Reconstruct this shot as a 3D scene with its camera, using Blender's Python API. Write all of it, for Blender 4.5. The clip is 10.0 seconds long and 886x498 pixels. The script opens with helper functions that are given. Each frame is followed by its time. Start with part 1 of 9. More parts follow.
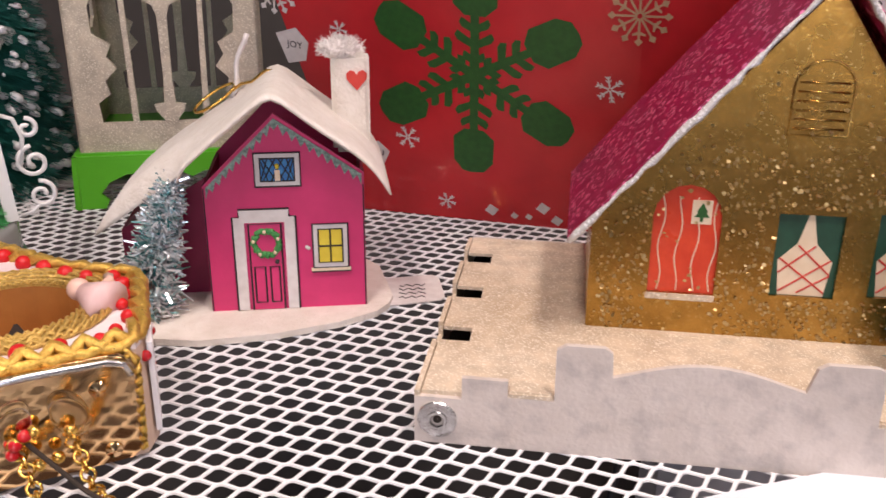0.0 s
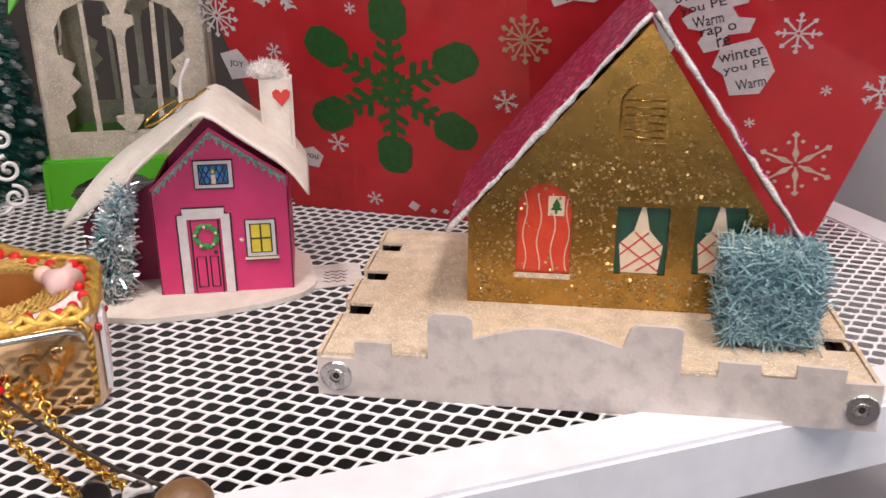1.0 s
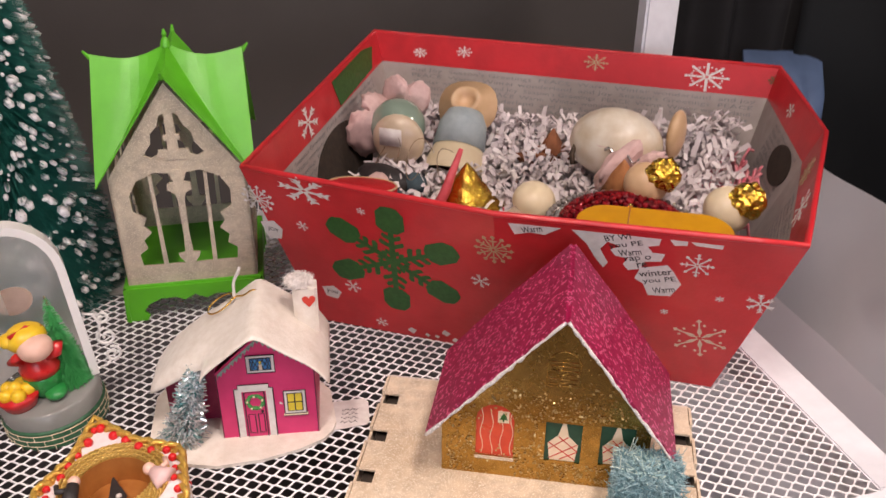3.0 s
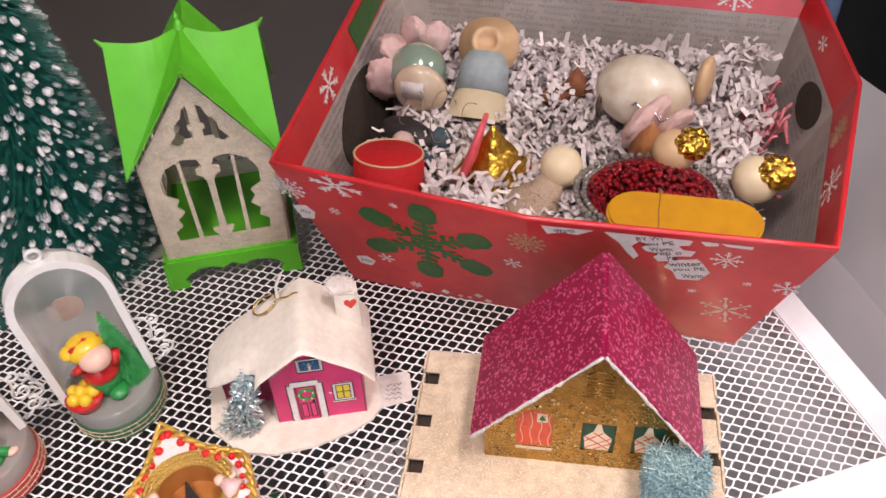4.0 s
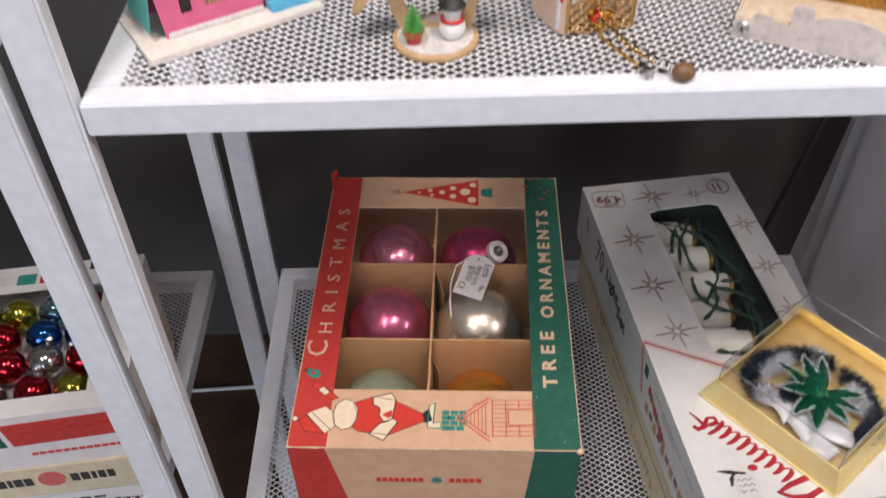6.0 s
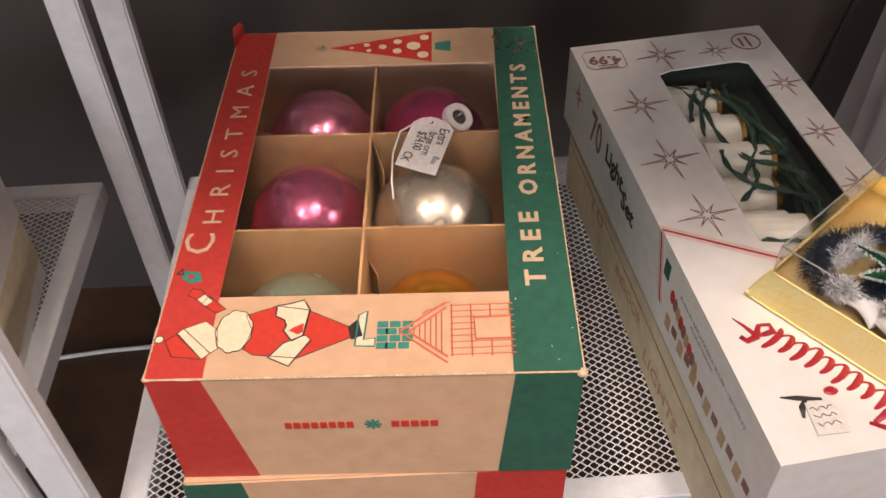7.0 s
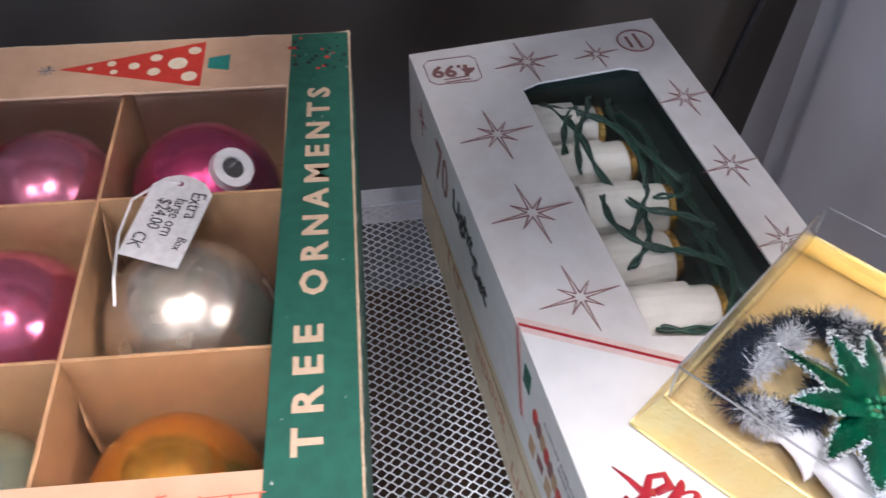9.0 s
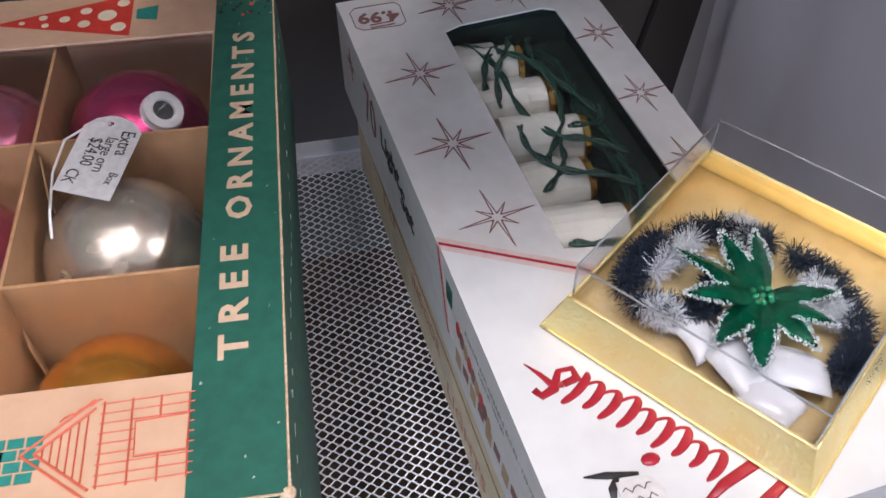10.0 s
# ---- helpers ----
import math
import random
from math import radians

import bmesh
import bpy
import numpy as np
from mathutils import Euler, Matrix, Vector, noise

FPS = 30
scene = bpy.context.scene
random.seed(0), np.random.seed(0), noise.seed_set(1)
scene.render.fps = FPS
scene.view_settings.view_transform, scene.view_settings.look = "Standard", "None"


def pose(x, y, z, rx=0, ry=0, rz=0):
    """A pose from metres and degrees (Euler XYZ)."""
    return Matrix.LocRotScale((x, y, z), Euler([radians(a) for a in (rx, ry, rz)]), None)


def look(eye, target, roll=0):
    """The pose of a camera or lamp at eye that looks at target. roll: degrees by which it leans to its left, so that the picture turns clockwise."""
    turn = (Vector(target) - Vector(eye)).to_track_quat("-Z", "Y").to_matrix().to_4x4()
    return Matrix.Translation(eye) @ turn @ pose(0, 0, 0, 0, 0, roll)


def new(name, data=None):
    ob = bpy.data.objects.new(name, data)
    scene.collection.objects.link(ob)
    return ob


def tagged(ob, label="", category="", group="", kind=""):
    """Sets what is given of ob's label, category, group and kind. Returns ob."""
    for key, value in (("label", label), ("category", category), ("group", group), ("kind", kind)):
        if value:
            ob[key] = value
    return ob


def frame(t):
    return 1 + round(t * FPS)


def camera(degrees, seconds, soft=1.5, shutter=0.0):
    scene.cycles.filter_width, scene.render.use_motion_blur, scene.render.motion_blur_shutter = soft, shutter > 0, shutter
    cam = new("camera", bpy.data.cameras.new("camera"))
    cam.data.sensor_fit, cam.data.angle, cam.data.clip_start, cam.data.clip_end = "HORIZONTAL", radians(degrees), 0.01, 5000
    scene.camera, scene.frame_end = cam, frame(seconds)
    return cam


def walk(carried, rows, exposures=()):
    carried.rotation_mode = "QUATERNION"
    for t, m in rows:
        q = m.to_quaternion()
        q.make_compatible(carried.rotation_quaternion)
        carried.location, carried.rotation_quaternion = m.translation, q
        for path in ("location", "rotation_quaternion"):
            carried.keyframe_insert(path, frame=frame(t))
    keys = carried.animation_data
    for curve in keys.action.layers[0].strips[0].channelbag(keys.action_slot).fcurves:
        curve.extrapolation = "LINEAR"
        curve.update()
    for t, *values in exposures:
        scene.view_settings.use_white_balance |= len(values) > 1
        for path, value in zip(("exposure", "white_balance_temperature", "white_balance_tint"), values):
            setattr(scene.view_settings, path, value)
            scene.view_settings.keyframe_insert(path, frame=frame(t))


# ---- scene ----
cam = camera(52.9, 10.0, soft=1.5, shutter=0.28)
PATH = [
    (0, (0.053, 0.061, 1.112), (0.585, 1.85, 0.394), 0.4),
    (0.5, (0.06, 0.044, 1.115), (0.624, 1.818, 0.384), 0.2),
    (1, (0.064, 0.011, 1.127), (0.624, 1.789, 0.401), 0.0),
    (1.5, (0.065, -0.014, 1.136), (0.618, 1.771, 0.422), 0.2),
    (2, (0.058, -0.035, 1.16), (0.594, 1.759, 0.457), 0.2),
    (2.5, (0.052, -0.053, 1.22), (0.573, 1.739, 0.502), 0.9),
    (2.7, (0.058, -0.048, 1.252), (0.567, 1.709, 0.442), 1.0),
    (3.8, (0.078, 0.02, 1.354), (0.446, 1.448, 0.002), -3.2),
    (4, (0.072, 0.022, 1.373), (0.44, 1.423, -0.006), -3.0),
    (4.5, (0.039, -0.015, 1.393), (0.4, 1.377, 0.003), -2.1),
    (5, (-0.006, -0.086, 1.396), (0.246, 1.357, 0.034), 1.2),
    (5.5, (-0.041, -0.173, 1.363), (-0.021, 1.281, -0.01), -0.2),
    (5.8, (-0.06, -0.218, 1.317), (-0.085, 1.217, -0.076), -1.0),
    (6, (-0.068, -0.239, 1.277), (-0.095, 1.201, -0.111), -1.4),
    (6.2, (-0.06, -0.227, 1.224), (-0.097, 1.195, -0.181), -3.0),
    (7.3, (-0.046, -0.092, 1.033), (-0.016, 1.305, -0.398), -1.5),
    (7.5, (-0.047, -0.07, 1.02), (-0.01, 1.321, -0.416), -1.5),
    (8, (-0.042, -0.017, 0.995), (0.029, 1.361, -0.452), -1.0),
    (8.5, (-0.008, 0.023, 0.987), (0.11, 1.383, -0.474), -0.1),
    (9, (0.036, 0.035, 0.982), (0.201, 1.377, -0.491), 0.4),
    (9.5, (0.069, 0.023, 0.97), (0.272, 1.34, -0.521), -0.4),
    (10, (0.056, -0.006, 0.984), (0.273, 1.293, -0.521), -0.4),
]
EXPOSURES = [(0.0, -0.08, 6750, 26), (0.6, -0.1, 6600, 21), (1.5, -0.06, 6600, 21), (2.5, -0.08, 7050, 26), (4.0, 0.15, 6650, 24), (4.5, 0.16, 6500, 22), (5.0, -0.01, 6250, 21), (5.5, -0.1, 6000, 19),
             (6.2, 0.06, 6600, 18), (7.5, 0.42, 7600, 25), (8.5, 0.7, 6100, 20), (9.0, 0.64, 5800, 18), (9.5, 0.48, 5750, 18), (10.0, 0.3, 5800, 18)]
WINDOW_W, CEIL_W = 36.0, 22.0

walk(cam, [(t, look(eye, target, roll)) for t, eye, target, roll in PATH],
     exposures=EXPOSURES)

# ---- light ----
world = bpy.data.worlds.new("world")
scene.world = world
world.use_nodes = True
wn = world.node_tree
sky = wn.nodes.new("ShaderNodeTexSky")
sky.sky_type, sky.sun_disc = "NISHITA", False
sky.sun_elevation, sky.sun_rotation = radians(35), radians(200)
wn.links.new(sky.outputs[0], wn.nodes["Background"].inputs[0])
wn.nodes["Background"].inputs[1].default_value = 0.1


def area_lamp(name, m, sx, sy, watts, colour):
    data = bpy.data.lights.new(name, "AREA")
    data.shape, data.size, data.size_y, data.energy, data.color = "RECTANGLE", sx, sy, watts, colour
    ob = new(name, data)
    ob.matrix_world = m
    return ob


# daylight through the shop window behind the camera, and two ceiling lights above the aisle
area_lamp("window_daylight", look((-0.7, -3.1, 1.62), (0.0, 0.3, 1.0)), 2.4, 1.35, WINDOW_W, (0.68, 0.83, 1.0))
# the third lamp, far to the right, is added to backlight the grey cloth
for lx, ly, share in ((0.36, -0.25, 0.85), (-0.42, -0.4, 0.85), (2.1, -0.6, 1.35)):
    area_lamp("ceiling_light_lamp", look((lx, ly, 2.5), (lx, ly + 0.02, 0)), 0.16, 0.5, CEIL_W * share, (1.0, 0.94, 0.86))


# ---- materials ----
def mat(name, c1, c2=None, rough=0.5, metal=0.0, scale=300.0, bump=0.0, bscale=None, detail=4.0, spread=0.35,
        coat=0.0, trans=0.0, ior=1.45, sheen=0.0, stain=0.0, stain_scale=35.0, stain_colour=None, alpha=1.0, emit=0.0):
    """Principled material with fine grain, broad stains and relief, in metres."""
    m = bpy.data.materials.new(name)
    m.use_nodes = True
    nt = m.node_tree
    n, lk = nt.nodes, nt.links
    b = n["Principled BSDF"]
    c2 = c2 or tuple(min(1, x * 0.8) for x in c1)
    tc = n.new("ShaderNodeTexCoord")
    g = n.new("ShaderNodeTexNoise")
    g.inputs["Scale"].default_value, g.inputs["Detail"].default_value = scale, detail
    lk.new(tc.outputs["Object"], g.inputs["Vector"])
    ramp = n.new("ShaderNodeMapRange")
    ramp.inputs[1].default_value, ramp.inputs[2].default_value = 0.5 - spread / 2, 0.5 + spread / 2
    lk.new(g.outputs[0], ramp.inputs[0])
    mix = n.new("ShaderNodeMix")
    mix.data_type = "RGBA"
    mix.inputs[6].default_value, mix.inputs[7].default_value = (*c1, 1), (*c2, 1)
    lk.new(ramp.outputs[0], mix.inputs[0])
    out = mix.outputs[2]
    if stain > 0:
        s = n.new("ShaderNodeTexNoise")
        s.inputs["Scale"].default_value, s.inputs["Detail"].default_value = stain_scale, 6.0
        lk.new(tc.outputs["Object"], s.inputs["Vector"])
        sr = n.new("ShaderNodeMapRange")
        sr.inputs[1].default_value, sr.inputs[2].default_value = 0.48, 0.72
        sr.inputs[4].default_value = stain
        lk.new(s.outputs[0], sr.inputs[0])
        m2 = n.new("ShaderNodeMix")
        m2.data_type = "RGBA"
        m2.inputs[7].default_value = (*(stain_colour or tuple(x * 0.55 for x in c1)), 1)
        lk.new(sr.outputs[0], m2.inputs[0])
        lk.new(out, m2.inputs[6])
        out = m2.outputs[2]
    lk.new(out, b.inputs["Base Color"])
    rr = n.new("ShaderNodeMapRange")
    rr.inputs[3].default_value, rr.inputs[4].default_value = max(0.02, rough - 0.08), min(1, rough + 0.08)
    lk.new(g.outputs[0], rr.inputs[0])
    lk.new(rr.outputs[0], b.inputs["Roughness"])
    b.inputs["Metallic"].default_value = metal
    b.inputs["Coat Weight"].default_value = coat
    b.inputs["Transmission Weight"].default_value = trans
    b.inputs["IOR"].default_value = ior
    b.inputs["Sheen Weight"].default_value = sheen
    b.inputs["Alpha"].default_value = alpha
    if emit > 0:
        b.inputs["Emission Color"].default_value = (*c1, 1)
        b.inputs["Emission Strength"].default_value = emit
    if bump > 0:
        bn = n.new("ShaderNodeTexNoise")
        bn.inputs["Scale"].default_value, bn.inputs["Detail"].default_value = bscale or scale, 5.0
        lk.new(tc.outputs["Object"], bn.inputs["Vector"])
        bp = n.new("ShaderNodeBump")
        bp.inputs["Strength"].default_value, bp.inputs["Distance"].default_value = bump, 0.001
        lk.new(bn.outputs[0], bp.inputs["Height"])
        lk.new(bp.outputs[0], b.inputs["Normal"])
    return m


def glitter(name, base, flake, rough=0.45, metal=0.0, scale=1500.0, share=0.25, bump=0.6, flake_metal=0.8, dirt=None, crinkle=0.0):
    """A coloured ground with bright flecks, as glitter or mica flakes."""
    m = mat(name, base, tuple(x * 0.7 for x in base), rough, metal, 180, 0, None, 4, 0.4,
            stain=0.5 if dirt else 0.0, stain_scale=22, stain_colour=dirt)
    n, lk = m.node_tree.nodes, m.node_tree.links
    b = n["Principled BSDF"]
    tc = n["Texture Coordinate"]
    v = n.new("ShaderNodeTexVoronoi")
    v.inputs["Scale"].default_value = scale
    lk.new(tc.outputs["Object"], v.inputs["Vector"])
    sep = n.new("ShaderNodeSeparateColor")
    lk.new(v.outputs["Color"], sep.inputs[0])
    st = n.new("ShaderNodeMath")
    st.operation = "LESS_THAN"
    st.inputs[1].default_value = share
    lk.new(sep.outputs[0], st.inputs[0])
    old = b.inputs["Base Color"].links[0].from_socket
    mx = n.new("ShaderNodeMix")
    mx.data_type = "RGBA"
    mx.inputs[7].default_value = (*flake, 1)
    lk.new(st.outputs[0], mx.inputs[0])
    lk.new(old, mx.inputs[6])
    lk.new(mx.outputs[2], b.inputs["Base Color"])
    mm = n.new("ShaderNodeMapRange")
    mm.inputs[3].default_value, mm.inputs[4].default_value = metal, flake_metal
    lk.new(st.outputs[0], mm.inputs[0])
    lk.new(mm.outputs[0], b.inputs["Metallic"])
    bp = n.new("ShaderNodeBump")
    bp.inputs["Strength"].default_value, bp.inputs["Distance"].default_value = bump, 0.0006
    lk.new(sep.outputs[1], bp.inputs["Height"])
    if crinkle > 0:
        cn = n.new("ShaderNodeTexNoise")
        cn.inputs["Scale"].default_value, cn.inputs["Detail"].default_value = 120.0, 6.0
        lk.new(tc.outputs["Object"], cn.inputs["Vector"])
        cb = n.new("ShaderNodeBump")
        cb.inputs["Strength"].default_value, cb.inputs["Distance"].default_value = crinkle, 0.0015
        lk.new(cn.outputs[0], cb.inputs["Height"])
        lk.new(cb.outputs[0], bp.inputs["Normal"])
    lk.new(bp.outputs[0], b.inputs["Normal"])
    return m


WHITE_METAL = mat("white painted steel", (0.77, 0.785, 0.82), (0.71, 0.725, 0.76), 0.35, 0, 120, 0.06, 900, stain=0.12, stain_scale=25, stain_colour=(0.45, 0.42, 0.4))
MESH_PAINT = mat("white coated mesh", (0.86, 0.86, 0.87), (0.78, 0.78, 0.78), 0.4, 0, 90, 0.1, 1500)
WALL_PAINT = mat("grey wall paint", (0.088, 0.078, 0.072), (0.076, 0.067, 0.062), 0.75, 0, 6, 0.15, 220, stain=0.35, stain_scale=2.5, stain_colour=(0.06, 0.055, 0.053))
ROOM_PAINT = mat("room paint", (0.2, 0.19, 0.185), (0.17, 0.165, 0.16), 0.8, 0, 5, 0.1, 180)
CEIL_PAINT = mat("ceiling paint", (0.4, 0.4, 0.39), (0.36, 0.36, 0.35), 0.85, 0, 5, 0.1, 180)
FLOOR_WOOD = mat("dark floor boards", (0.11, 0.06, 0.035), (0.06, 0.032, 0.02), 0.4, 0, 14, 0.15, 60)
CLOTH_GREY = mat("pale grey cloth", (0.78, 0.77, 0.8), (0.72, 0.71, 0.74), 0.65, 0, 15, 0.1, 900, sheen=0.2)
def sheer(m, share):
    """Lets part of the light through a thin cloth."""
    n, lk = m.node_tree.nodes, m.node_tree.links
    tr, mx = n.new("ShaderNodeBsdfTranslucent"), n.new("ShaderNodeMixShader")
    lk.new(n["Principled BSDF"].inputs["Base Color"].links[0].from_socket, tr.inputs[0])
    mx.inputs[0].default_value = share
    lk.new(n["Principled BSDF"].outputs[0], mx.inputs[1])
    lk.new(tr.outputs[0], mx.inputs[2])
    lk.new(mx.outputs[0], n["Material Output"].inputs[0])


sheer(CLOTH_GREY, 0.68)
DARK_CLOTH = mat("black cloth", (0.003, 0.0045, 0.0055), (0.005, 0.0065, 0.0075), 0.8, 0, 40, 0.2, 400)
BLUE_CLOTH = mat("pale blue cloth", (0.1, 0.16, 0.28), (0.08, 0.13, 0.23), 0.7, 0, 40, 0.2, 400)
RED_PAPER = mat("red printed paper", (0.6, 0.024, 0.03), (0.53, 0.02, 0.025), 0.36, 0, 60, 0.12, 500, coat=0.25, stain=0.25, stain_scale=30, stain_colour=(0.27, 0.008, 0.012))
GREEN_PRINT = mat("green print", (0.02, 0.115, 0.022), (0.014, 0.085, 0.018), 0.42, 0, 420, 0.05, 600)
WHITE_PRINT = mat("white print", (0.72, 0.68, 0.65), (0.62, 0.57, 0.54), 0.5, 0, 300, 0.05, 600)
TAN_PRINT = mat("tan print", (0.5, 0.34, 0.2), (0.42, 0.27, 0.15), 0.5, 0, 300)
PALE_TAN = mat("pale tan print", (0.66, 0.52, 0.4), (0.58, 0.44, 0.33), 0.5, 0, 300)
INK = mat("black ink", (0.02, 0.018, 0.018), (0.035, 0.03, 0.03), 0.55, 0, 500)
GREY_INK = mat("grey ink", (0.2, 0.19, 0.19), (0.28, 0.26, 0.26), 0.6, 0, 500)
NEWSPRINT = mat("newsprint liner", (0.4, 0.35, 0.325), (0.34, 0.295, 0.27), 0.7, 0, 80, 0.05, 400, stain=0.25, stain_scale=20)
GOLD_FOIL = glitter("gold foil with mica", (0.5, 0.295, 0.077), (0.67, 0.45, 0.165), 0.26, 0.97, 2600, 0.05, 0.12, 0.8, dirt=(0.32, 0.17, 0.036), crinkle=0.1)
MAGENTA = glitter("magenta glitter paper", (0.34, 0.009, 0.066), (0.82, 0.2, 0.36), 0.38, 0.0, 900, 0.2, 0.7, 0.6)
MICA_CARD = glitter("mica dusted card", (0.72, 0.58, 0.42), (0.84, 0.75, 0.62), 0.6, 0, 3200, 0.14, 0.4, 0.15, dirt=(0.5, 0.34, 0.19))
GREY_CARD = mat("aged white card", (0.66, 0.58, 0.52), (0.6, 0.52, 0.46), 0.55, 0, 150, 0.2, 900, stain=0.6, stain_scale=170, stain_colour=(0.36, 0.32, 0.3))
CARD_EDGE = mat("brown card edge", (0.3, 0.2, 0.12), (0.2, 0.13, 0.075), 0.8, 0, 500, 0.3)
# near-black brown: paints the shade inside holes and openings, and colours the cord
DARK_HOLE = mat("dark card inside", (0.03, 0.022, 0.016), (0.05, 0.035, 0.025), 0.9)
WHITE_GLITTER = glitter("white glitter snow", (0.76, 0.72, 0.68), (0.9, 0.88, 0.86), 0.5, 0, 2200, 0.3, 0.8, 0.4)
SNOW_FELT = mat("cream snow felt", (0.8, 0.74, 0.66), (0.72, 0.65, 0.56), 0.85, 0, 250, 0.5, 900, sheen=0.3, stain=0.25, stain_scale=60, stain_colour=(0.5, 0.42, 0.33))
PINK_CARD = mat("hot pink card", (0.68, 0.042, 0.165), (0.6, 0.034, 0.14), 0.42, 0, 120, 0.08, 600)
# the cottage pink again, with shade mixed into the colour
SHADED_PINK = mat("dark pink card", (0.3, 0.012, 0.06), (0.24, 0.01, 0.05), 0.5, 0, 120, 0.08, 600)
BLUE_PRINT = mat("blue print", (0.02, 0.14, 0.38), (0.04, 0.25, 0.5), 0.45, 0, 600)
YELLOW_PRINT = mat("yellow print", (0.75, 0.6, 0.05), (0.68, 0.52, 0.04), 0.45, 0, 300)
RED_PRINT = mat("red print", (0.62, 0.05, 0.03), (0.55, 0.04, 0.025), 0.5, 0, 300)
RED_BOX = mat("faded red print", (0.55, 0.05, 0.04), (0.48, 0.04, 0.03), 0.45, 0, 200, 0.06, 500, stain=0.15, stain_scale=40)
KRAFT = mat("cream box card", (0.65, 0.41, 0.26), (0.59, 0.36, 0.225), 0.5, 0, 90, 0.08, 500, stain=0.22, stain_scale=30, stain_colour=(0.52, 0.3, 0.15))
KRAFT_IN = mat("tan divider card", (0.3, 0.16, 0.072), (0.245, 0.128, 0.056), 0.65, 0, 120, 0.1, 600)
GREEN_BOX = mat("dark green print", (0.024, 0.122, 0.082), (0.019, 0.098, 0.066), 0.45, 0, 150, 0.06, 500, stain=0.15, stain_scale=40)
TEAL_PRINT = mat("teal print", (0.03, 0.25, 0.2), (0.025, 0.2, 0.16), 0.5, 0, 300)
SALMON = mat("salmon print", (0.62, 0.12, 0.06), (0.55, 0.1, 0.05), 0.5, 0, 300)
BOX_PRINT = mat("tan cream box print", (0.66, 0.47, 0.32), (0.58, 0.4, 0.26), 0.5, 0, 260, 0.05, 600)
CREAM_PRINT = mat("cream print", (0.8, 0.66, 0.48), (0.74, 0.58, 0.4), 0.5, 0, 300)
WHITE_BOX = mat("white box card", (0.74, 0.71, 0.69), (0.68, 0.65, 0.62), 0.42, 0, 90, 0.06, 500, stain=0.2, stain_scale=25, stain_colour=(0.55, 0.48, 0.4))
BEIGE_BOX = mat("yellowed card", (0.66, 0.57, 0.4), (0.58, 0.48, 0.32), 0.55, 0, 90, 0.06, 500, stain=0.3, stain_scale=30)
GREEN_PLASTIC = mat("bright green plastic", (0.1, 0.52, 0.025), (0.085, 0.46, 0.02), 0.35, 0, 60, 0.05, 300)
CREAM_GLITTER = glitter("cream glitter plastic", (0.66, 0.56, 0.42), (0.8, 0.72, 0.58), 0.45, 0, 3200, 0.15, 0.5, 0.2)
CLEAR = mat("clear plastic", (0.96, 0.96, 0.96), (0.93, 0.93, 0.93), 0.08, 0, 50, 0, None, trans=1.0, ior=1.15)
HAZY = mat("hazy clear plastic", (0.97, 0.97, 0.96), (0.93, 0.93, 0.91), 0.12, 0, 50, 0, None, trans=1.0, ior=1.12)
FILM = mat("crinkled window film", (0.97, 0.97, 0.97), (0.95, 0.95, 0.95), 0.1, 0, 50, 0.3, 45, trans=1.0, ior=1.3)
WHITE_PLASTIC = mat("white plastic", (0.82, 0.81, 0.79), (0.76, 0.75, 0.72), 0.3, 0, 90, 0.05, 500)
SILVER = mat("silver metal", (0.8, 0.8, 0.8), (0.68, 0.68, 0.68), 0.25, 1.0, 300, 0.1, 900)
GOLD = mat("gold metal", (0.85, 0.55, 0.14), (0.75, 0.45, 0.1), 0.22, 1.0, 300, 0.1, 900)
GOLD_MIRROR = mat("gold mirror foil", (0.8, 0.55, 0.3), (0.75, 0.5, 0.26), 0.07, 1.0, 60, 0.12, 90)


def tinsel(name, c1, c2, c3, rough=0.2, metal=0.6):
    """Foil fibres, each strip with a tint of its own."""
    m = mat(name, c1, c2, rough, metal, 160)
    n, lk = m.node_tree.nodes, m.node_tree.links
    ge = n.new("ShaderNodeNewGeometry")
    cr = n.new("ShaderNodeValToRGB")
    cr.color_ramp.elements[0].color, cr.color_ramp.elements[1].color = (*c1, 1), (*c3, 1)
    e = cr.color_ramp.elements.new(0.5)
    e.color = (*c2, 1)
    lk.new(ge.outputs["Random Per Island"], cr.inputs[0])
    lk.new(cr.outputs[0], n["Principled BSDF"].inputs["Base Color"])
    return m


# ---- builders ----
def thing(name, x, y, z, rz=0.0, label="", category="", group="", kind=""):
    ob = new(name)
    ob.empty_display_size = 0.01
    ob.matrix_world = pose(x, y, z, 0, 0, rz)
    return tagged(ob, label, category, group, kind)


def part(name, bm, material, parent, label="", m=None, smooth=False, calc=True):
    """Links a bmesh as one mesh object under a thing or a part."""
    if m is not None:
        bm.transform(m)
    if calc:
        bmesh.ops.recalc_face_normals(bm, faces=bm.faces[:])
    me = bpy.data.meshes.new(name)
    bm.to_mesh(me)
    bm.free()
    return part_mesh(name, me, material, parent, label, smooth)


def part_mesh(name, me, material, parent, label="", smooth=False):
    for x in (material if isinstance(material, (list, tuple)) else [material]):
        if not me.materials or x.name not in me.materials:
            me.materials.append(x)
    if smooth:
        me.polygons.foreach_set("use_smooth", [True] * len(me.polygons))
    ob = new(name, me)
    ob.parent = parent
    if label:
        ob["label"] = label
    return ob


def solo(name, bm, material, x, y, z, rz, label, category, group="", kind="", smooth=False, m=None):
    ob = part(name, bm, material, None, "", m, smooth)
    ob.matrix_world = pose(x, y, z, 0, 0, rz)
    return tagged(ob, label, category, group, kind)


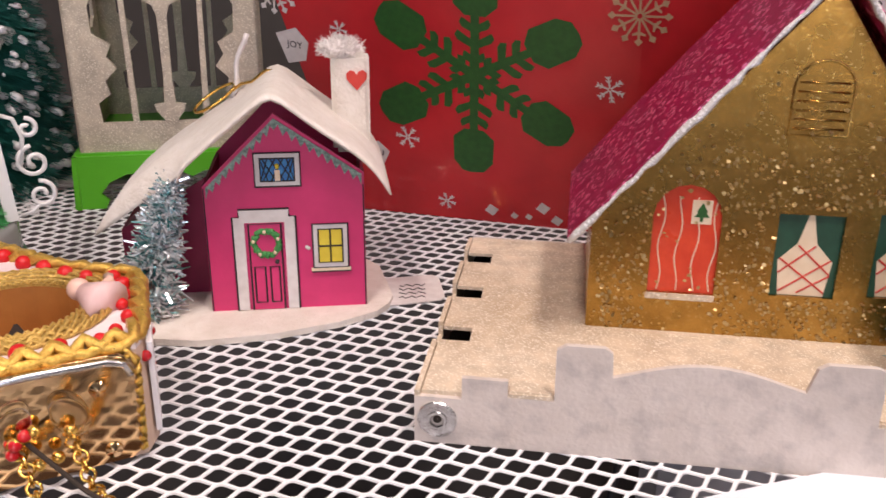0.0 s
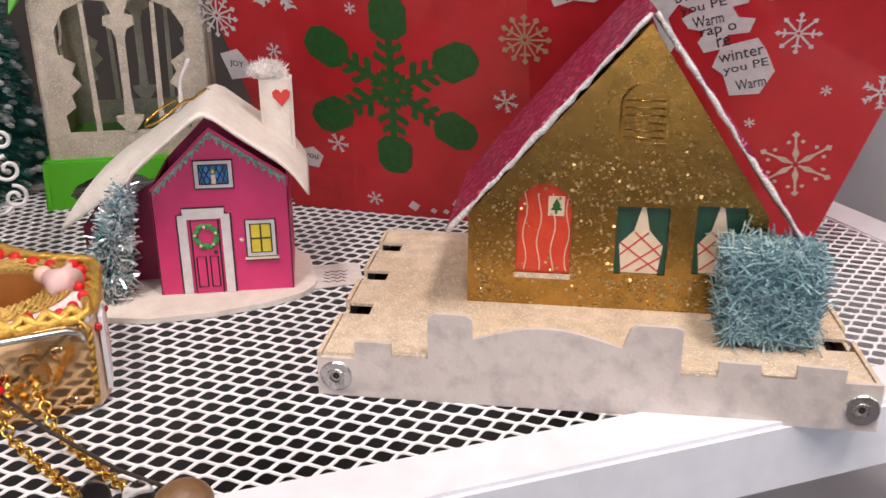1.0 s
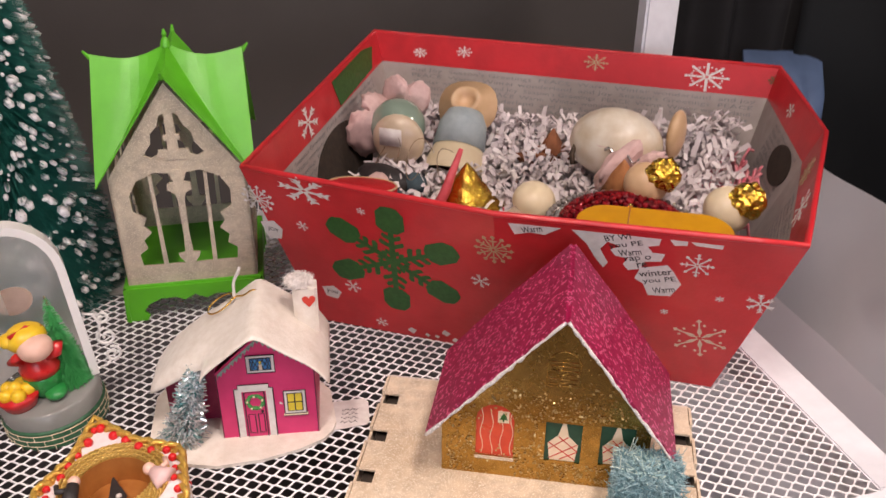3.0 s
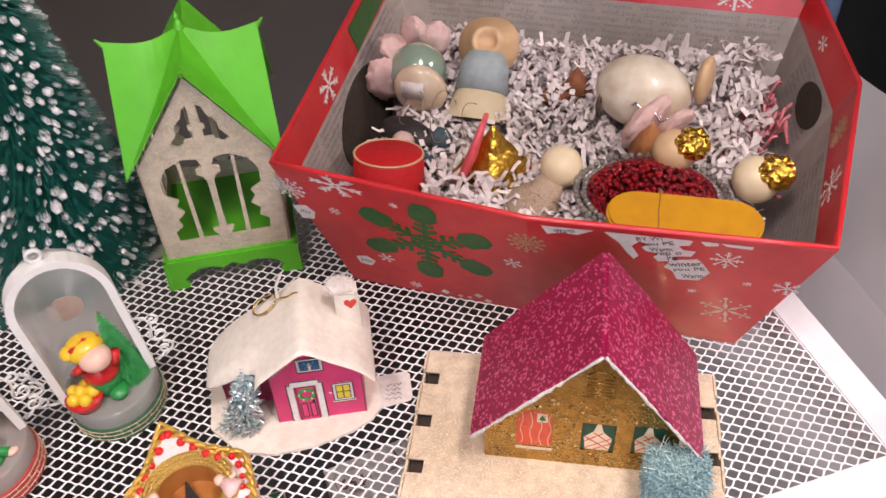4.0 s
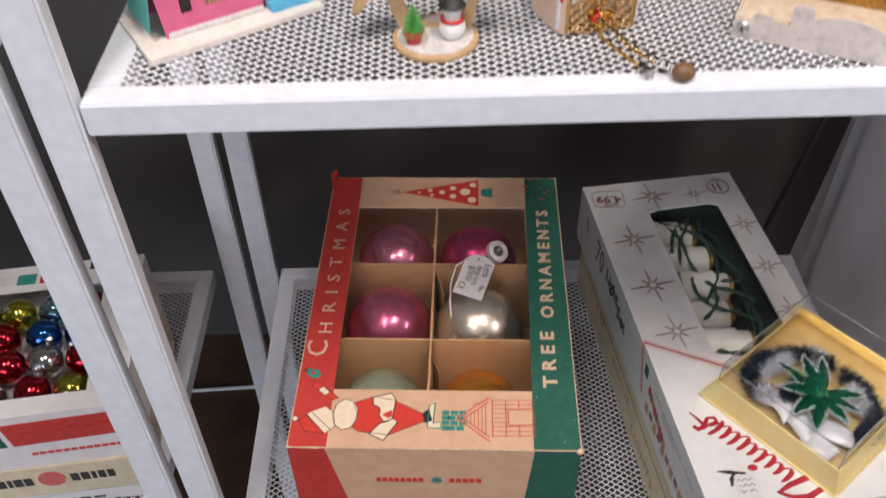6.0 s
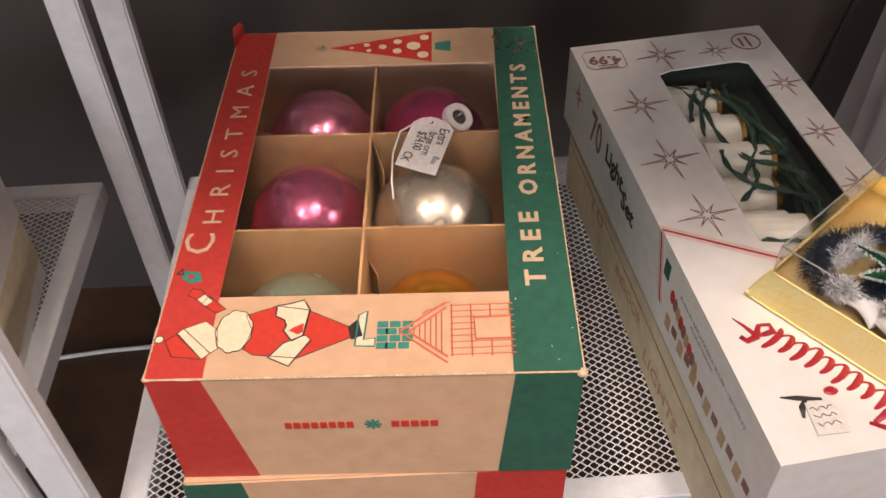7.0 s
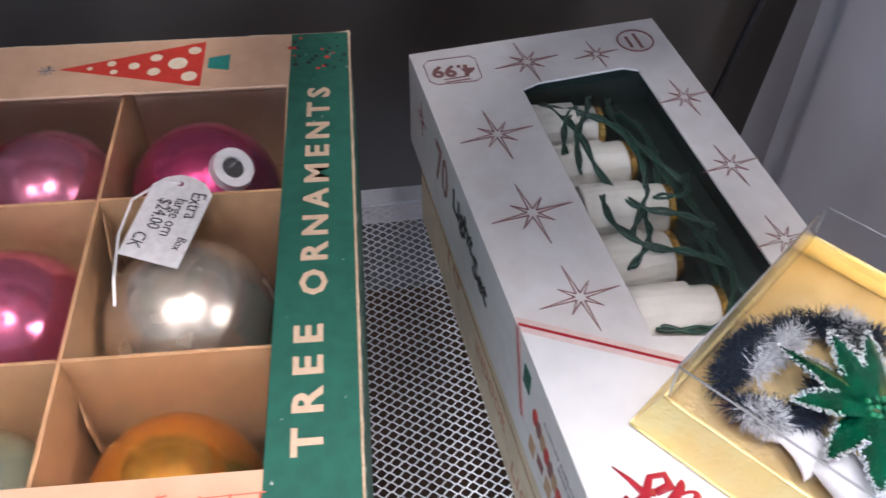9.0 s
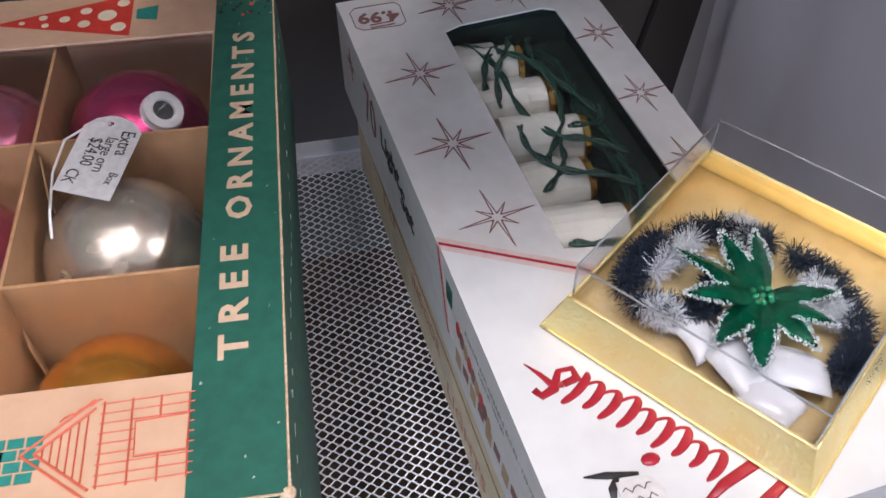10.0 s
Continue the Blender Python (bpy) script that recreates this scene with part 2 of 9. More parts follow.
def box(x0, x1, y0, y1, z0, z1, bevel=0.0, bm=None):
    own = bmesh.new()
    bmesh.ops.create_cube(own, size=1.0)
    own.transform(Matrix.Translation(((x0 + x1) / 2, (y0 + y1) / 2, (z0 + z1) / 2)) @ Matrix.Diagonal((x1 - x0, y1 - y0, z1 - z0, 1)))
    if bevel:
        bmesh.ops.bevel(own, geom=own.edges[:], offset=bevel, segments=2, affect="EDGES")
    if bm is None:
        return own
    return join(bm, own)


def join(bm, other, m=None, index=None):
    """Adds the faces of other to bm."""
    if m is not None:
        other.transform(m)
    vs = [bm.verts.new(v.co) for v in other.verts]
    other.verts.index_update()
    for f in other.faces:
        try:
            nf = bm.faces.new([vs[v.index] for v in f.verts])
            nf.material_index = f.material_index if index is None else index
            nf.smooth = f.smooth
        except ValueError:
            pass
    other.free()
    return bm


def prism(outline, z0, z1, holes=()):
    """A flat plate from an outline in x, y, with holes, between z0 and z1."""
    bm = bmesh.new()
    for loop in (outline, *holes):
        vs = [bm.verts.new((p[0], p[1], z0)) for p in loop]
        for a, b in zip(vs, vs[1:] + vs[:1]):
            bm.edges.new((a, b))
    if holes:
        bmesh.ops.triangle_fill(bm, use_beauty=True, use_dissolve=False, edges=bm.edges[:])
    else:
        bm.faces.new(bm.verts[:])
    faces = bm.faces[:]
    up = bmesh.ops.extrude_face_region(bm, geom=faces)
    bmesh.ops.translate(bm, verts=[g for g in up["geom"] if isinstance(g, bmesh.types.BMVert)], vec=(0, 0, z1 - z0))
    return bm


def rect(x0, y0, x1, y1):
    return [(x0, y0), (x1, y0), (x1, y1), (x0, y1)]


def arch(x0, y0, x1, y1, n=9):
    """A rectangle with a round top."""
    r, c = (x1 - x0) / 2, (x0 + x1) / 2
    return [(x0, y0), (x1, y0)] + [(c + r * math.cos(a), y1 - r + r * math.sin(a)) for a in [math.pi * i / (n - 1) for i in range(n)]]


def disc(cx, cy, r, n=24, ry=None):
    return [(cx + r * math.cos(2 * math.pi * i / n), cy + (ry or r) * math.sin(2 * math.pi * i / n)) for i in range(n)]


def tube(points, r, n=8, closed=False, caps=True):
    """A round bar along points; r may be a list."""
    bm = bmesh.new()
    pts = [Vector(p) for p in points]
    rings = []
    up = Vector((0.13, 0.27, 0.95)).normalized()
    for i, p in enumerate(pts):
        a = pts[i - 1] if (i or closed) else p
        b = pts[(i + 1) % len(pts)] if (i < len(pts) - 1 or closed) else p
        d = (b - a).normalized()
        s = d.cross(up)
        if s.length < 0.05:
            s = d.cross(Vector((1, 0, 0)))
        s.normalize()
        w = d.cross(s)
        rad = r[i] if isinstance(r, (list, tuple)) else r
        rings.append([bm.verts.new(p + rad * (math.cos(2 * math.pi * k / n) * s + math.sin(2 * math.pi * k / n) * w)) for k in range(n)])
    for i in range(len(rings) if closed else len(rings) - 1):
        A, B = rings[i], rings[(i + 1) % len(rings)]
        for k in range(n):
            bm.faces.new((A[k], A[(k + 1) % n], B[(k + 1) % n], B[k]))
    if caps and not closed:
        bm.faces.new(rings[0])
        bm.faces.new(rings[-1][::-1])
    return bm


def lathe(profile, n=24, cap=True):
    """A turned shape from radius, height pairs."""
    bm = bmesh.new()
    rings = []
    for r, z in profile:
        rings.append([bm.verts.new((max(r, 1e-5) * math.cos(2 * math.pi * k / n), max(r, 1e-5) * math.sin(2 * math.pi * k / n), z)) for k in range(n)])
    for A, B in zip(rings, rings[1:]):
        for k in range(n):
            bm.faces.new((A[k], A[(k + 1) % n], B[(k + 1) % n], B[k]))
    if cap:
        bm.faces.new(rings[0][::-1])
        bm.faces.new(rings[-1])
    return bm


def ball(r, x=0, y=0, z=0, sx=1, sy=1, sz=1, n=3):
    bm = bmesh.new()
    bmesh.ops.create_icosphere(bm, subdivisions=n, radius=r)
    bm.transform(Matrix.Translation((x, y, z)) @ Matrix.Diagonal((sx, sy, sz, 1)))
    for f in bm.faces:
        f.smooth = True
    return bm


def lettering(name, words, size, material, parent, m, label="", spacing=1.0, thick=0.00012, align="CENTER", bold=0.0, fit=None):
    """Raised print in the built-in font; m places its middle; fit gives its length and height."""
    cu = bpy.data.curves.new(name, "FONT")
    cu.body, cu.size, cu.align_x, cu.align_y, cu.extrude, cu.space_character, cu.resolution_u, cu.offset = words, size, align, "CENTER", thick, spacing, 2, bold
    tmp = bpy.data.objects.new(name, cu)
    scene.collection.objects.link(tmp)
    dg = bpy.context.evaluated_depsgraph_get()
    me = bpy.data.meshes.new_from_object(tmp.evaluated_get(dg))
    bpy.data.objects.remove(tmp)
    if fit:
        xs, ys = [v.co.x for v in me.vertices], [v.co.y for v in me.vertices]
        me.transform(Matrix.Diagonal((fit[0] / (max(xs) - min(xs)), fit[1] / (max(ys) - min(ys)), 1, 1)) @ Matrix.Translation((-(max(xs) + min(xs)) / 2, -(max(ys) + min(ys)) / 2, 0)))
    me.transform(m)
    me.materials.clear()
    return part_mesh(name, me, material, parent, label)


FRONT = pose(0, 0, 0, 90, 0, 0)   # x right, y up, z towards the front (-y)


def front_at(x, y, z):
    return Matrix.Translation((x, y, z)) @ FRONT


def bristles(n, place, length, r, seed, bend=0.0):
    """Many fine fibres; place(i, rnd) gives a root and a direction."""
    rnd = random.Random(seed)
    verts, faces = [], []
    for i in range(n):
        p, d = place(i, rnd)
        d = d.normalized()
        s = d.cross(Vector((rnd.uniform(-1, 1), rnd.uniform(-1, 1), rnd.uniform(-1, 1))))
        if s.length < 1e-4:
            continue
        s.normalize()
        w = d.cross(s)
        ln = length * rnd.uniform(0.7, 1.15)
        q = p + d * ln + Vector((rnd.uniform(-1, 1), rnd.uniform(-1, 1), rnd.uniform(-1, 1))) * bend * ln
        k = len(verts)
        for c, rr in ((p, r), (q, r * 0.55)):
            for a in range(3):
                verts.append(c + rr * (math.cos(a * 2.0944) * s + math.sin(a * 2.0944) * w))
        for a in range(3):
            b = (a + 1) % 3
            faces.append((k + a, k + b, k + 3 + b, k + 3 + a))
        faces.append((k + 3, k + 4, k + 5))
    me = bpy.data.meshes.new("bristles")
    me.from_pydata([tuple(v) for v in verts], [], faces)
    return me


# ---- the room ----
def structure(name, bm, material, label, cat):
    ob = part(name, bm, material, None)
    return tagged(ob, label, cat, "", "structure")


structure("floor", box(-3.4, 2.9, -3.2, 0.86, -0.1, 0.0), FLOOR_WOOD, "dark brown wooden shop floor under the shelves", "floor")
structure("ceiling", box(-3.4, 2.9, -3.2, 0.86, 2.6, 2.7), CEIL_PAINT, "plain white painted ceiling of the shop", "ceiling")
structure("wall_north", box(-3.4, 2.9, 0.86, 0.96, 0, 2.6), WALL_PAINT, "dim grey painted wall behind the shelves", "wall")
structure("wall_east", box(2.9, 3.0, -3.2, 0.96, 0, 2.6), ROOM_PAINT, "plain pale painted side wall", "wall")
structure("wall_west", box(-3.5, -3.4, -3.2, 0.96, 0, 2.6), ROOM_PAINT, "plain pale painted side wall", "wall")
south = box(-3.4, -2.2, -3.3, -3.2, 0, 2.6)
box(0.5, 2.9, -3.3, -3.2, 0, 2.6, 0, south)
box(-2.2, 0.5, -3.3, -3.2, 0, 0.6, 0, south)
box(-2.2, 0.5, -3.3, -3.2, 2.45, 2.6, 0, south)
structure("wall_south", south, ROOM_PAINT, "plain pale painted wall with a wide shop window", "wall")

# ---- shelving ----
YAW = 1.3


def shelf_mesh(w, d, sx, sy, r):
    """Expanded metal: a net of diamonds sx wide and sy deep."""
    verts, faces = [], []
    nx, ny = int(w / sx), int(d / (sy / 2))
    sx = w / nx

    def strand(a, b):
        """One strand, a little flatter where it meets its neighbours."""
        a, b = np.array(a), np.array(b)
        w, h = b - a
        line = [a, a + (0.2 * w, 0.07 * h), b - (0.2 * w, 0.07 * h), b]
        t = (b - a) / np.linalg.norm(b - a)
        s = np.array((-t[1], t[0])) * r
        k = len(verts)
        for c in line:
            verts.extend([(*(c + s), -0.0002), (*(c + s * 0.7), 0.00022), (*(c - s * 0.7), 0.00022), (*(c - s), -0.0002)])
        for q in range(3):
            for i in range(3):
                faces.append((k + 4 * q + i, k + 4 * q + i + 1, k + 4 * q + i + 5, k + 4 * q + i + 4))
    for j in range(ny):
        y0, y1 = j * sy / 2, (j + 1) * sy / 2
        for i in range(nx):
            xm, xa, xb = (i + 0.5) * sx, i * sx, (i + 1) * sx
            for x in (xa, xb):
                p, q = ((x, y0), (xm, y1)) if j % 2 == 0 else ((xm, y0), (x, y1))
                strand(p, q)
    me = bpy.data.meshes.new("mesh_panel")
    me.from_pydata([tuple(v) for v in verts], [], faces)
    return me


SHELF_W, SHELF_D, RAIL = 0.624, 0.365, 0.0185
NET = shelf_mesh(SHELF_W - 2 * RAIL, SHELF_D - 2 * RAIL, 0.0094, 0.0062, 0.0005)


def shelving(x, y, label):
    """White steel unit; its origin is the front left corner of the shelf at floor level."""
    unit = thing("shelving_unit", x, y, 0, YAW, label, "shelving unit", "white shelving units")
    for px in (-0.0262, SHELF_W + 0.0205):
        for py in (-0.002, SHELF_D - 0.028):
            p = box(px, px + 0.0252, py, py + 0.0135, 0, 1.75, 0.0018)
            part("post", p, WHITE_METAL, unit)
    # the shelf at 1.492 is unseen, added to shade the back of the next
    for z in (1.492, 1.0, 0.508):
        bm = box(0, SHELF_W, 0, RAIL, z - 0.02, z + 0.0012, 0.0012)
        fr = part("front_rail", bm, WHITE_METAL, unit)
        part("back_rail", box(0, SHELF_W, SHELF_D - RAIL, SHELF_D, z - 0.02, z + 0.0012, 0.0012), WHITE_METAL, unit)
        for sx in (0, SHELF_W - RAIL):
            part("side_rail", box(sx, sx + RAIL, RAIL, SHELF_D - RAIL, z - 0.02, z + 0.001, 0.0008), WHITE_METAL, unit)
        ob = part_mesh("mesh_panel", NET, MESH_PAINT, unit, "white expanded metal mesh")
        ob.location = (RAIL, RAIL, z - 0.0002)
        ob["kind"] = "stuff"
    return unit


shelving(-0.272, 0.1625, "white painted steel shelving unit with mesh shelves")
shelving(-0.272 - 0.7065, 0.1625 - 0.016, "white painted steel shelving unit beside the first")


# ---- red gift box ----
def jag(pts, amp, step, seed):
    """The same outline with a stepped, cut edge."""
    rnd = random.Random(seed)
    out = []
    for (ax, ay), (bx_, by_) in zip(pts, pts[1:] + pts[:1]):
        n = max(1, int(math.hypot(bx_ - ax, by_ - ay) / step))
        for k in range(n):
            f = k / n
            s_ = amp * (1 if k % 2 else -0.4) * rnd.uniform(0.4, 1)
            L = math.hypot(bx_ - ax, by_ - ay)
            out.append((ax + (bx_ - ax) * f + s_ * (by_ - ay) / L, ay + (by_ - ay) * f - s_ * (bx_ - ax) / L))
    return out


def snowflake(arms, r, w, kind=0):
    """Outlines of a snowflake's pieces, round the origin."""
    out = []
    for i in range(arms):
        a = 2 * math.pi * i / arms + math.pi / 2
        c, s = math.cos(a), math.sin(a)

        def turn(pts):
            return [(x * c - y * s, x * s + y * c) for x, y in pts]
        out.append(turn(rect(r * 0.08, -w / 2, r * (0.98 if kind != 2 else 0.6), w / 2)))
        if kind == 0:
            for k in (0.45, 0.72):
                for sg in (1, -1):
                    out.append(turn([(r * k, 0), (r * k + w * 0.9, 0), (r * (k + 0.2) + w * 0.9, sg * r * 0.2), (r * (k + 0.2), sg * r * 0.2)]))
        elif kind == 1:
            out.append(turn([(r * 0.72, 0), (r * 0.86, -r * 0.13), (r, 0), (r * 0.86, r * 0.13)]))
            if i % 2 == 0:
                for sg in (1, -1):
                    out.append(turn([(r * 0.5, 0), (r * 0.62, 0), (r * 0.66, sg * r * 0.2), (r * 0.6, sg * r * 0.22)]))
        elif kind == 3:
            out.append(turn([(r * 0.08, 0), (r * 0.32, -r * 0.085), (r * 0.66, 0), (r * 0.32, r * 0.085)]))
            for px_, py_, q in ((0.9, 0, 0.1), (0.68, 0.17, 0.065), (0.68, -0.17, 0.065)):
                out.append(turn([(r * (px_ - q), r * py_), (r * px_, r * (py_ - q)), (r * (px_ + q), r * py_), (r * px_, r * (py_ + q))]))
        else:
            rnd = random.Random(i)
            out.append(turn([(0, -w * 0.6), (r * 0.6, -w * 0.4), (r * 0.6, w * 0.4), (0, w * 0.6)]))
            out.append(turn([(r * 0.54, -r * 0.09), (r * 0.63, -r * 0.19), (r * 0.88, -r * 0.185), (r * 0.985, -r * 0.1), (r, -r * 0.02), (r * 0.985, r * 0.1), (r * 0.88, r * 0.185), (r * 0.63, r * 0.19), (r * 0.54, r * 0.09)]))
            for sg in (1, -1):
                for k, ln in ((0.1, 0.1), (0.24, 0.17), (0.38, 0.14)):
                    q = ln * rnd.uniform(0.9, 1.1)
                    o = [(r * k, 0), (r * (k + 0.07), 0), (r * (k + 0.075 + q * 0.5), sg * r * q * 0.85), (r * (k + 0.03 + q * 0.5), sg * r * q), (r * (k - 0.005 + q * 0.45), sg * r * q * 0.85)]
                    out.append(turn(o if sg > 0 else o[::-1]))
    return out


def flake_print(name, arms, r, w, kind, material, parent, m):
    bm = bmesh.new()
    for k, o in enumerate(snowflake(arms, r, w, kind)):
        join(bm, prism(o, 0.00008 + 0.000012 * (k % 5), 0.0002 + 0.000012 * (k % 5)))
    return part(name, bm, material, parent, "", m)


GB_H = 0.104
# corners at the base and along the rim; the rim of one end bows outwards
GB_BASE = [(-0.108, -0.085), (0.0, -0.087), (0.108, -0.085), (0.109, 0.012), (0.108, 0.085), (-0.108, 0.085)]
GB_RIM = [(-0.1315, -0.1135), (0.0, -0.1265), (0.1335, -0.1165), (0.1505, 0.018), (0.1304, 0.1256), (-0.1495, 0.1253)]
gift = thing("gift_box", 0.2519, 0.4086, 1.0, -32, "open red gift box printed with green and white snowflakes", "gift box")


def gift_ring(f, off):
    """The box's outline at a share f of its height, moved outwards by off."""
    ring = [Vector(lerp2(a, b, f)) for a, b in zip(GB_BASE, GB_RIM)]
    out = []
    for k, p in enumerate(ring):
        d0, d1 = (p - ring[k - 1]).normalized(), (ring[(k + 1) % 6] - p).normalized()
        n0, n1 = Vector((d0.y, -d0.x)), Vector((d1.y, -d1.x))
        m = (n0 + n1).normalized()
        out.append(p + m * off / max(0.3, m.dot(n0)))
    return out


def lerp2(a, b, f):
    return a[0] + (b[0] - a[0]) * f, a[1] + (b[1] - a[1]) * f


def gift_walls(z0, z1, off, thick, material, name):
    """Six leaning panels with mitred corners."""
    nu, nv = 12, 8
    for k in range(6):
        q = (k + 1) % 6
        sheets = []
        bm = bmesh.new()
        for a, b in ((0, 1), (3, 2)):
            grid = []
            for iv in range(nv + 1):
                z = z0 + (z1 - z0) * iv / nv
                ring = gift_ring(z / GB_H, off if a == 0 else off - thick)
                grid.append([bm.verts.new((*ring[k].lerp(ring[q], iu / nu), z)) for iu in range(nu + 1)])
            sheets.append(grid)
        for g in sheets:
            for A, B in zip(g, g[1:]):
                for iu in range(nu):
                    bm.faces.new((A[iu], A[iu + 1], B[iu + 1], B[iu]))
        o, n_ = sheets
        for iu in range(nu):
            for iv in (0, nv):
                bm.faces.new((o[iv][iu], o[iv][iu + 1], n_[iv][iu + 1], n_[iv][iu]))
        for iv in range(nv):
            for iu in (0, nu):
                bm.faces.new((o[iv][iu], o[iv + 1][iu], n_[iv + 1][iu], n_[iv][iu]))
        part(name, bm, material, gift)


gift_walls(0.0, GB_H - 0.018, 0.0, 0.0015, RED_PAPER, "side_panel")
gift_walls(GB_H - 0.018, GB_H, 0.0, 0.0025, RED_PAPER, "rim")
gift_walls(0.002, GB_H - 0.0175, -0.0018, 0.0006, NEWSPRINT, "liner")
part("bottom_panel", box(-0.106, 0.106, -0.083, 0.083, 0.0005, 0.002), NEWSPRINT, gift)
# hem of folded paper along the upper edge
hem = [(*p, GB_H + 0.0002) for p in gift_ring(1.0, -0.001)]
part("hem", tube([Vector(hem[k]).lerp(Vector(hem[(k + 1) % 6]), q / 6) for k in range(6) for q in range(6)], 0.0015, 8, True), RED_PAPER, gift, "folded red paper hem", smooth=True)


def lay(me, side, off):
    """Bends a flat print (along the panel, share of height, thickness) onto a side of the box."""
    ax = 0 if side in (0, 3) else 1
    for v in me.vertices:
        a = side + 1 if side or v.co.x > 0 else 0
        b = (a + 1) % 6
        ring = gift_ring(v.co.y, off + v.co.z)
        p, q = ring[a], ring[b]
        s_ = (v.co.x - p[ax]) / (q[ax] - p[ax])
        w = p.lerp(q, s_)
        v.co = (w.x, w.y, v.co.y * GB_H)


def gift_print(name, bm, material, side, u, f, turn=0.0, off=0.0001, label="", flat=1.0):
    """A print in metres round its middle, set at u along a side and f of its height."""
    L = 0.1085
    flip = -1 if off < 0 and side in (0, 1, 2) or off > 0 and side == 4 else 1
    bm.transform(Matrix.Translation((u, f, 0)) @ Matrix.Diagonal((flip, flat / L, 1 if off > 0 else -1, 1)) @ pose(0, 0, 0, 0, 0, turn))
    ob = part(name, bm, material, gift, label)
    lay(ob.data, side, off)
    return ob


def gift_flake(name, arms, r, w, kind, material, side, u, f, turn=0.0, off=0.0001, flat=1.0):
    bm = bmesh.new()
    for k, o in enumerate(snowflake(arms, r, w, kind)):
        join(bm, prism(o, 0.00008 + 0.000012 * (k % 5), 0.0002 + 0.000012 * (k % 5)))
    return gift_print(name, bm, material, side, u, f, turn, off, "", flat)


def gift_words(words, u, f, turn, height, side=0, off=0.0001, width=None, material=None, name="print_word"):
    w = width or height * 0.62 * len(words)
    ob = lettering(name, words, 0.01, material or INK, gift, Matrix.Identity(4), "", 1.0, 0.00003, bold=0.00006, fit=(w, height))
    flip = -1 if off < 0 and side in (0, 1, 2) else 1
    ob.data.transform(Matrix.Translation((u, f, 0.0004 if off > 0 else -0.0001)) @ Matrix.Diagonal((flip, 1 / 0.1085, 1, 1)) @ pose(0, 0, 0, 0, 0, turn))
    lay(ob.data, side, off)


def gift_patch(pts):
    """A white cut-out on the front, given along the panel and by share of height."""
    u, f = sum(p[0] for p in pts) / len(pts), sum(p[1] for p in pts) / len(pts)
    o = [(x - u, (y - f) * 0.1085) for x, y in pts]
    gift_print("white_print", prism(o, 0.0001, 0.0003), WHITE_PRINT, 0, u, f)


gift_flake("green_snowflake", 6, 0.0395, 0.003, 2, GREEN_PRINT, 0, -0.0552, 0.564, -4)
gift_flake("tan_snowflake", 12, 0.0098, 0.0007, 1, TAN_PRINT, 0, -0.0012, 0.783)
gift_flake("white_snowflake", 6, 0.0142, 0.0008, 3, PALE_TAN, 0, 0.0976, 0.355, 8)
gift_flake("white_snowflake", 8, 0.0076, 0.0007, 1, WHITE_PRINT, 0, 0.0903, 0.829)
for u, f, r, turn in ((-0.0093, 0.547, 0.0048, 10), (-0.0822, 0.318, 0.0045, 20), (0.1205, 0.638, 0.0064, 6), (-0.1036, 0.693, 0.0032, 14), (-0.0677, 0.868, 0.0022, 0),
                      (0.1027, 0.637, 0.0018, 0), (0.0792, 0.508, 0.0018, 12), (-0.0691, 0.072, 0.0034, 12), (0.0502, 0.31, 0.002, 0)):
    gift_flake("white_snowflake", 6, r, max(0.0005, r * 0.13), 0, WHITE_PRINT, 0, u, f, turn)
# one large white snowflake with printed words, cut by the upper edge
gift_patch([(0.0349, 0.965), (0.0735, 0.963), (0.0729, 0.925), (0.068, 0.911), (0.0705, 0.878), (0.0759, 0.876), (0.0746, 0.829), (0.0677, 0.819), (0.066, 0.77), (0.0605, 0.755), (0.0581, 0.79), (0.0601, 0.827), (0.0545, 0.836),
            (0.052, 0.87), (0.0563, 0.895), (0.0507, 0.916), (0.0476, 0.868), (0.0514, 0.787), (0.0494, 0.754), (0.0457, 0.808), (0.0416, 0.89)])
gift_patch([(0.0638, 0.707), (0.066, 0.777), (0.0776, 0.812), (0.0809, 0.771), (0.0848, 0.7), (0.0808, 0.618), (0.0708, 0.607), (0.0678, 0.681)])
gift_patch([(0.0066, 0.965), (0.03, 0.965), (0.0229, 0.916), (0.016, 0.922), (0.0093, 0.899)])
gift_patch([(0.0771, 0.965), (0.0847, 0.964), (0.0847, 0.941), (0.0794, 0.933)])
gift_patch([(0.086, 0.964), (0.0996, 0.962), (0.0993, 0.94), (0.0883, 0.946)])
for words, u, f, h in (("BY WI", 0.0548, 0.948, 0.0033), ("you PE", 0.0587, 0.908, 0.0036), ("Warm", 0.0607, 0.866, 0.0036), ("rap o", 0.0646, 0.83, 0.0034), ("re", 0.0666, 0.795, 0.0032), ("winter", 0.0728, 0.757, 0.0036), ("you PE", 0.075, 0.711, 0.0036), ("Warm", 0.0774, 0.655, 0.0036), ("Warm", 0.017, 0.942, 0.0034)):
    gift_words(words, u, f, 16, h * 1.12)
for pts, words in (([(-0.1287, 0.669), (-0.1204, 0.691), (-0.1163, 0.641), (-0.1184, 0.576), (-0.1257, 0.564)], "JOY"), ([(-0.1012, 0.272), (-0.0941, 0.293), (-0.0901, 0.253), (-0.0932, 0.198), (-0.0998, 0.207)], "you")):
    gift_patch(pts)
    gift_words(words, sum(p[0] for p in pts) / 5, sum(p[1] for p in pts) / 5, -6, 0.0034)
gift_flake("white_snowflake", 6, 0.0135, 0.0022, 0, WHITE_PRINT, 0, -0.0972, 0.93, 20, flat=0.62)
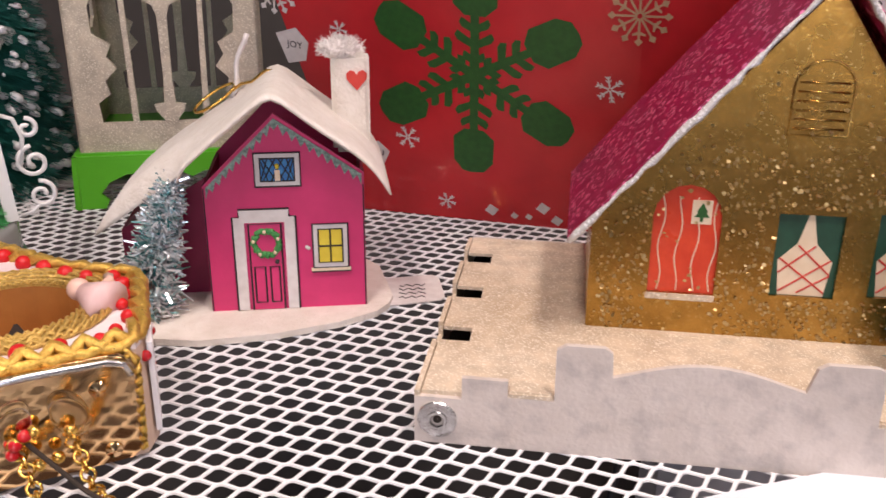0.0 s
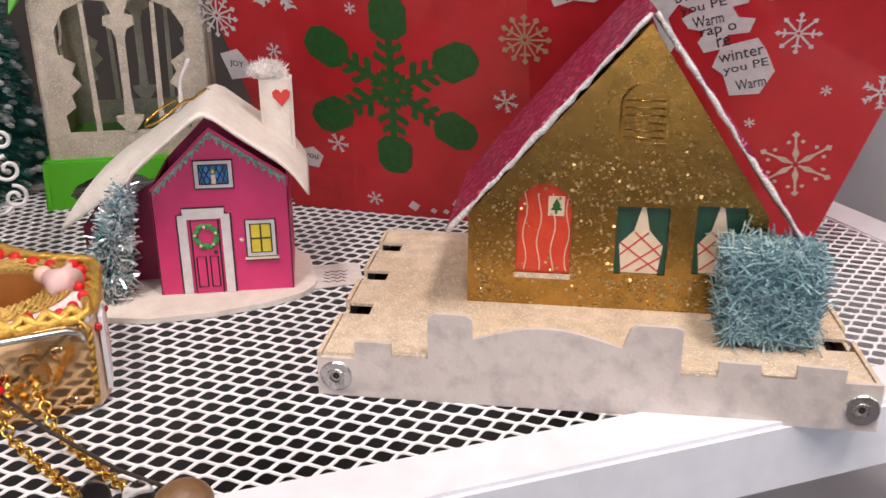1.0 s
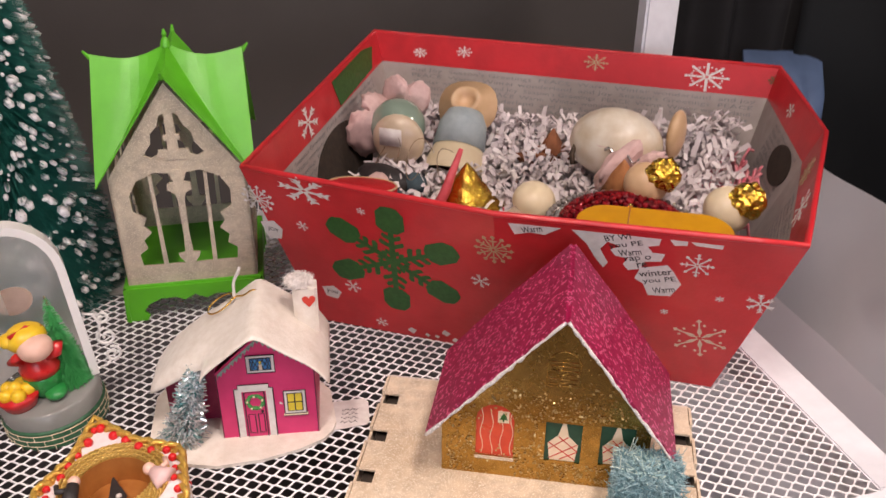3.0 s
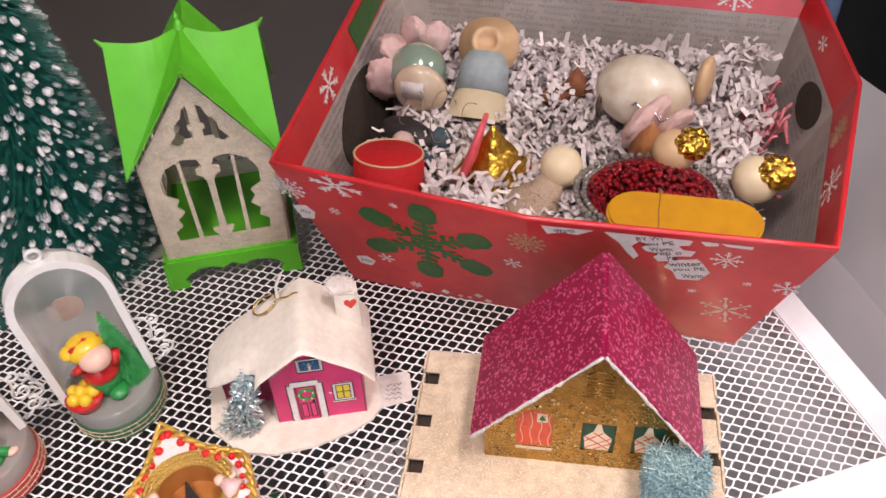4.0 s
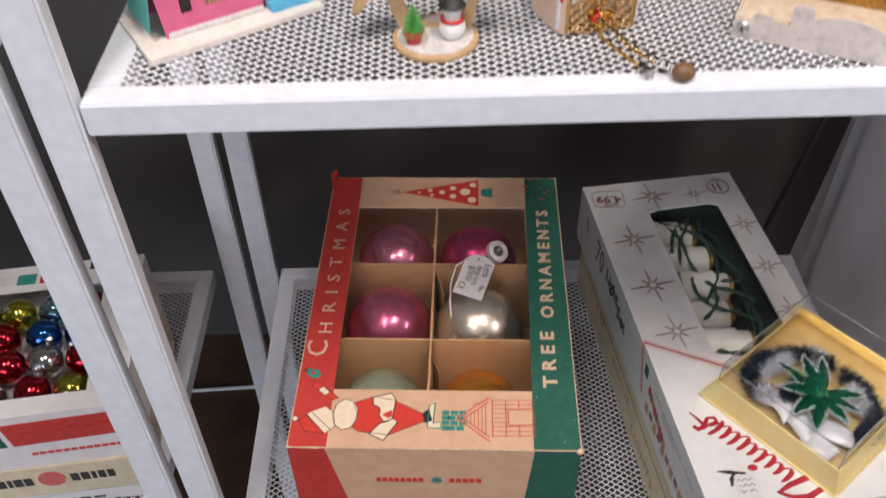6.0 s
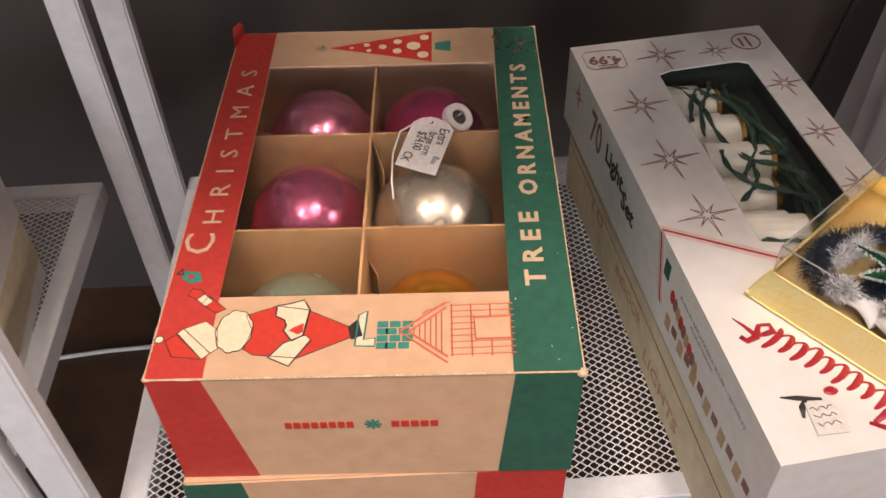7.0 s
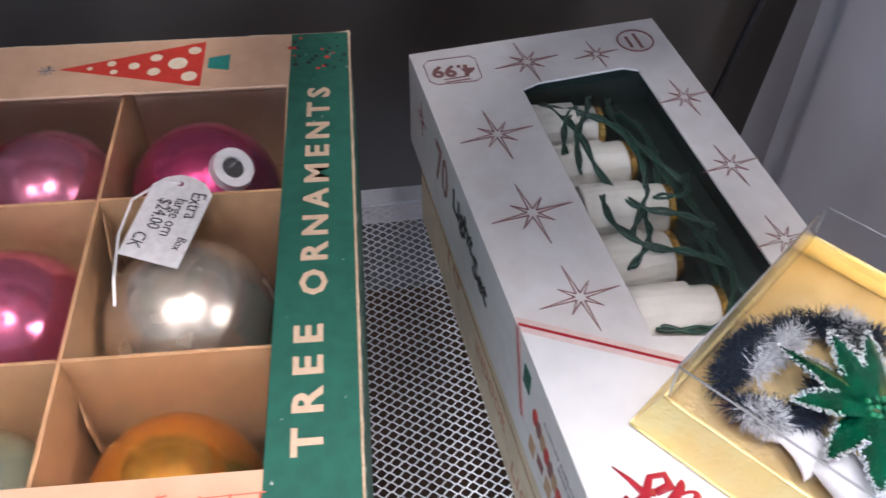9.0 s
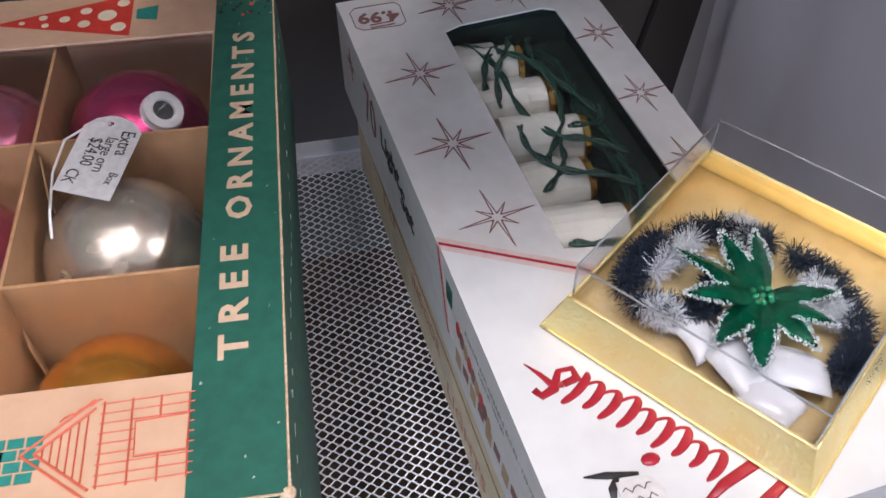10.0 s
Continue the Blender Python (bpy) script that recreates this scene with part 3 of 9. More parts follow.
gift_flake("white_snowflake", 12, 0.0095, 0.0007, 1, WHITE_PRINT, 0, -0.1262, 0.82, 20)
# cut flakes along the foot of the panel
for u, f, w in ((-0.0517, 0.051, 0.0055), (-0.0321, 0.078, 0.0055), (-0.0269, 0.032, 0.0048), (-0.043, 0.036, 0.0032), (-0.0375, 0.037, 0.003)):
    gift_print("white_print", prism([(-w / 2, 0), (0, -w / 2), (w / 2, 0), (0, w / 2)], 0.00006, 0.00018), WHITE_PRINT, 0, u, f, 10)
# printing on the inside and outside of the other sides
for u, f, r, k, c in ((0.085, 0.915, 0.0145, 3, WHITE_PRINT), (-0.08, 0.93, 0.006, 1, WHITE_PRINT), (0.012, 0.94, 0.0085, 1, TAN_PRINT), (-0.112, 0.9, 0.005, 0, WHITE_PRINT), (0.128, 0.93, 0.005, 0, GREEN_PRINT)):
    gift_flake("rim_snowflake", 8, r, r * 0.12, k, c, 3, u, f, 0, -0.0026, 0.62)
phrase = ["and Joy", "Season's Greetings", "PEACE", "Warm", "Winter wonderland"]
for i in range(16):
    words = "  ".join(phrase[(i * 2 + k) % 5] for k in range(6))
    gift_words(words, 0, 0.795 - 0.037 * i, 0, 0.0034, 3, -0.0026, 2 * (0.1 + 0.0011 * (16 - i)), GREY_INK, "print_line")
gift_flake("rim_snowflake", 8, 0.016, 0.0013, 1, WHITE_PRINT, 1, -0.092, 0.86)
gift_flake("rim_snowflake", 8, 0.013, 0.0011, 1, WHITE_PRINT, 1, -0.06, 0.91, 0, -0.0028, 0.7)
gift_flake("rim_snowflake", 6, 0.006, 0.0008, 0, WHITE_PRINT, 2, 0.07, 0.92, 0, -0.0028, 0.7)
gift_flake("rim_snowflake", 12, 0.011, 0.001, 1, TAN_PRINT, 1, -0.015, 0.91, 0, -0.0028, 0.7)
gift_flake("rim_snowflake", 6, 0.014, 0.002, 0, WHITE_PRINT, 4, -0.03, 0.92, 0, -0.0028, 0.6)
gift_print("green_print", prism([(-0.034, -0.008), (0.036, -0.0065), (0.05, 0.005), (0.03, 0.0085), (-0.035, 0.008)], 0.0001, 0.0003), GREEN_PRINT, 4, 0.055, 0.91, 0, -0.0028)
for side, u0, wd in ((1, -0.055, 0.075), (2, 0.052, 0.055), (4, 0.0, 0.17)):
    for i in range(12):
        words = "  ".join(phrase[(i * 3 + k) % 5] for k in range(5 if side == 4 else 2))
        gift_words(words, u0, 0.795 - 0.037 * i, 0, 0.0034, side, -0.0026, wd, GREY_INK, "print_line")
# dark ovals laid on to paint the shaded depth of the hand holes
gift_print("hand_hole", prism(disc(0, 0, 0.019, 28, 0.011), 0.0003, 0.0007), DARK_HOLE, 2, 0.04, 0.7, 0, -0.0026, "dark oval hand hole")
gift_print("hand_hole", prism(disc(0, 0, 0.046, 28, 0.024), 0.0003, 0.0007), DARK_HOLE, 4, 0.0, 0.55, 0, -0.0026, "dark oval hand hole")

# ---- gold foil house ----
GH_X, GH_Y, GH_R = 0.096, 0.227, -25
house = thing("foil_house", GH_X, GH_Y, 1.0, GH_R, "gold foil cardboard house with magenta roof on fenced base", "cardboard house")
BW, BD, BT = 0.147, 0.099, 0.0125
o = [(0.0015, 0.0012), (BW - 0.0015, 0.0012)]
for v in (0.02, 0.046, 0.072):
    o += [(BW - 0.0015, v), (BW - 0.009, v), (BW - 0.009, v + 0.0075), (BW - 0.0015, v + 0.0075)]
o += [(BW - 0.0015, BD), (0.0015, BD)]
for v in (0.078, 0.052, 0.026):
    o += [(0.0015, v + 0.0075), (0.009, v + 0.0075), (0.009, v), (0.0015, v)]
part("base_top", prism(o, BT - 0.001, BT), MICA_CARD, house)
part("base_inside", box(0.0025, BW - 0.0025, 0.0025, BD - 0.001, 0.0005, BT - 0.005), DARK_HOLE, house)
for sx in (0.0, BW - 0.0012):
    pts = [(0, 0), (BD, 0), (BD, BT)]
    for v in (0.078, 0.052, 0.026):
        pts += [(v + 0.0085, BT + 0.0005), (v + 0.0085, BT - 0.003), (v - 0.001, BT - 0.003), (v - 0.001, BT + 0.0005)]
    pts += [(0, BT + 0.0005)]
    part("side_fence", prism(pts, 0, 0.0012), MICA_CARD, house, "", Matrix.Translation((sx, 0, 0)) @ pose(0, 0, 0, 90, 0, 90))
part("back_fence", box(0.0012, BW - 0.0012, BD - 0.0002, BD + 0.001, 0, BT), GREY_CARD, house)
f = [(0, 0), (BW, 0), (BW, 0.0135), (0.1375, 0.0135), (0.1375, 0.0172), (0.1255, 0.0176), (0.1255, 0.0138), (0.1165, 0.0138), (0.1165, 0.0172), (0.106, 0.0174), (0.106, 0.0128), (0.0965, 0.0128)]
f += [(0.0965, 0.0255), (0.0945, 0.0263), (0.085, 0.0263), (0.0832, 0.0252), (0.0815, 0.0195)]
f += [(0.042 + 0.0395 * (1 - k / 10), 0.0192 + 0.0046 * math.sin(math.pi * k / 10)) for k in range(1, 10)]
f += [(0.0425, 0.0196), (0.0422, 0.0252), (0.0405, 0.0264), (0.0325, 0.0264), (0.0305, 0.0252), (0.0305, 0.0128), (0.0205, 0.0128), (0.0205, 0.0168), (0.0105, 0.0168), (0.0105, 0.0115), (0.0, 0.0115)]
part("front_fence", prism(f, 0, 0.0013), GREY_CARD, house, "stained white card fence with arched middle", front_at(0, 0.0012, 0))
for u in (0.0206, 0.0966, 0.117):
    part("folded_tab", box(u, u + 0.0096, 0.0, 0.006, 0.0125, 0.0142, 0.0004), MICA_CARD, house)
for u in (0.0052, BW - 0.0045):
    ring = lathe([(0.0043, 0), (0.0045, 0.0004), (0.0042, 0.0008), (0.0024, 0.0008), (0.0022, 0.0012), (0.0016, 0.0012), (0.0014, 0.0006), (0.0014, 0.0)], 22, False)
    part("eyelet", ring, SILVER, house, "dull metal eyelet", front_at(u, -0.0001, 0.0062), smooth=False)
    part("eyelet_hole", lathe([(0.001, 0.0), (0.0001, 0.0)], 16, False), DARK_HOLE, house, "", front_at(u, -0.0004, 0.0062))
HX, HY, HW, HD = 0.037, 0.0406, 0.086, 0.047
WALL_F = [(0, 0), (HW, 0), (HW, 0.031), (0.049, 0.0845), (0, 0.0285)]
door = arch(0.0145, 0.0105, 0.0305, 0.0385)
win1, win2 = rect(0.0435, 0.0115, 0.0585, 0.0325), rect(0.066, 0.0125, 0.080, 0.0335)
part("front_wall", prism(WALL_F, 0, 0.0009, [door, win1, win2]), GOLD_FOIL, house, "gold foil wall dusted with mica", front_at(HX, HY, BT))
part("back_wall", prism(WALL_F, 0, 0.0009), GOLD_FOIL, house, "", front_at(HX, HY + HD, BT))
part("side_wall", box(HX, HX + 0.0009, HY, HY + HD - 0.001, BT, BT + 0.0285), GOLD_FOIL, house)
part("side_wall", box(HX + HW - 0.0009, HX + HW, HY, HY + HD - 0.001, BT, BT + 0.031), GOLD_FOIL, house)
PAPER = front_at(HX, HY + 0.0006, BT)
dp = part("door_panel", prism(rect(0.0125, 0.009, 0.0325, 0.040), 0, 0.0003), mat("orange red foil", (0.72, 0.075, 0.03), (0.62, 0.05, 0.02), 0.3, 0, 200, 0.3, 300, coat=0.3), house, "orange red door with wavy lines", PAPER)
for k in range(4):
    u = 0.0168 + 0.0042 * k
    pts = [(u + 0.0006 * math.sin(i * 0.9 + k), 0.011 + i * 0.0022, 0.0004) for i in range(12)]
    part("door_line", tube(pts, 0.00018, 5), CREAM_PRINT, dp, "", PAPER)
part("door_paper", prism(rect(0.0235, 0.0285, 0.0282, 0.0345), 0.0003, 0.0006), CREAM_PRINT, dp, "", PAPER)
part("door_tree", prism([(0.0241, 0.0303), (0.0255, 0.0303), (0.0255, 0.0292), (0.0262, 0.0292), (0.0262, 0.0303), (0.0277, 0.0303), (0.0268, 0.0315), (0.0272, 0.0316), (0.0259, 0.034), (0.0246, 0.0316), (0.025, 0.0315)], 0.0006, 0.0008), GREEN_PRINT, dp, "", PAPER)
part("door_sill", box(HX + 0.0142, HX + 0.0308, HY - 0.0012, HY + 0.0002, BT + 0.0088, BT + 0.0104), MICA_CARD, house)
DARK_GREEN = mat("dark green card", (0.014, 0.075, 0.042), (0.01, 0.055, 0.03), 0.5, 0, 300)
for (u0, v0), (u1, v1) in ((win1[0], win1[2]), (win2[0], win2[2])):
    w = part("window", prism(rect(u0 - 0.001, v0 - 0.001, u1 + 0.001, v1 + 0.001), 0, 0.0003), DARK_GREEN, house, "dark green paper window", PAPER)
    c = (u0 + u1) / 2
    part("curtain", prism([(u0 + 0.0022, v0 + 0.0001), (u1 - 0.0022, v0 + 0.0001), (u1 - 0.0012, v0 + 0.009), (c + 0.0022, v0 + 0.0135), (c + 0.0006, v1), (c - 0.0004, v1), (c - 0.0022, v0 + 0.0135), (u0 + 0.0012, v0 + 0.009)], 0.0003, 0.0005), CREAM_PRINT, w, "", PAPER)
    for a, b in (((u0 + 0.0022, v0 + 0.001), (u1 - 0.0016, v0 + 0.0095)), ((u0 + 0.0016, v0 + 0.0058), (c + 0.002, v0 + 0.013)), ((u1 - 0.0022, v0 + 0.001), (u0 + 0.0016, v0 + 0.0095)),
                 ((u1 - 0.0016, v0 + 0.0058), (c - 0.002, v0 + 0.013)), ((u0 + 0.0065, v0 + 0.0008), (u1 - 0.0015, v0 + 0.0055))):
        part("curtain_line", tube([(*a, 0.0005), (*b, 0.0005)], 0.00026, 5), RED_PRINT, w, "", PAPER)
# raised louvre at the top of the gable
V = front_at(HX, HY - 0.0009, BT)
lou = [(x, y, 0.0) for x, y in arch(0.0425, 0.0515, 0.0555, 0.0685, 11)]
vent = part("vent", tube(lou, 0.00034, 6, True), GOLD_FOIL, house, "embossed gold louvre", V, smooth=True)
for k in range(6):
    part("slat", tube([(0.0435, 0.0530 + k * 0.0021, 0.0), (0.0545, 0.0530 + k * 0.0021, 0.0)], 0.0003, 6), GOLD_FOIL, vent, "", V, smooth=True)
# roof of two glitter slabs with a rough pale edge
RX, RZ, RYF, RYB = HX + 0.0485, BT + 0.0875, 0.0315, 0.0905
for ex, ez in ((0.0322, 1.0375), (0.1325, 1.0365)):
    ez -= 1.0
    d = Vector((ex - RX, 0, ez - RZ))
    nrm = Vector((-d.z, 0, d.x)).normalized()
    if nrm.z < 0:
        nrm = -nrm
    bm = bmesh.new()
    rnd = random.Random(int(ex * 1e4))
    rows = []
    for i in range(13):
        p = Vector((RX, 0, RZ)) + d * i / 12 + nrm * (0.0008 * math.sin(i / 12 * math.pi))
        wob = rnd.uniform(-0.0005, 0.0005)
        rows.append([bm.verts.new((p.x, RYF + wob, p.z)), bm.verts.new((p.x, RYB + wob, p.z)), bm.verts.new((p.x + nrm.x * 0.0013, RYB + wob, p.z + nrm.z * 0.0013)), bm.verts.new((p.x + nrm.x * 0.0013, RYF + wob, p.z + nrm.z * 0.0013))])
    for A, B in zip(rows, rows[1:]):
        for k in range(4):
            bm.faces.new((A[k], A[(k + 1) % 4], B[(k + 1) % 4], B[k]))
    bm.faces.new(rows[0])
    bm.faces.new(rows[-1][::-1])
    slab = part("roof_slab", bm, MAGENTA, house, "magenta glitter paper roof")
    edge = [Vector((RX, RYF - 0.0003, RZ)) + d * i / 30 + nrm * 0.0007 + Vector((0, rnd.uniform(-0.0003, 0.0003), rnd.uniform(-0.0004, 0.0004))) for i in range(31)]
    part("snow_edge", tube(edge, [0.0006 + rnd.uniform(-0.0002, 0.0004) for _ in edge], 6), WHITE_GLITTER, slab, "white glitter edge", smooth=True)
# loose mica flakes on the foil
rnd = random.Random(5)
mica = bmesh.new()
for k in range(1500):
    u, v = rnd.uniform(0.002, HW - 0.002), abs(rnd.choice((rnd.gauss(0.036, 0.008), rnd.uniform(0.0, 0.02), rnd.gauss(0.022, 0.018))))
    top = 0.0285 + (u / 0.049) * 0.056 if u < 0.049 else 0.0845 - (u - 0.049) / 0.037 * 0.0535
    if v > top - 0.004 or 0.014 < u < 0.031 and v < 0.039 and rnd.random() < 0.85 or 0.043 < u < 0.081 and 0.011 < v < 0.034:
        continue
    r_ = rnd.uniform(0.0002, 0.0006)
    ring_o = [(q * rnd.uniform(0.7, 1.3), w * rnd.uniform(0.7, 1.3)) for q, w in disc(0, 0, r_, 5)]
    join(mica, prism(ring_o, 0, 0.00012), Matrix.Translation((u, v, 0.0011)) @ pose(0, 0, 0, rnd.uniform(-40, 40), rnd.uniform(-40, 40), rnd.uniform(0, 90)))
MICA = mat("mica flakes", (0.42, 0.27, 0.09), (0.58, 0.42, 0.2), 0.36, 0.6, 900)
part("mica_dust", mica, MICA, house, "glinting mica flakes", front_at(HX, HY, BT))["kind"] = "stuff"

# ---- sisal bush before the foil house ----
def curls(n, place, length, r, seed):
    """Many fine fibres, each bent into a loose curl."""
    rnd = random.Random(seed)
    verts, faces = [], []
    for i in range(n):
        p, d = place(i, rnd)
        d = d.normalized()
        s_ = d.cross(Vector((rnd.uniform(-1, 1), rnd.uniform(-1, 1), rnd.uniform(-1, 1)))).normalized()
        w = d.cross(s_)
        ln, bow = length * rnd.uniform(0.6, 1.3), rnd.uniform(0.6, 2.6)
        k = len(verts)
        for q in range(5):
            a = bow * (q / 4 - 0.5)
            c = p + d * ln * math.sin(a) / bow * 1.6 + s_ * ln * (math.cos(a) - 1) * 0.8
            for e in range(3):
                verts.append(tuple(c + r * (math.cos(e * 2.0944) * s_ + math.sin(e * 2.0944) * w)))
        for q in range(4):
            for e in range(3):
                b = (e + 1) % 3
                faces.append((k + 3 * q + e, k + 3 * q + b, k + 3 * q + 3 + b, k + 3 * q + 3 + e))
    me = bpy.data.meshes.new("curls")
    me.from_pydata(verts, [], faces)
    return me


def bush_place(i, rnd):
    p = Vector((rnd.uniform(-0.0105, 0.0105), rnd.uniform(-0.0075, 0.0075), rnd.uniform(0.001, 0.024)))
    face = rnd.randrange(5)
    if face < 2:
        p.y = -0.0085
    elif face == 2:
        p.z = 0.0245
    elif face == 3:
        p.x = rnd.choice((-0.0112, 0.0112))
    d = Vector((rnd.gauss(0, 1), rnd.gauss(0, 1), rnd.gauss(0, 1)))
    p += Vector((rnd.gauss(0, 0.0011), rnd.gauss(0, 0.0011), abs(rnd.gauss(0, 0.0009))))
    if face < 4:
        d[(1, 1, 2, 0)[face]] *= 0.2
    return p, d


SISAL = tinsel("blue green sisal", (0.1, 0.22, 0.25), (0.24, 0.41, 0.44), (0.44, 0.6, 0.62), 0.55, 0.0)
bush = thing("sisal_bush", 0, 0, 0, 0, "square blue green sisal bush glued on a card base", "miniature bush")
part_mesh("fibre_block", curls(4200, bush_place, 0.0052, 0.0002, 11), SISAL, bush)


def top_place(i, rnd):
    return Vector((rnd.uniform(-0.012, 0.006), rnd.uniform(-0.008, 0.008), rnd.uniform(0.022, 0.0265))), Vector((rnd.gauss(-0.2, 1), rnd.gauss(0, 0.8), rnd.gauss(0, 0.5)))


part_mesh("fibre_tuft", curls(110, top_place, 0.0065, 0.00026, 12), tinsel("pale sisal", (0.4, 0.56, 0.52), (0.5, 0.64, 0.58), (0.6, 0.7, 0.62), 0.55, 0.0), bush, "pale loose sisal strands")
bush.matrix_world = pose(GH_X, GH_Y, 1.0, 0, 0, GH_R) @ Matrix.Translation((0.122, 0.0275, BT + 0.001))

# ---- pink cottage ----
CX, CY, CR = 0.056, 0.304, -9
cot = thing("pink_cottage", CX, CY, 1.0, CR, "small hot pink cardboard cottage with cream snowy felt roof", "house ornament")
bp = [(-0.036, 0.034), (-0.0345, 0.002), (-0.02, -0.0145), (-0.002, -0.0185), (0.018, -0.0165), (0.036, -0.011), (0.047, -0.005), (0.051, 0.0005), (0.0525, 0.006), (0.05, 0.03), (0.04, 0.046), (-0.03, 0.046)]
part("base", prism(bp, 0.0003, 0.0022), SNOW_FELT, cot)
cw, cd, b0 = 0.0445, 0.038, 0.0022
part("front_wall", prism([(0, 0), (cw, 0), (cw, 0.0405), (0.0205, 0.0575), (0, 0.0375)], 0, 0.0008), PINK_CARD, cot, "", front_at(0, 0.0008, b0))
part("back_wall", prism([(0, 0), (cw, 0), (cw, 0.0405), (0.0205, 0.0575), (0, 0.0375)], 0, 0.0008), PINK_CARD, cot, "", front_at(0, cd, b0))
# left side and annex get the darker pink that carries their shade
part("side_wall", box(0, 0.0008, 0.0008, cd - 0.0008, b0, b0 + 0.0375), SHADED_PINK, cot)
part("side_wall", box(cw - 0.0008, cw, 0.0008, cd - 0.0008, b0, b0 + 0.0405), PINK_CARD, cot)
part("annex_wall", prism([(-0.026, 0), (0, 0), (0, 0.0365), (-0.026, 0.021)], 0, 0.0008), SHADED_PINK, cot, "", front_at(0, 0.0155, b0))
part("annex_wall", box(-0.026, -0.0252, 0.0155, cd, b0, b0 + 0.021), SHADED_PINK, cot)
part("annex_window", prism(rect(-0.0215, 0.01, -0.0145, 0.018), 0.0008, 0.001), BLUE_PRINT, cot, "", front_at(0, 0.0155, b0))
CF = front_at(0, 0.0, b0)
cdoor = part("door", prism(rect(0.0118, 0.0002, 0.0208, 0.0272), 0.0003, 0.0005), PINK_CARD, cot, "pink door with a green wreath", CF)
part("door_frame", prism([(0.0075, 0.0002), (0.0107, 0.0002), (0.0107, 0.0268), (0.0218, 0.0268), (0.0218, 0.0002), (0.025, 0.0002), (0.025, 0.0285), (0.0232, 0.0285), (0.0232, 0.0308), (0.0093, 0.0308), (0.0093, 0.0285), (0.0075, 0.0285)], 0.0002, 0.0006), WHITE_PRINT, cdoor, "off-white door frame", CF)
for o in ([(0.0075, 0.0002), (0.0075, 0.0285), (0.0093, 0.0285), (0.0093, 0.0308), (0.0232, 0.0308), (0.0232, 0.0285), (0.025, 0.0285), (0.025, 0.0002)], [(0.0118, 0.0002), (0.0118, 0.0264), (0.0208, 0.0264), (0.0208, 0.0002)],
          [(0.0128, 0.0025), (0.0158, 0.0025), (0.0158, 0.0135), (0.0128, 0.0135), (0.0128, 0.0025)], [(0.0172, 0.0025), (0.0198, 0.0025), (0.0198, 0.0135), (0.0172, 0.0135), (0.0172, 0.0025)]):
    part("ink_line", tube([(x, y, 0.0006) for x, y in o], 0.00026, 4), INK, cdoor, "", CF)
wr = bmesh.new()
rnd = random.Random(3)
for k in range(46):
    a = 2 * math.pi * k / 46
    join(wr, ball(0.0009, 0.0165 + 0.0036 * math.cos(a) + rnd.uniform(-0.0004, 0.0004), 0.0207 + 0.0036 * math.sin(a) + rnd.uniform(-0.0004, 0.0004), 0.0007, n=1))
part("wreath", wr, mat("wreath green", (0.03, 0.2, 0.05), (0.06, 0.32, 0.08), 0.5, 0, 900), cdoor, "printed green wreath", CF)
for a in range(5):
    part("wreath_bead", ball(0.0006, 0.0165 + 0.0036 * math.cos(a * 1.26 + 0.4), 0.0207 + 0.0036 * math.sin(a * 1.26 + 0.4), 0.0015, n=1), CREAM_PRINT, cdoor, "", CF)
part("door_knob", ball(0.0007, 0.0193, 0.0150, 0.0008, n=2), INK, cdoor, "", CF)


def print_window(u0, v0, u1, v1, pane, cross, sill):
    w = part("window", prism(rect(u0, v0, u1, v1), 0.0002, 0.0005), WHITE_PRINT, cot, "printed window with off-white frame", CF)
    m_ = 0.0016
    part("pane", prism(rect(u0 + m_, v0 + m_, u1 - m_, v1 - m_), 0.0005, 0.0006), pane, w, "", CF)
    for o in (rect(u0, v0, u1, v1), rect(u0 + m_, v0 + m_, u1 - m_, v1 - m_)):
        part("ink_line", tube([(x, y, 0.0006) for x, y in o], 0.00028, 4, True), INK, w, "", CF)
    c, d = (u0 + u1) / 2, (v0 + v1) / 2
    if cross:
        for o in (((c, v0 + m_), (c, v1 - m_)), ((u0 + m_, d), (u1 - m_, d))):
            part("glazing_bar", tube([(x, y, 0.0006) for x, y in o], 0.0003, 4), INK, w, "", CF)
    else:
        for k in range(-2, 3):
            for sg in (1, -1):
                a, b = c + k * 0.0022 - sg * 0.0018, c + k * 0.0022 + sg * 0.0018
                part("lead_line", tube([(min(max(a, u0 + m_), u1 - m_), v0 + m_, 0.0006), (min(max(b, u0 + m_), u1 - m_), v1 - m_, 0.0006)], 0.0002, 4), INK, w, "", CF)
        part("candle", prism(rect(c - 0.0007, v0 + m_, c + 0.0007, v0 + 0.0048), 0.0006, 0.0008), CREAM_PRINT, w, "", CF)
        part("candle_flame", ball(0.0006, c, v0 + 0.0058, 0.0007, 1, 1.4, 0.5, 2), YELLOW_PRINT, w, "", CF)
    if sill:
        part("ink_line", tube([(u0 - 0.0006, v0 - 0.0011, 0.0007), (u1 + 0.0006, v0 - 0.0011, 0.0007)], 0.00028, 4), INK, w, "", CF)
        part("sill", box(u0 - 0.0006, u1 + 0.0006, v0 - 0.001, v0, 0.0002, 0.0008), CREAM_PRINT, w, "", CF)


print_window(0.0295, 0.0125, 0.0395, 0.0258, YELLOW_PRINT, True, True)
print_window(0.0145, 0.0372, 0.027, 0.0468, BLUE_PRINT, False, False)
for u in (0.0003, cw - 0.0003):
    part("ink_line", tube([(u, 0.0002, 0.0002), (u, 0.037, 0.0002)], 0.00018, 4), INK, cot, "", CF)
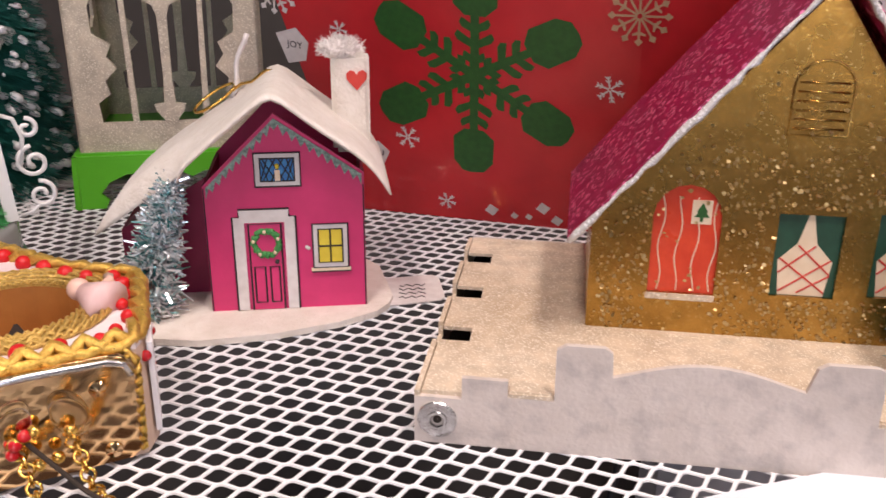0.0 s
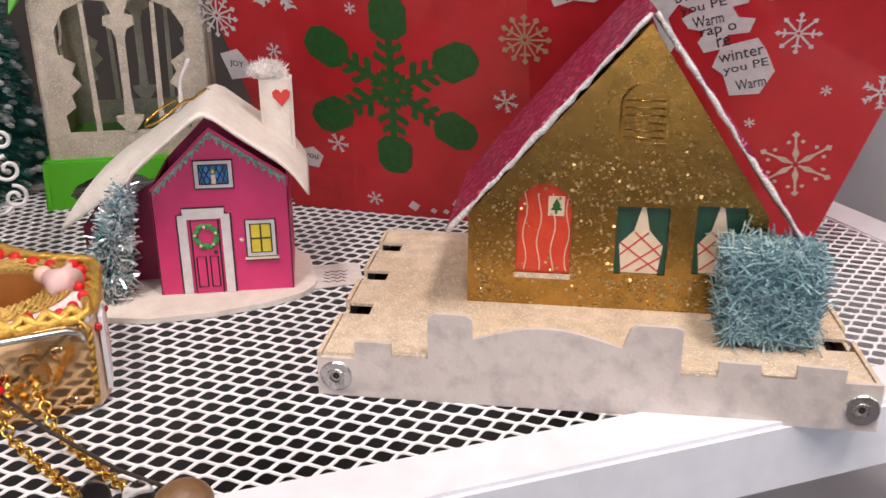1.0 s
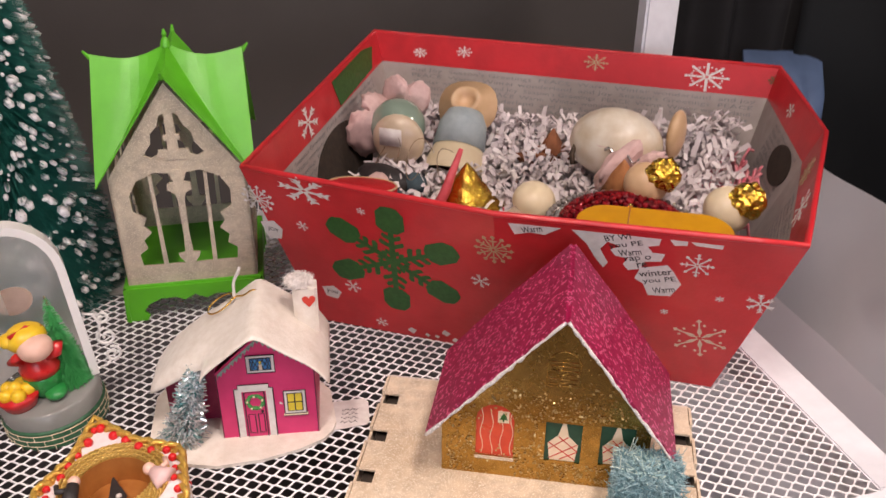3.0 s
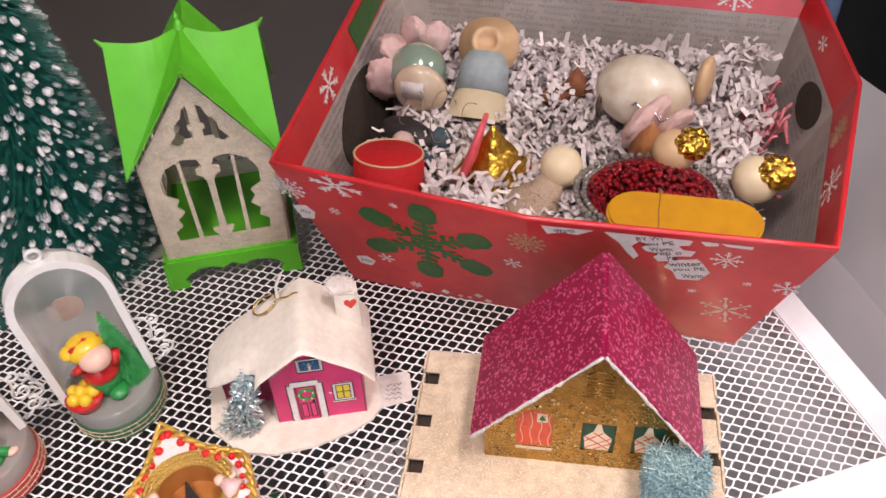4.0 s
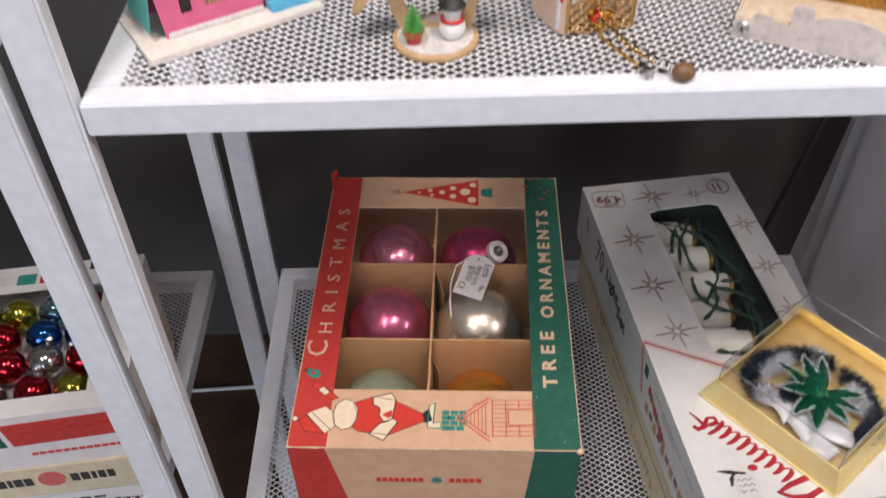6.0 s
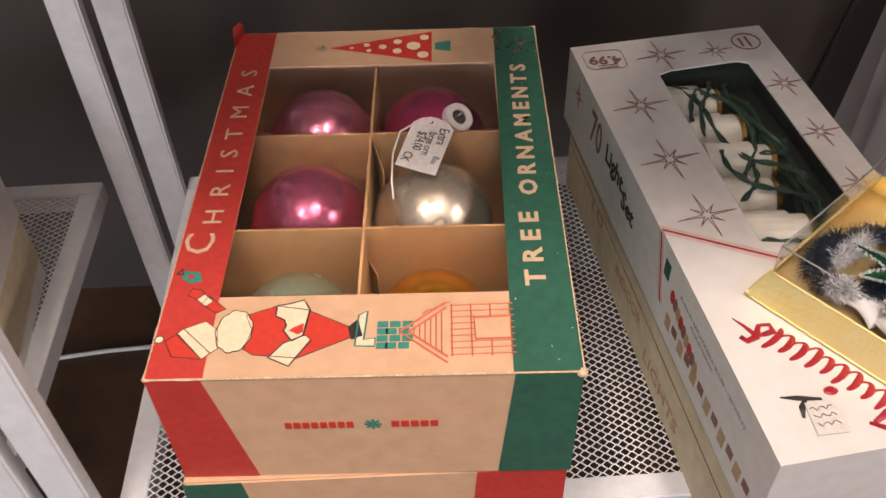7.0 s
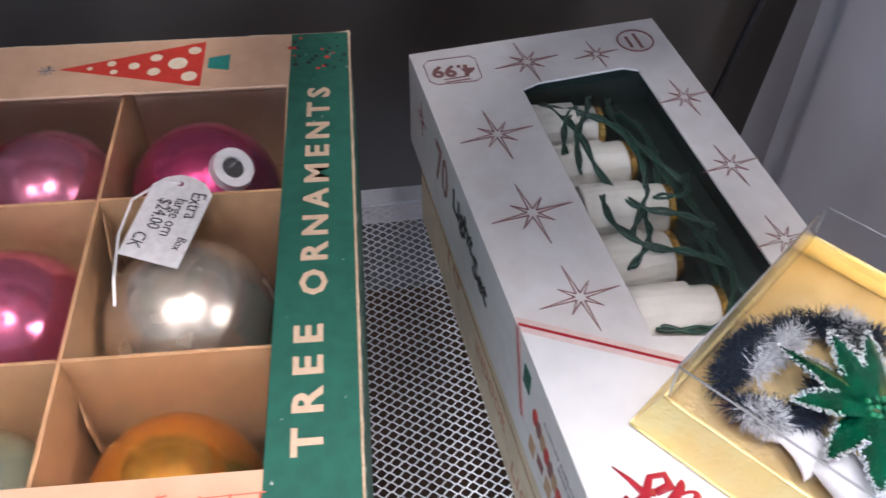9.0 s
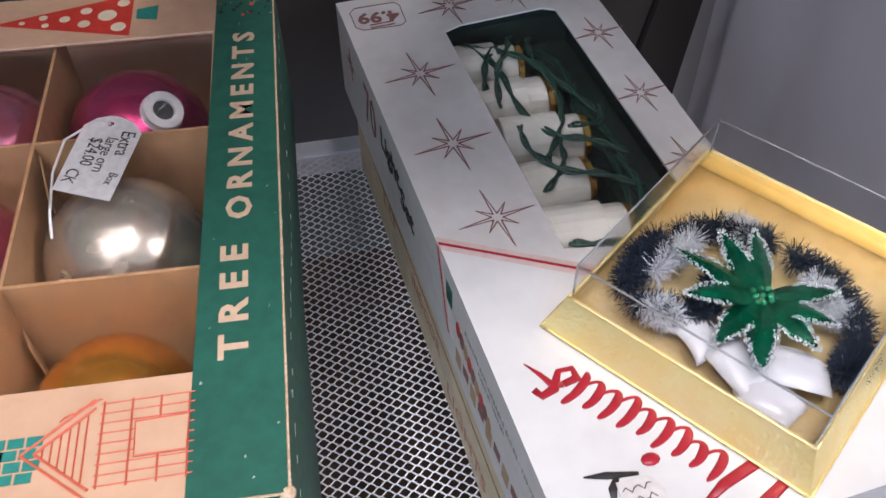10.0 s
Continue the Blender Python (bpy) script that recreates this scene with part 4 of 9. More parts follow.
for u, v in ((0.0283, 0.0185), (0.0278, 0.0188)):
    part("worn_spot", ball(0.0006, u, v, 0.0002, 1, 1.2, 0.3, 1), WHITE_PRINT, cot, "", CF)
# printed zigzag trim below the eaves
for a, b in (((0.001, 0.0375), (0.0205, 0.0565)), ((0.0205, 0.0565), (0.0438, 0.0403))):
    n = 10
    zig = []
    for k in range(2 * n + 1):
        f = k / (2 * n)
        zig.append((a[0] + (b[0] - a[0]) * f, a[1] + (b[1] - a[1]) * f - (0.0012 if k % 2 else 0.0034)))
    top = [(a[0] + (b[0] - a[0]) * f, a[1] + (b[1] - a[1]) * f - 0.0002) for f in (1, 0)]
    part("eaves_trim", prism(zig + top, 0.0003, 0.0005), mat("grey green print", (0.3, 0.42, 0.36), (0.1, 0.16, 0.14), 0.5, 0, 1200), cot, "", CF)


def felt_sheet(rows, thick):
    """A soft sheet through rows of points, with a rough skin."""
    bm = bmesh.new()
    top = [[bm.verts.new(Vector(p) + Vector((0, 0, thick))) for p in r] for r in rows]
    bot = [[bm.verts.new(Vector(p)) for p in r] for r in rows]
    for g, flip in ((top, False), (bot, True)):
        for A, B in zip(g, g[1:]):
            for k in range(len(A) - 1):
                q = (A[k], A[k + 1], B[k + 1], B[k])
                bm.faces.new(q[::-1] if flip else q)
    loop_t = top[0] + [r[-1] for r in top[1:-1]] + top[-1][::-1] + [r[0] for r in top[-2:0:-1]]
    loop_b = bot[0] + [r[-1] for r in bot[1:-1]] + bot[-1][::-1] + [r[0] for r in bot[-2:0:-1]]
    for i in range(len(loop_t)):
        j = (i + 1) % len(loop_t)
        bm.faces.new((loop_t[i], loop_b[i], loop_b[j], loop_t[j]))
    return bm


rows = []
for y in [-0.013 + 0.0045 * k for k in range(12)]:
    pr = [(-0.0335, 0.0205), (-0.0265, 0.0315), (-0.0145, 0.0425), (-0.0018, 0.0505)] + [(0.009, 0.0572), (0.016, 0.063), (0.0208, 0.0665), (0.026, 0.0622), (0.034, 0.0558), (0.042, 0.0505), (0.0475, 0.0455), (0.0518, 0.0375)]
    cut = max(0.0, min(1.0, (0.0075 - y) / 0.006))
    if cut > 0:
        short = [(-0.0046, 0.0432), (-0.004, 0.0452), (-0.003, 0.047), (-0.0012, 0.049)]
        pr = [(x + (sx_ - x) * cut, z + (sz_ - z) * cut) for (x, z), (sx_, sz_) in zip(pr, short)] + pr[4:]
    rows.append([(x, y, z + 0.0007 * noise.noise((x * 180, y * 180, 3))) for x, z in pr])
roof = part("roof", felt_sheet(rows, 0.0022), SNOW_FELT, cot, "thick cream felt snow roof", smooth=True)
sub = roof.modifiers.new("soft", "SUBSURF")
sub.levels = sub.render_levels = 1
ch = box(0.0365, 0.0475, 0.016, 0.026, 0.044, 0.073, 0.0014)
part("chimney", ch, SNOW_FELT, cot, "cream chimney with a red heart")


def puff_place(i, rnd):
    q, e = rnd.uniform(0, 6.28), rnd.uniform(-0.4, 1.5)
    d = Vector((math.cos(q) * math.cos(e), math.sin(q) * math.cos(e), math.sin(e)))
    return Vector((0.0395 + d.x * 0.0058, 0.021 + d.y * 0.005, 0.0735 + d.z * 0.0026)), d + Vector((rnd.gauss(0, 0.9), rnd.gauss(0, 0.9), rnd.gauss(0, 0.9)))


FUZZ = mat("white snow fuzz", (0.86, 0.8, 0.76), (0.78, 0.72, 0.67), 0.9, 0, 300, 0.6, 900)
puff = ball(0.0058, n=4)
for v in puff.verts:
    v.co *= 1 + 0.22 * noise.noise(v.co * 420)
puff.transform(Matrix.Translation((0.0395, 0.021, 0.0735)) @ Matrix.Diagonal((1.05, 0.9, 0.48, 1)))
part("chimney_snow", puff, FUZZ, cot, "fuzzy white snow tuft", smooth=True)
part_mesh("snow_fuzz", bristles(1400, puff_place, 0.0014, 0.00012, 19, 0.8), FUZZ, cot)
hp = [(0, -0.003), (0.0028, 0.0002), (0.003, 0.0018), (0.0018, 0.0028), (0.0006, 0.0024), (0, 0.0014), (-0.0006, 0.0024), (-0.0018, 0.0028), (-0.003, 0.0018), (-0.0028, 0.0002)]
part("heart", prism(hp, 0, 0.0005), RED_PRINT, cot, "small red heart", front_at(0.0438, 0.016, 0.0655))
# gold hanging loop and white string
lp = [(0.002 + 0.0062 * math.cos(a), 0.029 + 0.004 * math.sin(a), 0.0585 + 0.0022 * math.sin(a + 0.9) + 0.002 * math.cos(a)) for a in [2 * math.pi * k / 18 for k in range(18)]]
part("hanging_loop", tube(lp, 0.00045, 6, True), GOLD, cot, "thin gold cord loop", smooth=True)
lp = [(0.007 + 0.0125 * k / 8, 0.029 - 0.003 * k / 8, 0.0595 + 0.0068 * math.sin(k * 0.19) + 0.0008 * math.sin(k * 1.1)) for k in range(9)]
part("hanging_loop", tube(lp, 0.00045, 6), GOLD, cot, "thin gold cord", smooth=True)
st = [(0.007 + 0.005 * k / 8 + 0.0007 * math.sin(k), 0.029 + 0.001 * k / 8, 0.0585 + 0.0185 * k / 8) for k in range(9)]
part("string", tube(st, 0.0008, 6), WHITE_PRINT, cot, "white string end", smooth=True)
part("price_tag", prism([(0.0485, 0.001), (0.067, 0.004), (0.0685, 0.0065), (0.0685, 0.021), (0.0665, 0.0235), (0.0485, 0.022)], 0.0004, 0.0008), WHITE_PRINT, cot, "white paper price tag")
for k in range(4):
    part("tag_scribble", tube([(0.0545 + 0.001 * j + 0.0003 * k, 0.0065 + 0.003 * k + 0.0009 * math.sin(j * 2.1 + k), 0.0009) for j in range(9)], 0.00016, 4), INK, cot)


# ---- bottle brush and tinsel trees ----
def brush_tree(name, x, y, z, h, r, n, fibre, thick, seed, label, snow=None, snow_n=0, base=None, lean=(0, 0, 1), clump=(0.012, 0.044)):
    t = thing(name, x, y, z, 0, label, "bottle brush tree")
    t.matrix_world = Matrix.Translation((x, y, z)) @ Vector(lean).to_track_quat("Z", "Y").to_matrix().to_4x4()
    part("stem", tube([(0, 0, 0.001), (0, 0, h)], r * 0.05, 6), CARD_EDGE, t)
    rnd = random.Random(seed)
    verts, faces = [], []
    for i in range(n):
        f = 1 - math.sqrt(rnd.random())
        zz = h * (0.03 + 0.96 * f)
        ln = r * (1 - f) ** 0.72 * rnd.uniform(0.85, 1.08) + r * 0.05
        a = rnd.uniform(0, 2 * math.pi)
        d = Vector((math.cos(a), math.sin(a), rnd.uniform(-0.42, -0.08)))
        p, q = Vector((0, 0, zz)) + d * ln * 0.12, Vector((0, 0, zz)) + d * ln
        s = Vector((-d.y, d.x, 0)) * thick
        u = Vector((0, 0, thick))
        k = len(verts)
        verts += [p + s, p - s, p + u, q + s * 0.6, q - s * 0.6, q + u * 0.6]
        faces += [(k, k + 1, k + 4, k + 3), (k + 1, k + 2, k + 5, k + 4), (k + 2, k, k + 3, k + 5), (k + 3, k + 4, k + 5)]
    me = bpy.data.meshes.new("crown")
    me.from_pydata([tuple(v) for v in verts], [], faces)
    part_mesh("crown", me, fibre, t)
    if snow:
        bm = bmesh.new()
        for i in range(snow_n):
            f = 1 - math.sqrt(rnd.random())
            zz, a = h * (0.04 + 0.93 * f), rnd.uniform(0, 2 * math.pi)
            rr = (r * (1 - f) ** 0.72 + r * 0.05) * rnd.uniform(0.86, 1.03)
            c = Vector((math.cos(a) * rr, math.sin(a) * rr, zz - rr * 0.26))
            sz = r * rnd.uniform(*clump)
            b = ball(sz, n=1)
            b.transform(Matrix.Translation(c) @ pose(0, 0, 0, rnd.uniform(-20, 20), rnd.uniform(5, 40), math.degrees(a)) @ Matrix.Diagonal((rnd.uniform(0.9, 2.0), rnd.uniform(0.7, 1.2), rnd.uniform(0.5, 0.9), 1)))
            join(bm, b)
        part("snow_flock", bm, snow, t, "white flocked snow")["kind"] = "stuff"
    if base:
        part("stand", lathe([(r * 0.35, 0), (r * 0.35, h * 0.03), (r * 0.12, h * 0.06)], 16), base, t)
    return t


DARK_FIR = tinsel("dark green bristle", (0.004, 0.085, 0.065), (0.008, 0.125, 0.1), (0.02, 0.2, 0.16), 0.45, 0.0)
FLOCK = mat("flock snow", (0.78, 0.76, 0.76), (0.68, 0.65, 0.66), 0.9, 0, 400, 0.4, 1200)
brush_tree("bottle_brush_tree", -0.047, 0.476, 1.0, 0.29, 0.053, 46000, DARK_FIR, 0.00022, 21, "tall dark green bottle brush tree flocked with white snow", FLOCK, 1300, CARD_EDGE, clump=(0.014, 0.055))
TINSEL = tinsel("silver teal tinsel", (0.98, 0.98, 0.99), (0.92, 0.95, 0.97), (0.06, 0.36, 0.36), 0.16, 0.7)


def tinsel_place(i, rnd):
    f = rnd.random()
    q, rr = rnd.uniform(0, 6.28), (0.0092 * (1 - f) ** 0.85 + 0.0012) * (0.82 + 0.18 * math.sin(f * 40)) * rnd.uniform(0.2, 0.95)
    return Vector((math.cos(q) * rr, math.sin(q) * rr, 0.002 + 0.0385 * f)), Vector((math.cos(q) + rnd.gauss(0, 0.4), math.sin(q) + rnd.gauss(0, 0.4), rnd.gauss(0.1, 0.6)))


tt = thing("tinsel_tree", 0.037, 0.3065, 1.0022, 0, "small silver and teal tinsel tree beside a pink cottage", "tinsel tree")
tt.matrix_world = Matrix.Translation((0.037, 0.3065, 1.0022)) @ Vector((0.0115, 0.003, 0.04)).to_track_quat("Z", "Y").to_matrix().to_4x4()
part("stem", tube([(0, 0, 0.0), (0, 0, 0.041)], 0.0006, 6), CARD_EDGE, tt)
part_mesh("crown", bristles(2400, tinsel_place, 0.0034, 0.00045, 22, 0.3), TINSEL, tt, "silver and teal foil strips")


# ---- green roofed plastic lantern house ----
lan = thing("lantern_house", 0.052, 0.454, 1.0, -5, "cream glitter plastic lantern house with bright green roof and stand", "house ornament")
LH = 0.0385
foot = [(-LH - 0.001, 0), (-0.028, 0), (-0.0265, 0.003), (-0.029, 0.006), (-0.0255, 0.0105), (-0.019, 0.0135), (-0.011, 0.0138), (-0.006, 0.0115), (0, 0.0145)]
foot = foot + [(-x, y) for x, y in foot[-2::-1]] + [(LH, 0.021), (-LH, 0.021)]
wall = [(-0.0355, 0), (0.0355, 0), (0.0355, 0.066), (0.0, 0.117), (-0.0355, 0.066)]
low = [(-0.0255, 0.0125), (0.0255, 0.0125), (0.0262, 0.02), (0.0215, 0.0235), (0.0228, 0.0285), (0.0182, 0.033), (0.0215, 0.0375), (0.0195, 0.042), (0.0258, 0.046), (0.0262, 0.056), (0.0215, 0.064), (0.012, 0.0685), (0.0045, 0.0675), (0.0025, 0.062)]
low = low + [(-x, y) for x, y in low[2:][::-1]]
up1 = [(0.0028, 0.0765), (0.0075, 0.0785), (0.012, 0.0765), (0.0155, 0.0785), (0.011, 0.0845), (0.0105, 0.09), (0.0065, 0.094), (0.0048, 0.0995), (0.0022, 0.101)]
up2 = [(-x, y) for x, y in up1[::-1]]
for k in range(4):
    R = pose(0, 0, 0, 0, 0, 90 * k)
    part("stand_panel", prism(foot, 0, 0.0016), GREEN_PLASTIC, lan, "green stand panel with cut arch", R @ front_at(0, -LH + 0.0016, 0))
    w = part("tracery_wall", prism(wall, 0, 0.0014, [low, up1, up2]), CREAM_GLITTER, lan, "cream glittered tracery wall", R @ front_at(0, -0.0341, 0.021))
    M = R @ front_at(0, -0.0345, 0.021)
    post = [(-0.0018, 0.012), (-0.0052, 0.0165), (-0.0058, 0.019), (-0.0022, 0.0195), (-0.0016, 0.03), (-0.0018, 0.052), (-0.003, 0.056), (-0.0065, 0.058), (-0.006, 0.0615), (-0.0025, 0.0625), (-0.002, 0.0695)]
    part("mullion", prism(post + [(-x, y) for x, y in post[::-1]], 0.0001, 0.0017), CREAM_GLITTER, w, "", M)
    for sx in (-1, 1):
        part("mullion", prism([(sx * 0.0132 - 0.0012, 0.012), (sx * 0.0132 + 0.0012, 0.012), (sx * 0.0142 + 0.0009, 0.067), (sx * 0.0142 - 0.0009, 0.067)], 0.0002, 0.0014), CREAM_GLITTER, w, "", M)
    fl = [(-0.0055, 0.0755), (-0.0085, 0.078), (-0.0075, 0.081), (-0.0028, 0.081), (-0.0026, 0.086), (-0.0042, 0.0865), (-0.0042, 0.089), (-0.002, 0.0895), (-0.0012, 0.1)]
    part("finial_tracery", prism(fl + [(-x, y) for x, y in fl[::-1]], 0.0002, 0.0015), CREAM_GLITTER, w, "", M)
part("floor_panel", box(-0.037, 0.037, -0.037, 0.037, 0.0195, 0.022), GREEN_PLASTIC, lan)
top, tips, corners = Vector((0, 0, 0.1465)), [], []
rf = bmesh.new()
for k in range(4):
    R = pose(0, 0, 0, 0, 0, 90 * k)
    tip, kl, kr = R @ Vector((0, -0.0392, 0.1425)), R @ Vector((-0.041, -0.041, 0.0845)), R @ Vector((0.041, -0.041, 0.0845))
    for corner in (kl, kr):
        n = 8
        grid = []
        for i in range(n + 1):
            a = i / n
            ridge = top.lerp(tip, a) - Vector((0, 0, 0.006 * math.sin(math.pi * a) * (1 - 0.3 * a)))
            low_ = top.lerp(corner, a)
            low_ = top.lerp(corner, a) - Vector((0, 0, 0.003 * math.sin(math.pi * a)))
            grid.append([ridge.lerp(low_, j / 4) for j in range(5)])
        for dz in (0.0, 0.0012):
            vs = [[rf.verts.new(p + Vector((0, 0, dz))) for p in r] for r in grid]
            for A, B in zip(vs, vs[1:]):
                for j in range(4):
                    rf.faces.new((A[j], A[j + 1], B[j + 1], B[j]))
        e = [(g[j], g[j + 1]) for g in (grid[-1],) for j in range(4)]
        for a, b in e:
            vs = [rf.verts.new(a), rf.verts.new(b), rf.verts.new(b + Vector((0, 0, 0.0012))), rf.verts.new(a + Vector((0, 0, 0.0012)))]
            rf.faces.new(vs)
bmesh.ops.remove_doubles(rf, verts=rf.verts[:], dist=0.00005)
part("roof", rf, GREEN_PLASTIC, lan, "bright green swept cross gable roof")
for k in range(4):
    tip = pose(0, 0, 0, 0, 0, 90 * k) @ Vector((0, -0.0392, 0.1425))
    part("roof_tip", tube([tip + Vector((0, 0, -0.001)), tip * 1.0 + Vector((tip.x * 0.08, tip.y * 0.08, 0.003))], [0.0014, 0.0006], 6), GREEN_PLASTIC, lan)
part("roof_finial", lathe([(0.003, 0), (0.0022, 0.003), (0.001, 0.005), (0.0014, 0.0065), (0.0005, 0.009)], 10), GREEN_PLASTIC, lan, "", Matrix.Translation((0, 0, 0.146)))

# ---- display domes with small figures ----
SKIN = mat("pale doll plastic", (0.78, 0.5, 0.4), (0.72, 0.44, 0.34), 0.35)
TOY_RED = mat("red toy plastic", (0.6, 0.02, 0.02), (0.5, 0.015, 0.015), 0.3, coat=0.3)
TOY_GREEN = mat("green toy plastic", (0.01, 0.28, 0.06), (0.01, 0.2, 0.045), 0.3, coat=0.3)
TOY_YELLOW = mat("yellow toy plastic", (0.82, 0.55, 0.03), (0.75, 0.46, 0.02), 0.35, coat=0.3)
TOY_WHITE = mat("white toy plastic", (0.8, 0.78, 0.74), (0.72, 0.7, 0.66), 0.35)
BRICK_GREEN = mat("green brick print", (0.03, 0.13, 0.06), (0.02, 0.09, 0.045), 0.5, 0, 400)
BRICK_RED = mat("red brick print", (0.42, 0.05, 0.045), (0.35, 0.035, 0.03), 0.5, 0, 400)


FROST = mat("milky clear plastic", (0.96, 0.95, 0.93), (0.9, 0.89, 0.86), 0.34, 0, 40, 0.1, 60, trans=0.88, ior=1.16)


PEACH = mat("faded peach print", (0.62, 0.46, 0.38), (0.54, 0.38, 0.3), 0.7, 0, 200)


def scroll(side):
    """Curls of white plastic beside the arch."""
    bm = bmesh.new()
    for cz, r, turns, flip in ((0.036, 0.0052, 1.3, 1), (0.0255, 0.0045, 1.3, -1), (0.0465, 0.0032, 1.1, -1)):
        pts = []
        for k in range(22):
            f = k / 21
            a = flip * (math.pi * 2 * turns * f) + math.pi / 2
            rr = r * (1 - 0.75 * f)
            pts.append((side * (0.0265 + 0.0052 + rr * math.cos(a)), 0, cz + rr * math.sin(a)))
        join(bm, tube(pts, 0.00075, 6))
    join(bm, tube([(side * 0.0245, 0, 0.052), (side * 0.0285, 0, 0.05), (side * 0.03, 0, 0.044), (side * 0.028, 0, 0.036)], 0.0007, 6))
    join(bm, tube([(side * 0.0245, 0, 0.02), (side * 0.028, 0, 0.0205), (side * 0.031, 0, 0.023)], 0.0007, 6))
    return bm


DOME_S = 0.06      # height of the straight part of a dome


def dome_lean(x, y, lean):
    """A dome and what stands in it tip sideways about the foot."""
    return Matrix.Translation((x, y, 1.0)) @ pose(0, 0, 0, 0, -lean, 0) @ Matrix.Translation((-x, -y, -1.0))


def display_dome(x, y, rz, lean, brick, label):
    d = thing("display_dome", x, y, 1.0, rz, label, "dome ornament", "clear dome ornaments")
    d.matrix_world = dome_lean(x, y, lean) @ d.matrix_world
    base = part("base_ring", lathe([(0.0005, 0.0), (0.0235, 0.0), (0.0238, 0.0012), (0.0238, 0.0098), (0.0228, 0.0108), (0.0005, 0.0108)], 32, False), brick, d, "printed brick base ring", smooth=False)
    for row in range(3):
        zz = 0.0025 + row * 0.003
        part("brick_joint", tube([(0.0239 * math.cos(a), 0.0239 * math.sin(a), zz) for a in [2 * math.pi * k / 32 for k in range(32)]], 0.00018, 4, True), CREAM_PRINT, base)
        for k in range(18):
            a = 2 * math.pi * (k + 0.5 * (row % 2)) / 18
            part("brick_joint", tube([(0.0239 * math.cos(a), 0.0239 * math.sin(a), zz - 0.003), (0.0239 * math.cos(a), 0.0239 * math.sin(a), zz)], 0.00018, 4), CREAM_PRINT, base)
    part("stage", lathe([(0.0232, 0.0108), (0.0234, 0.0185), (0.022, 0.0195), (0.0005, 0.0195)], 32, False), mat("grey clear stage", (0.6, 0.6, 0.57), (0.52, 0.52, 0.49), 0.18, 0, 90, trans=0.6), d, "grey plastic stage", smooth=True)
    n = 15
    path = [(-0.0225, 0, 0.02)] + [(-0.0225, 0, 0.02 + DOME_S * k / 5) for k in range(1, 5)]
    path += [(-0.0225 * math.cos(math.pi * k / n), 0, (0.02 + DOME_S) + 0.026 * math.sin(math.pi * k / n)) for k in range(n + 1)]
    path += [(0.0225, 0, (0.02 + DOME_S) - DOME_S * k / 5) for k in range(1, 6)]
    fr = bmesh.new()
    ring = []
    for i, p in enumerate(path):
        a, b = Vector(path[max(0, i - 1)]), Vector(path[min(len(path) - 1, i + 1)])
        t = (b - a).normalized()
        nr = Vector((-t.z, 0, t.x))
        c = Vector(p)
        ring.append([fr.verts.new(c + nr * 0.0012 + Vector((0, -0.0045, 0))), fr.verts.new(c + nr * 0.0012 + Vector((0, 0.0035, 0))), fr.verts.new(c - nr * 0.0026 + Vector((0, 0.0035, 0))), fr.verts.new(c - nr * 0.0026 + Vector((0, -0.0045, 0)))])
    for A, B in zip(ring, ring[1:]):
        for k in range(4):
            fr.faces.new((A[k], A[(k + 1) % 4], B[(k + 1) % 4], B[k]))
    fr.faces.new(ring[0])
    fr.faces.new(ring[-1][::-1])
    af = part("arch_frame", fr, WHITE_PLASTIC, d, "white plastic arch frame", smooth=False)
    for s in (-1, 1):
        part("scroll", scroll(s), WHITE_PLASTIC, af, "white curled scroll", smooth=True)
    part("top_loop", tube([(0.0032 * math.cos(a), -0.0005, (0.0505 + DOME_S) + 0.0032 * math.sin(a)) for a in [2 * math.pi * k / 14 for k in range(14)]], 0.001, 6, True), WHITE_PLASTIC, af, smooth=True)
    sh = bmesh.new()
    rows = []
    for k in range(13):
        ang = math.pi * k / 12
        col = [(0.0222 * math.cos(ang), 0.003 + 0.0195 * math.sin(ang), 0.02)]
        for j in range(1, 9):
            col.append((0.0222 * math.cos(ang), 0.003 + 0.0195 * math.sin(ang), 0.02 + DOME_S * j / 8))
        for j in range(1, 7):
            e = math.pi / 2 * j / 6
            col.append((0.0222 * math.cos(ang) * math.cos(e), 0.003 + 0.0195 * math.sin(ang) * math.cos(e), (0.02 + DOME_S) + 0.0255 * math.sin(e)))
        rows.append([sh.verts.new(p) for p in col])
    for A, B in zip(rows, rows[1:]):
        for j in range(len(A) - 1):
            sh.faces.new((A[j], A[j + 1], B[j + 1], B[j]))
    shell = part("clear_back", sh, FROST, d, "hazy clear plastic back shell", smooth=True, calc=True)
    shell.visible_shadow = False
    so = shell.modifiers.new("thickness", "SOLIDIFY")
    so.thickness = 0.0004
    # a flat pale peach disc just inside the back shell
    peach_disc = part("back_print", prism(disc(-0.003, 0.057, 0.0088, 22, 0.0075), 0, 0.0004), PEACH, d, "pale peach disc on the back", front_at(0, 0.0215, 0))
    peach_disc.visible_shadow = False
    return d


def figurine(name, pieces, mats, x, y, z, rz, label, category):
    """One plain mesh with several colours."""
    bm = bmesh.new()
    for b, i in pieces:
        for fc in b.faces:
            fc.smooth = True
        join(bm, b, None, i)
    ob = part(name, bm, mats, None)
    ob.matrix_world = pose(x, y, z, 0, 0, rz)
    return tagged(ob, label, category)


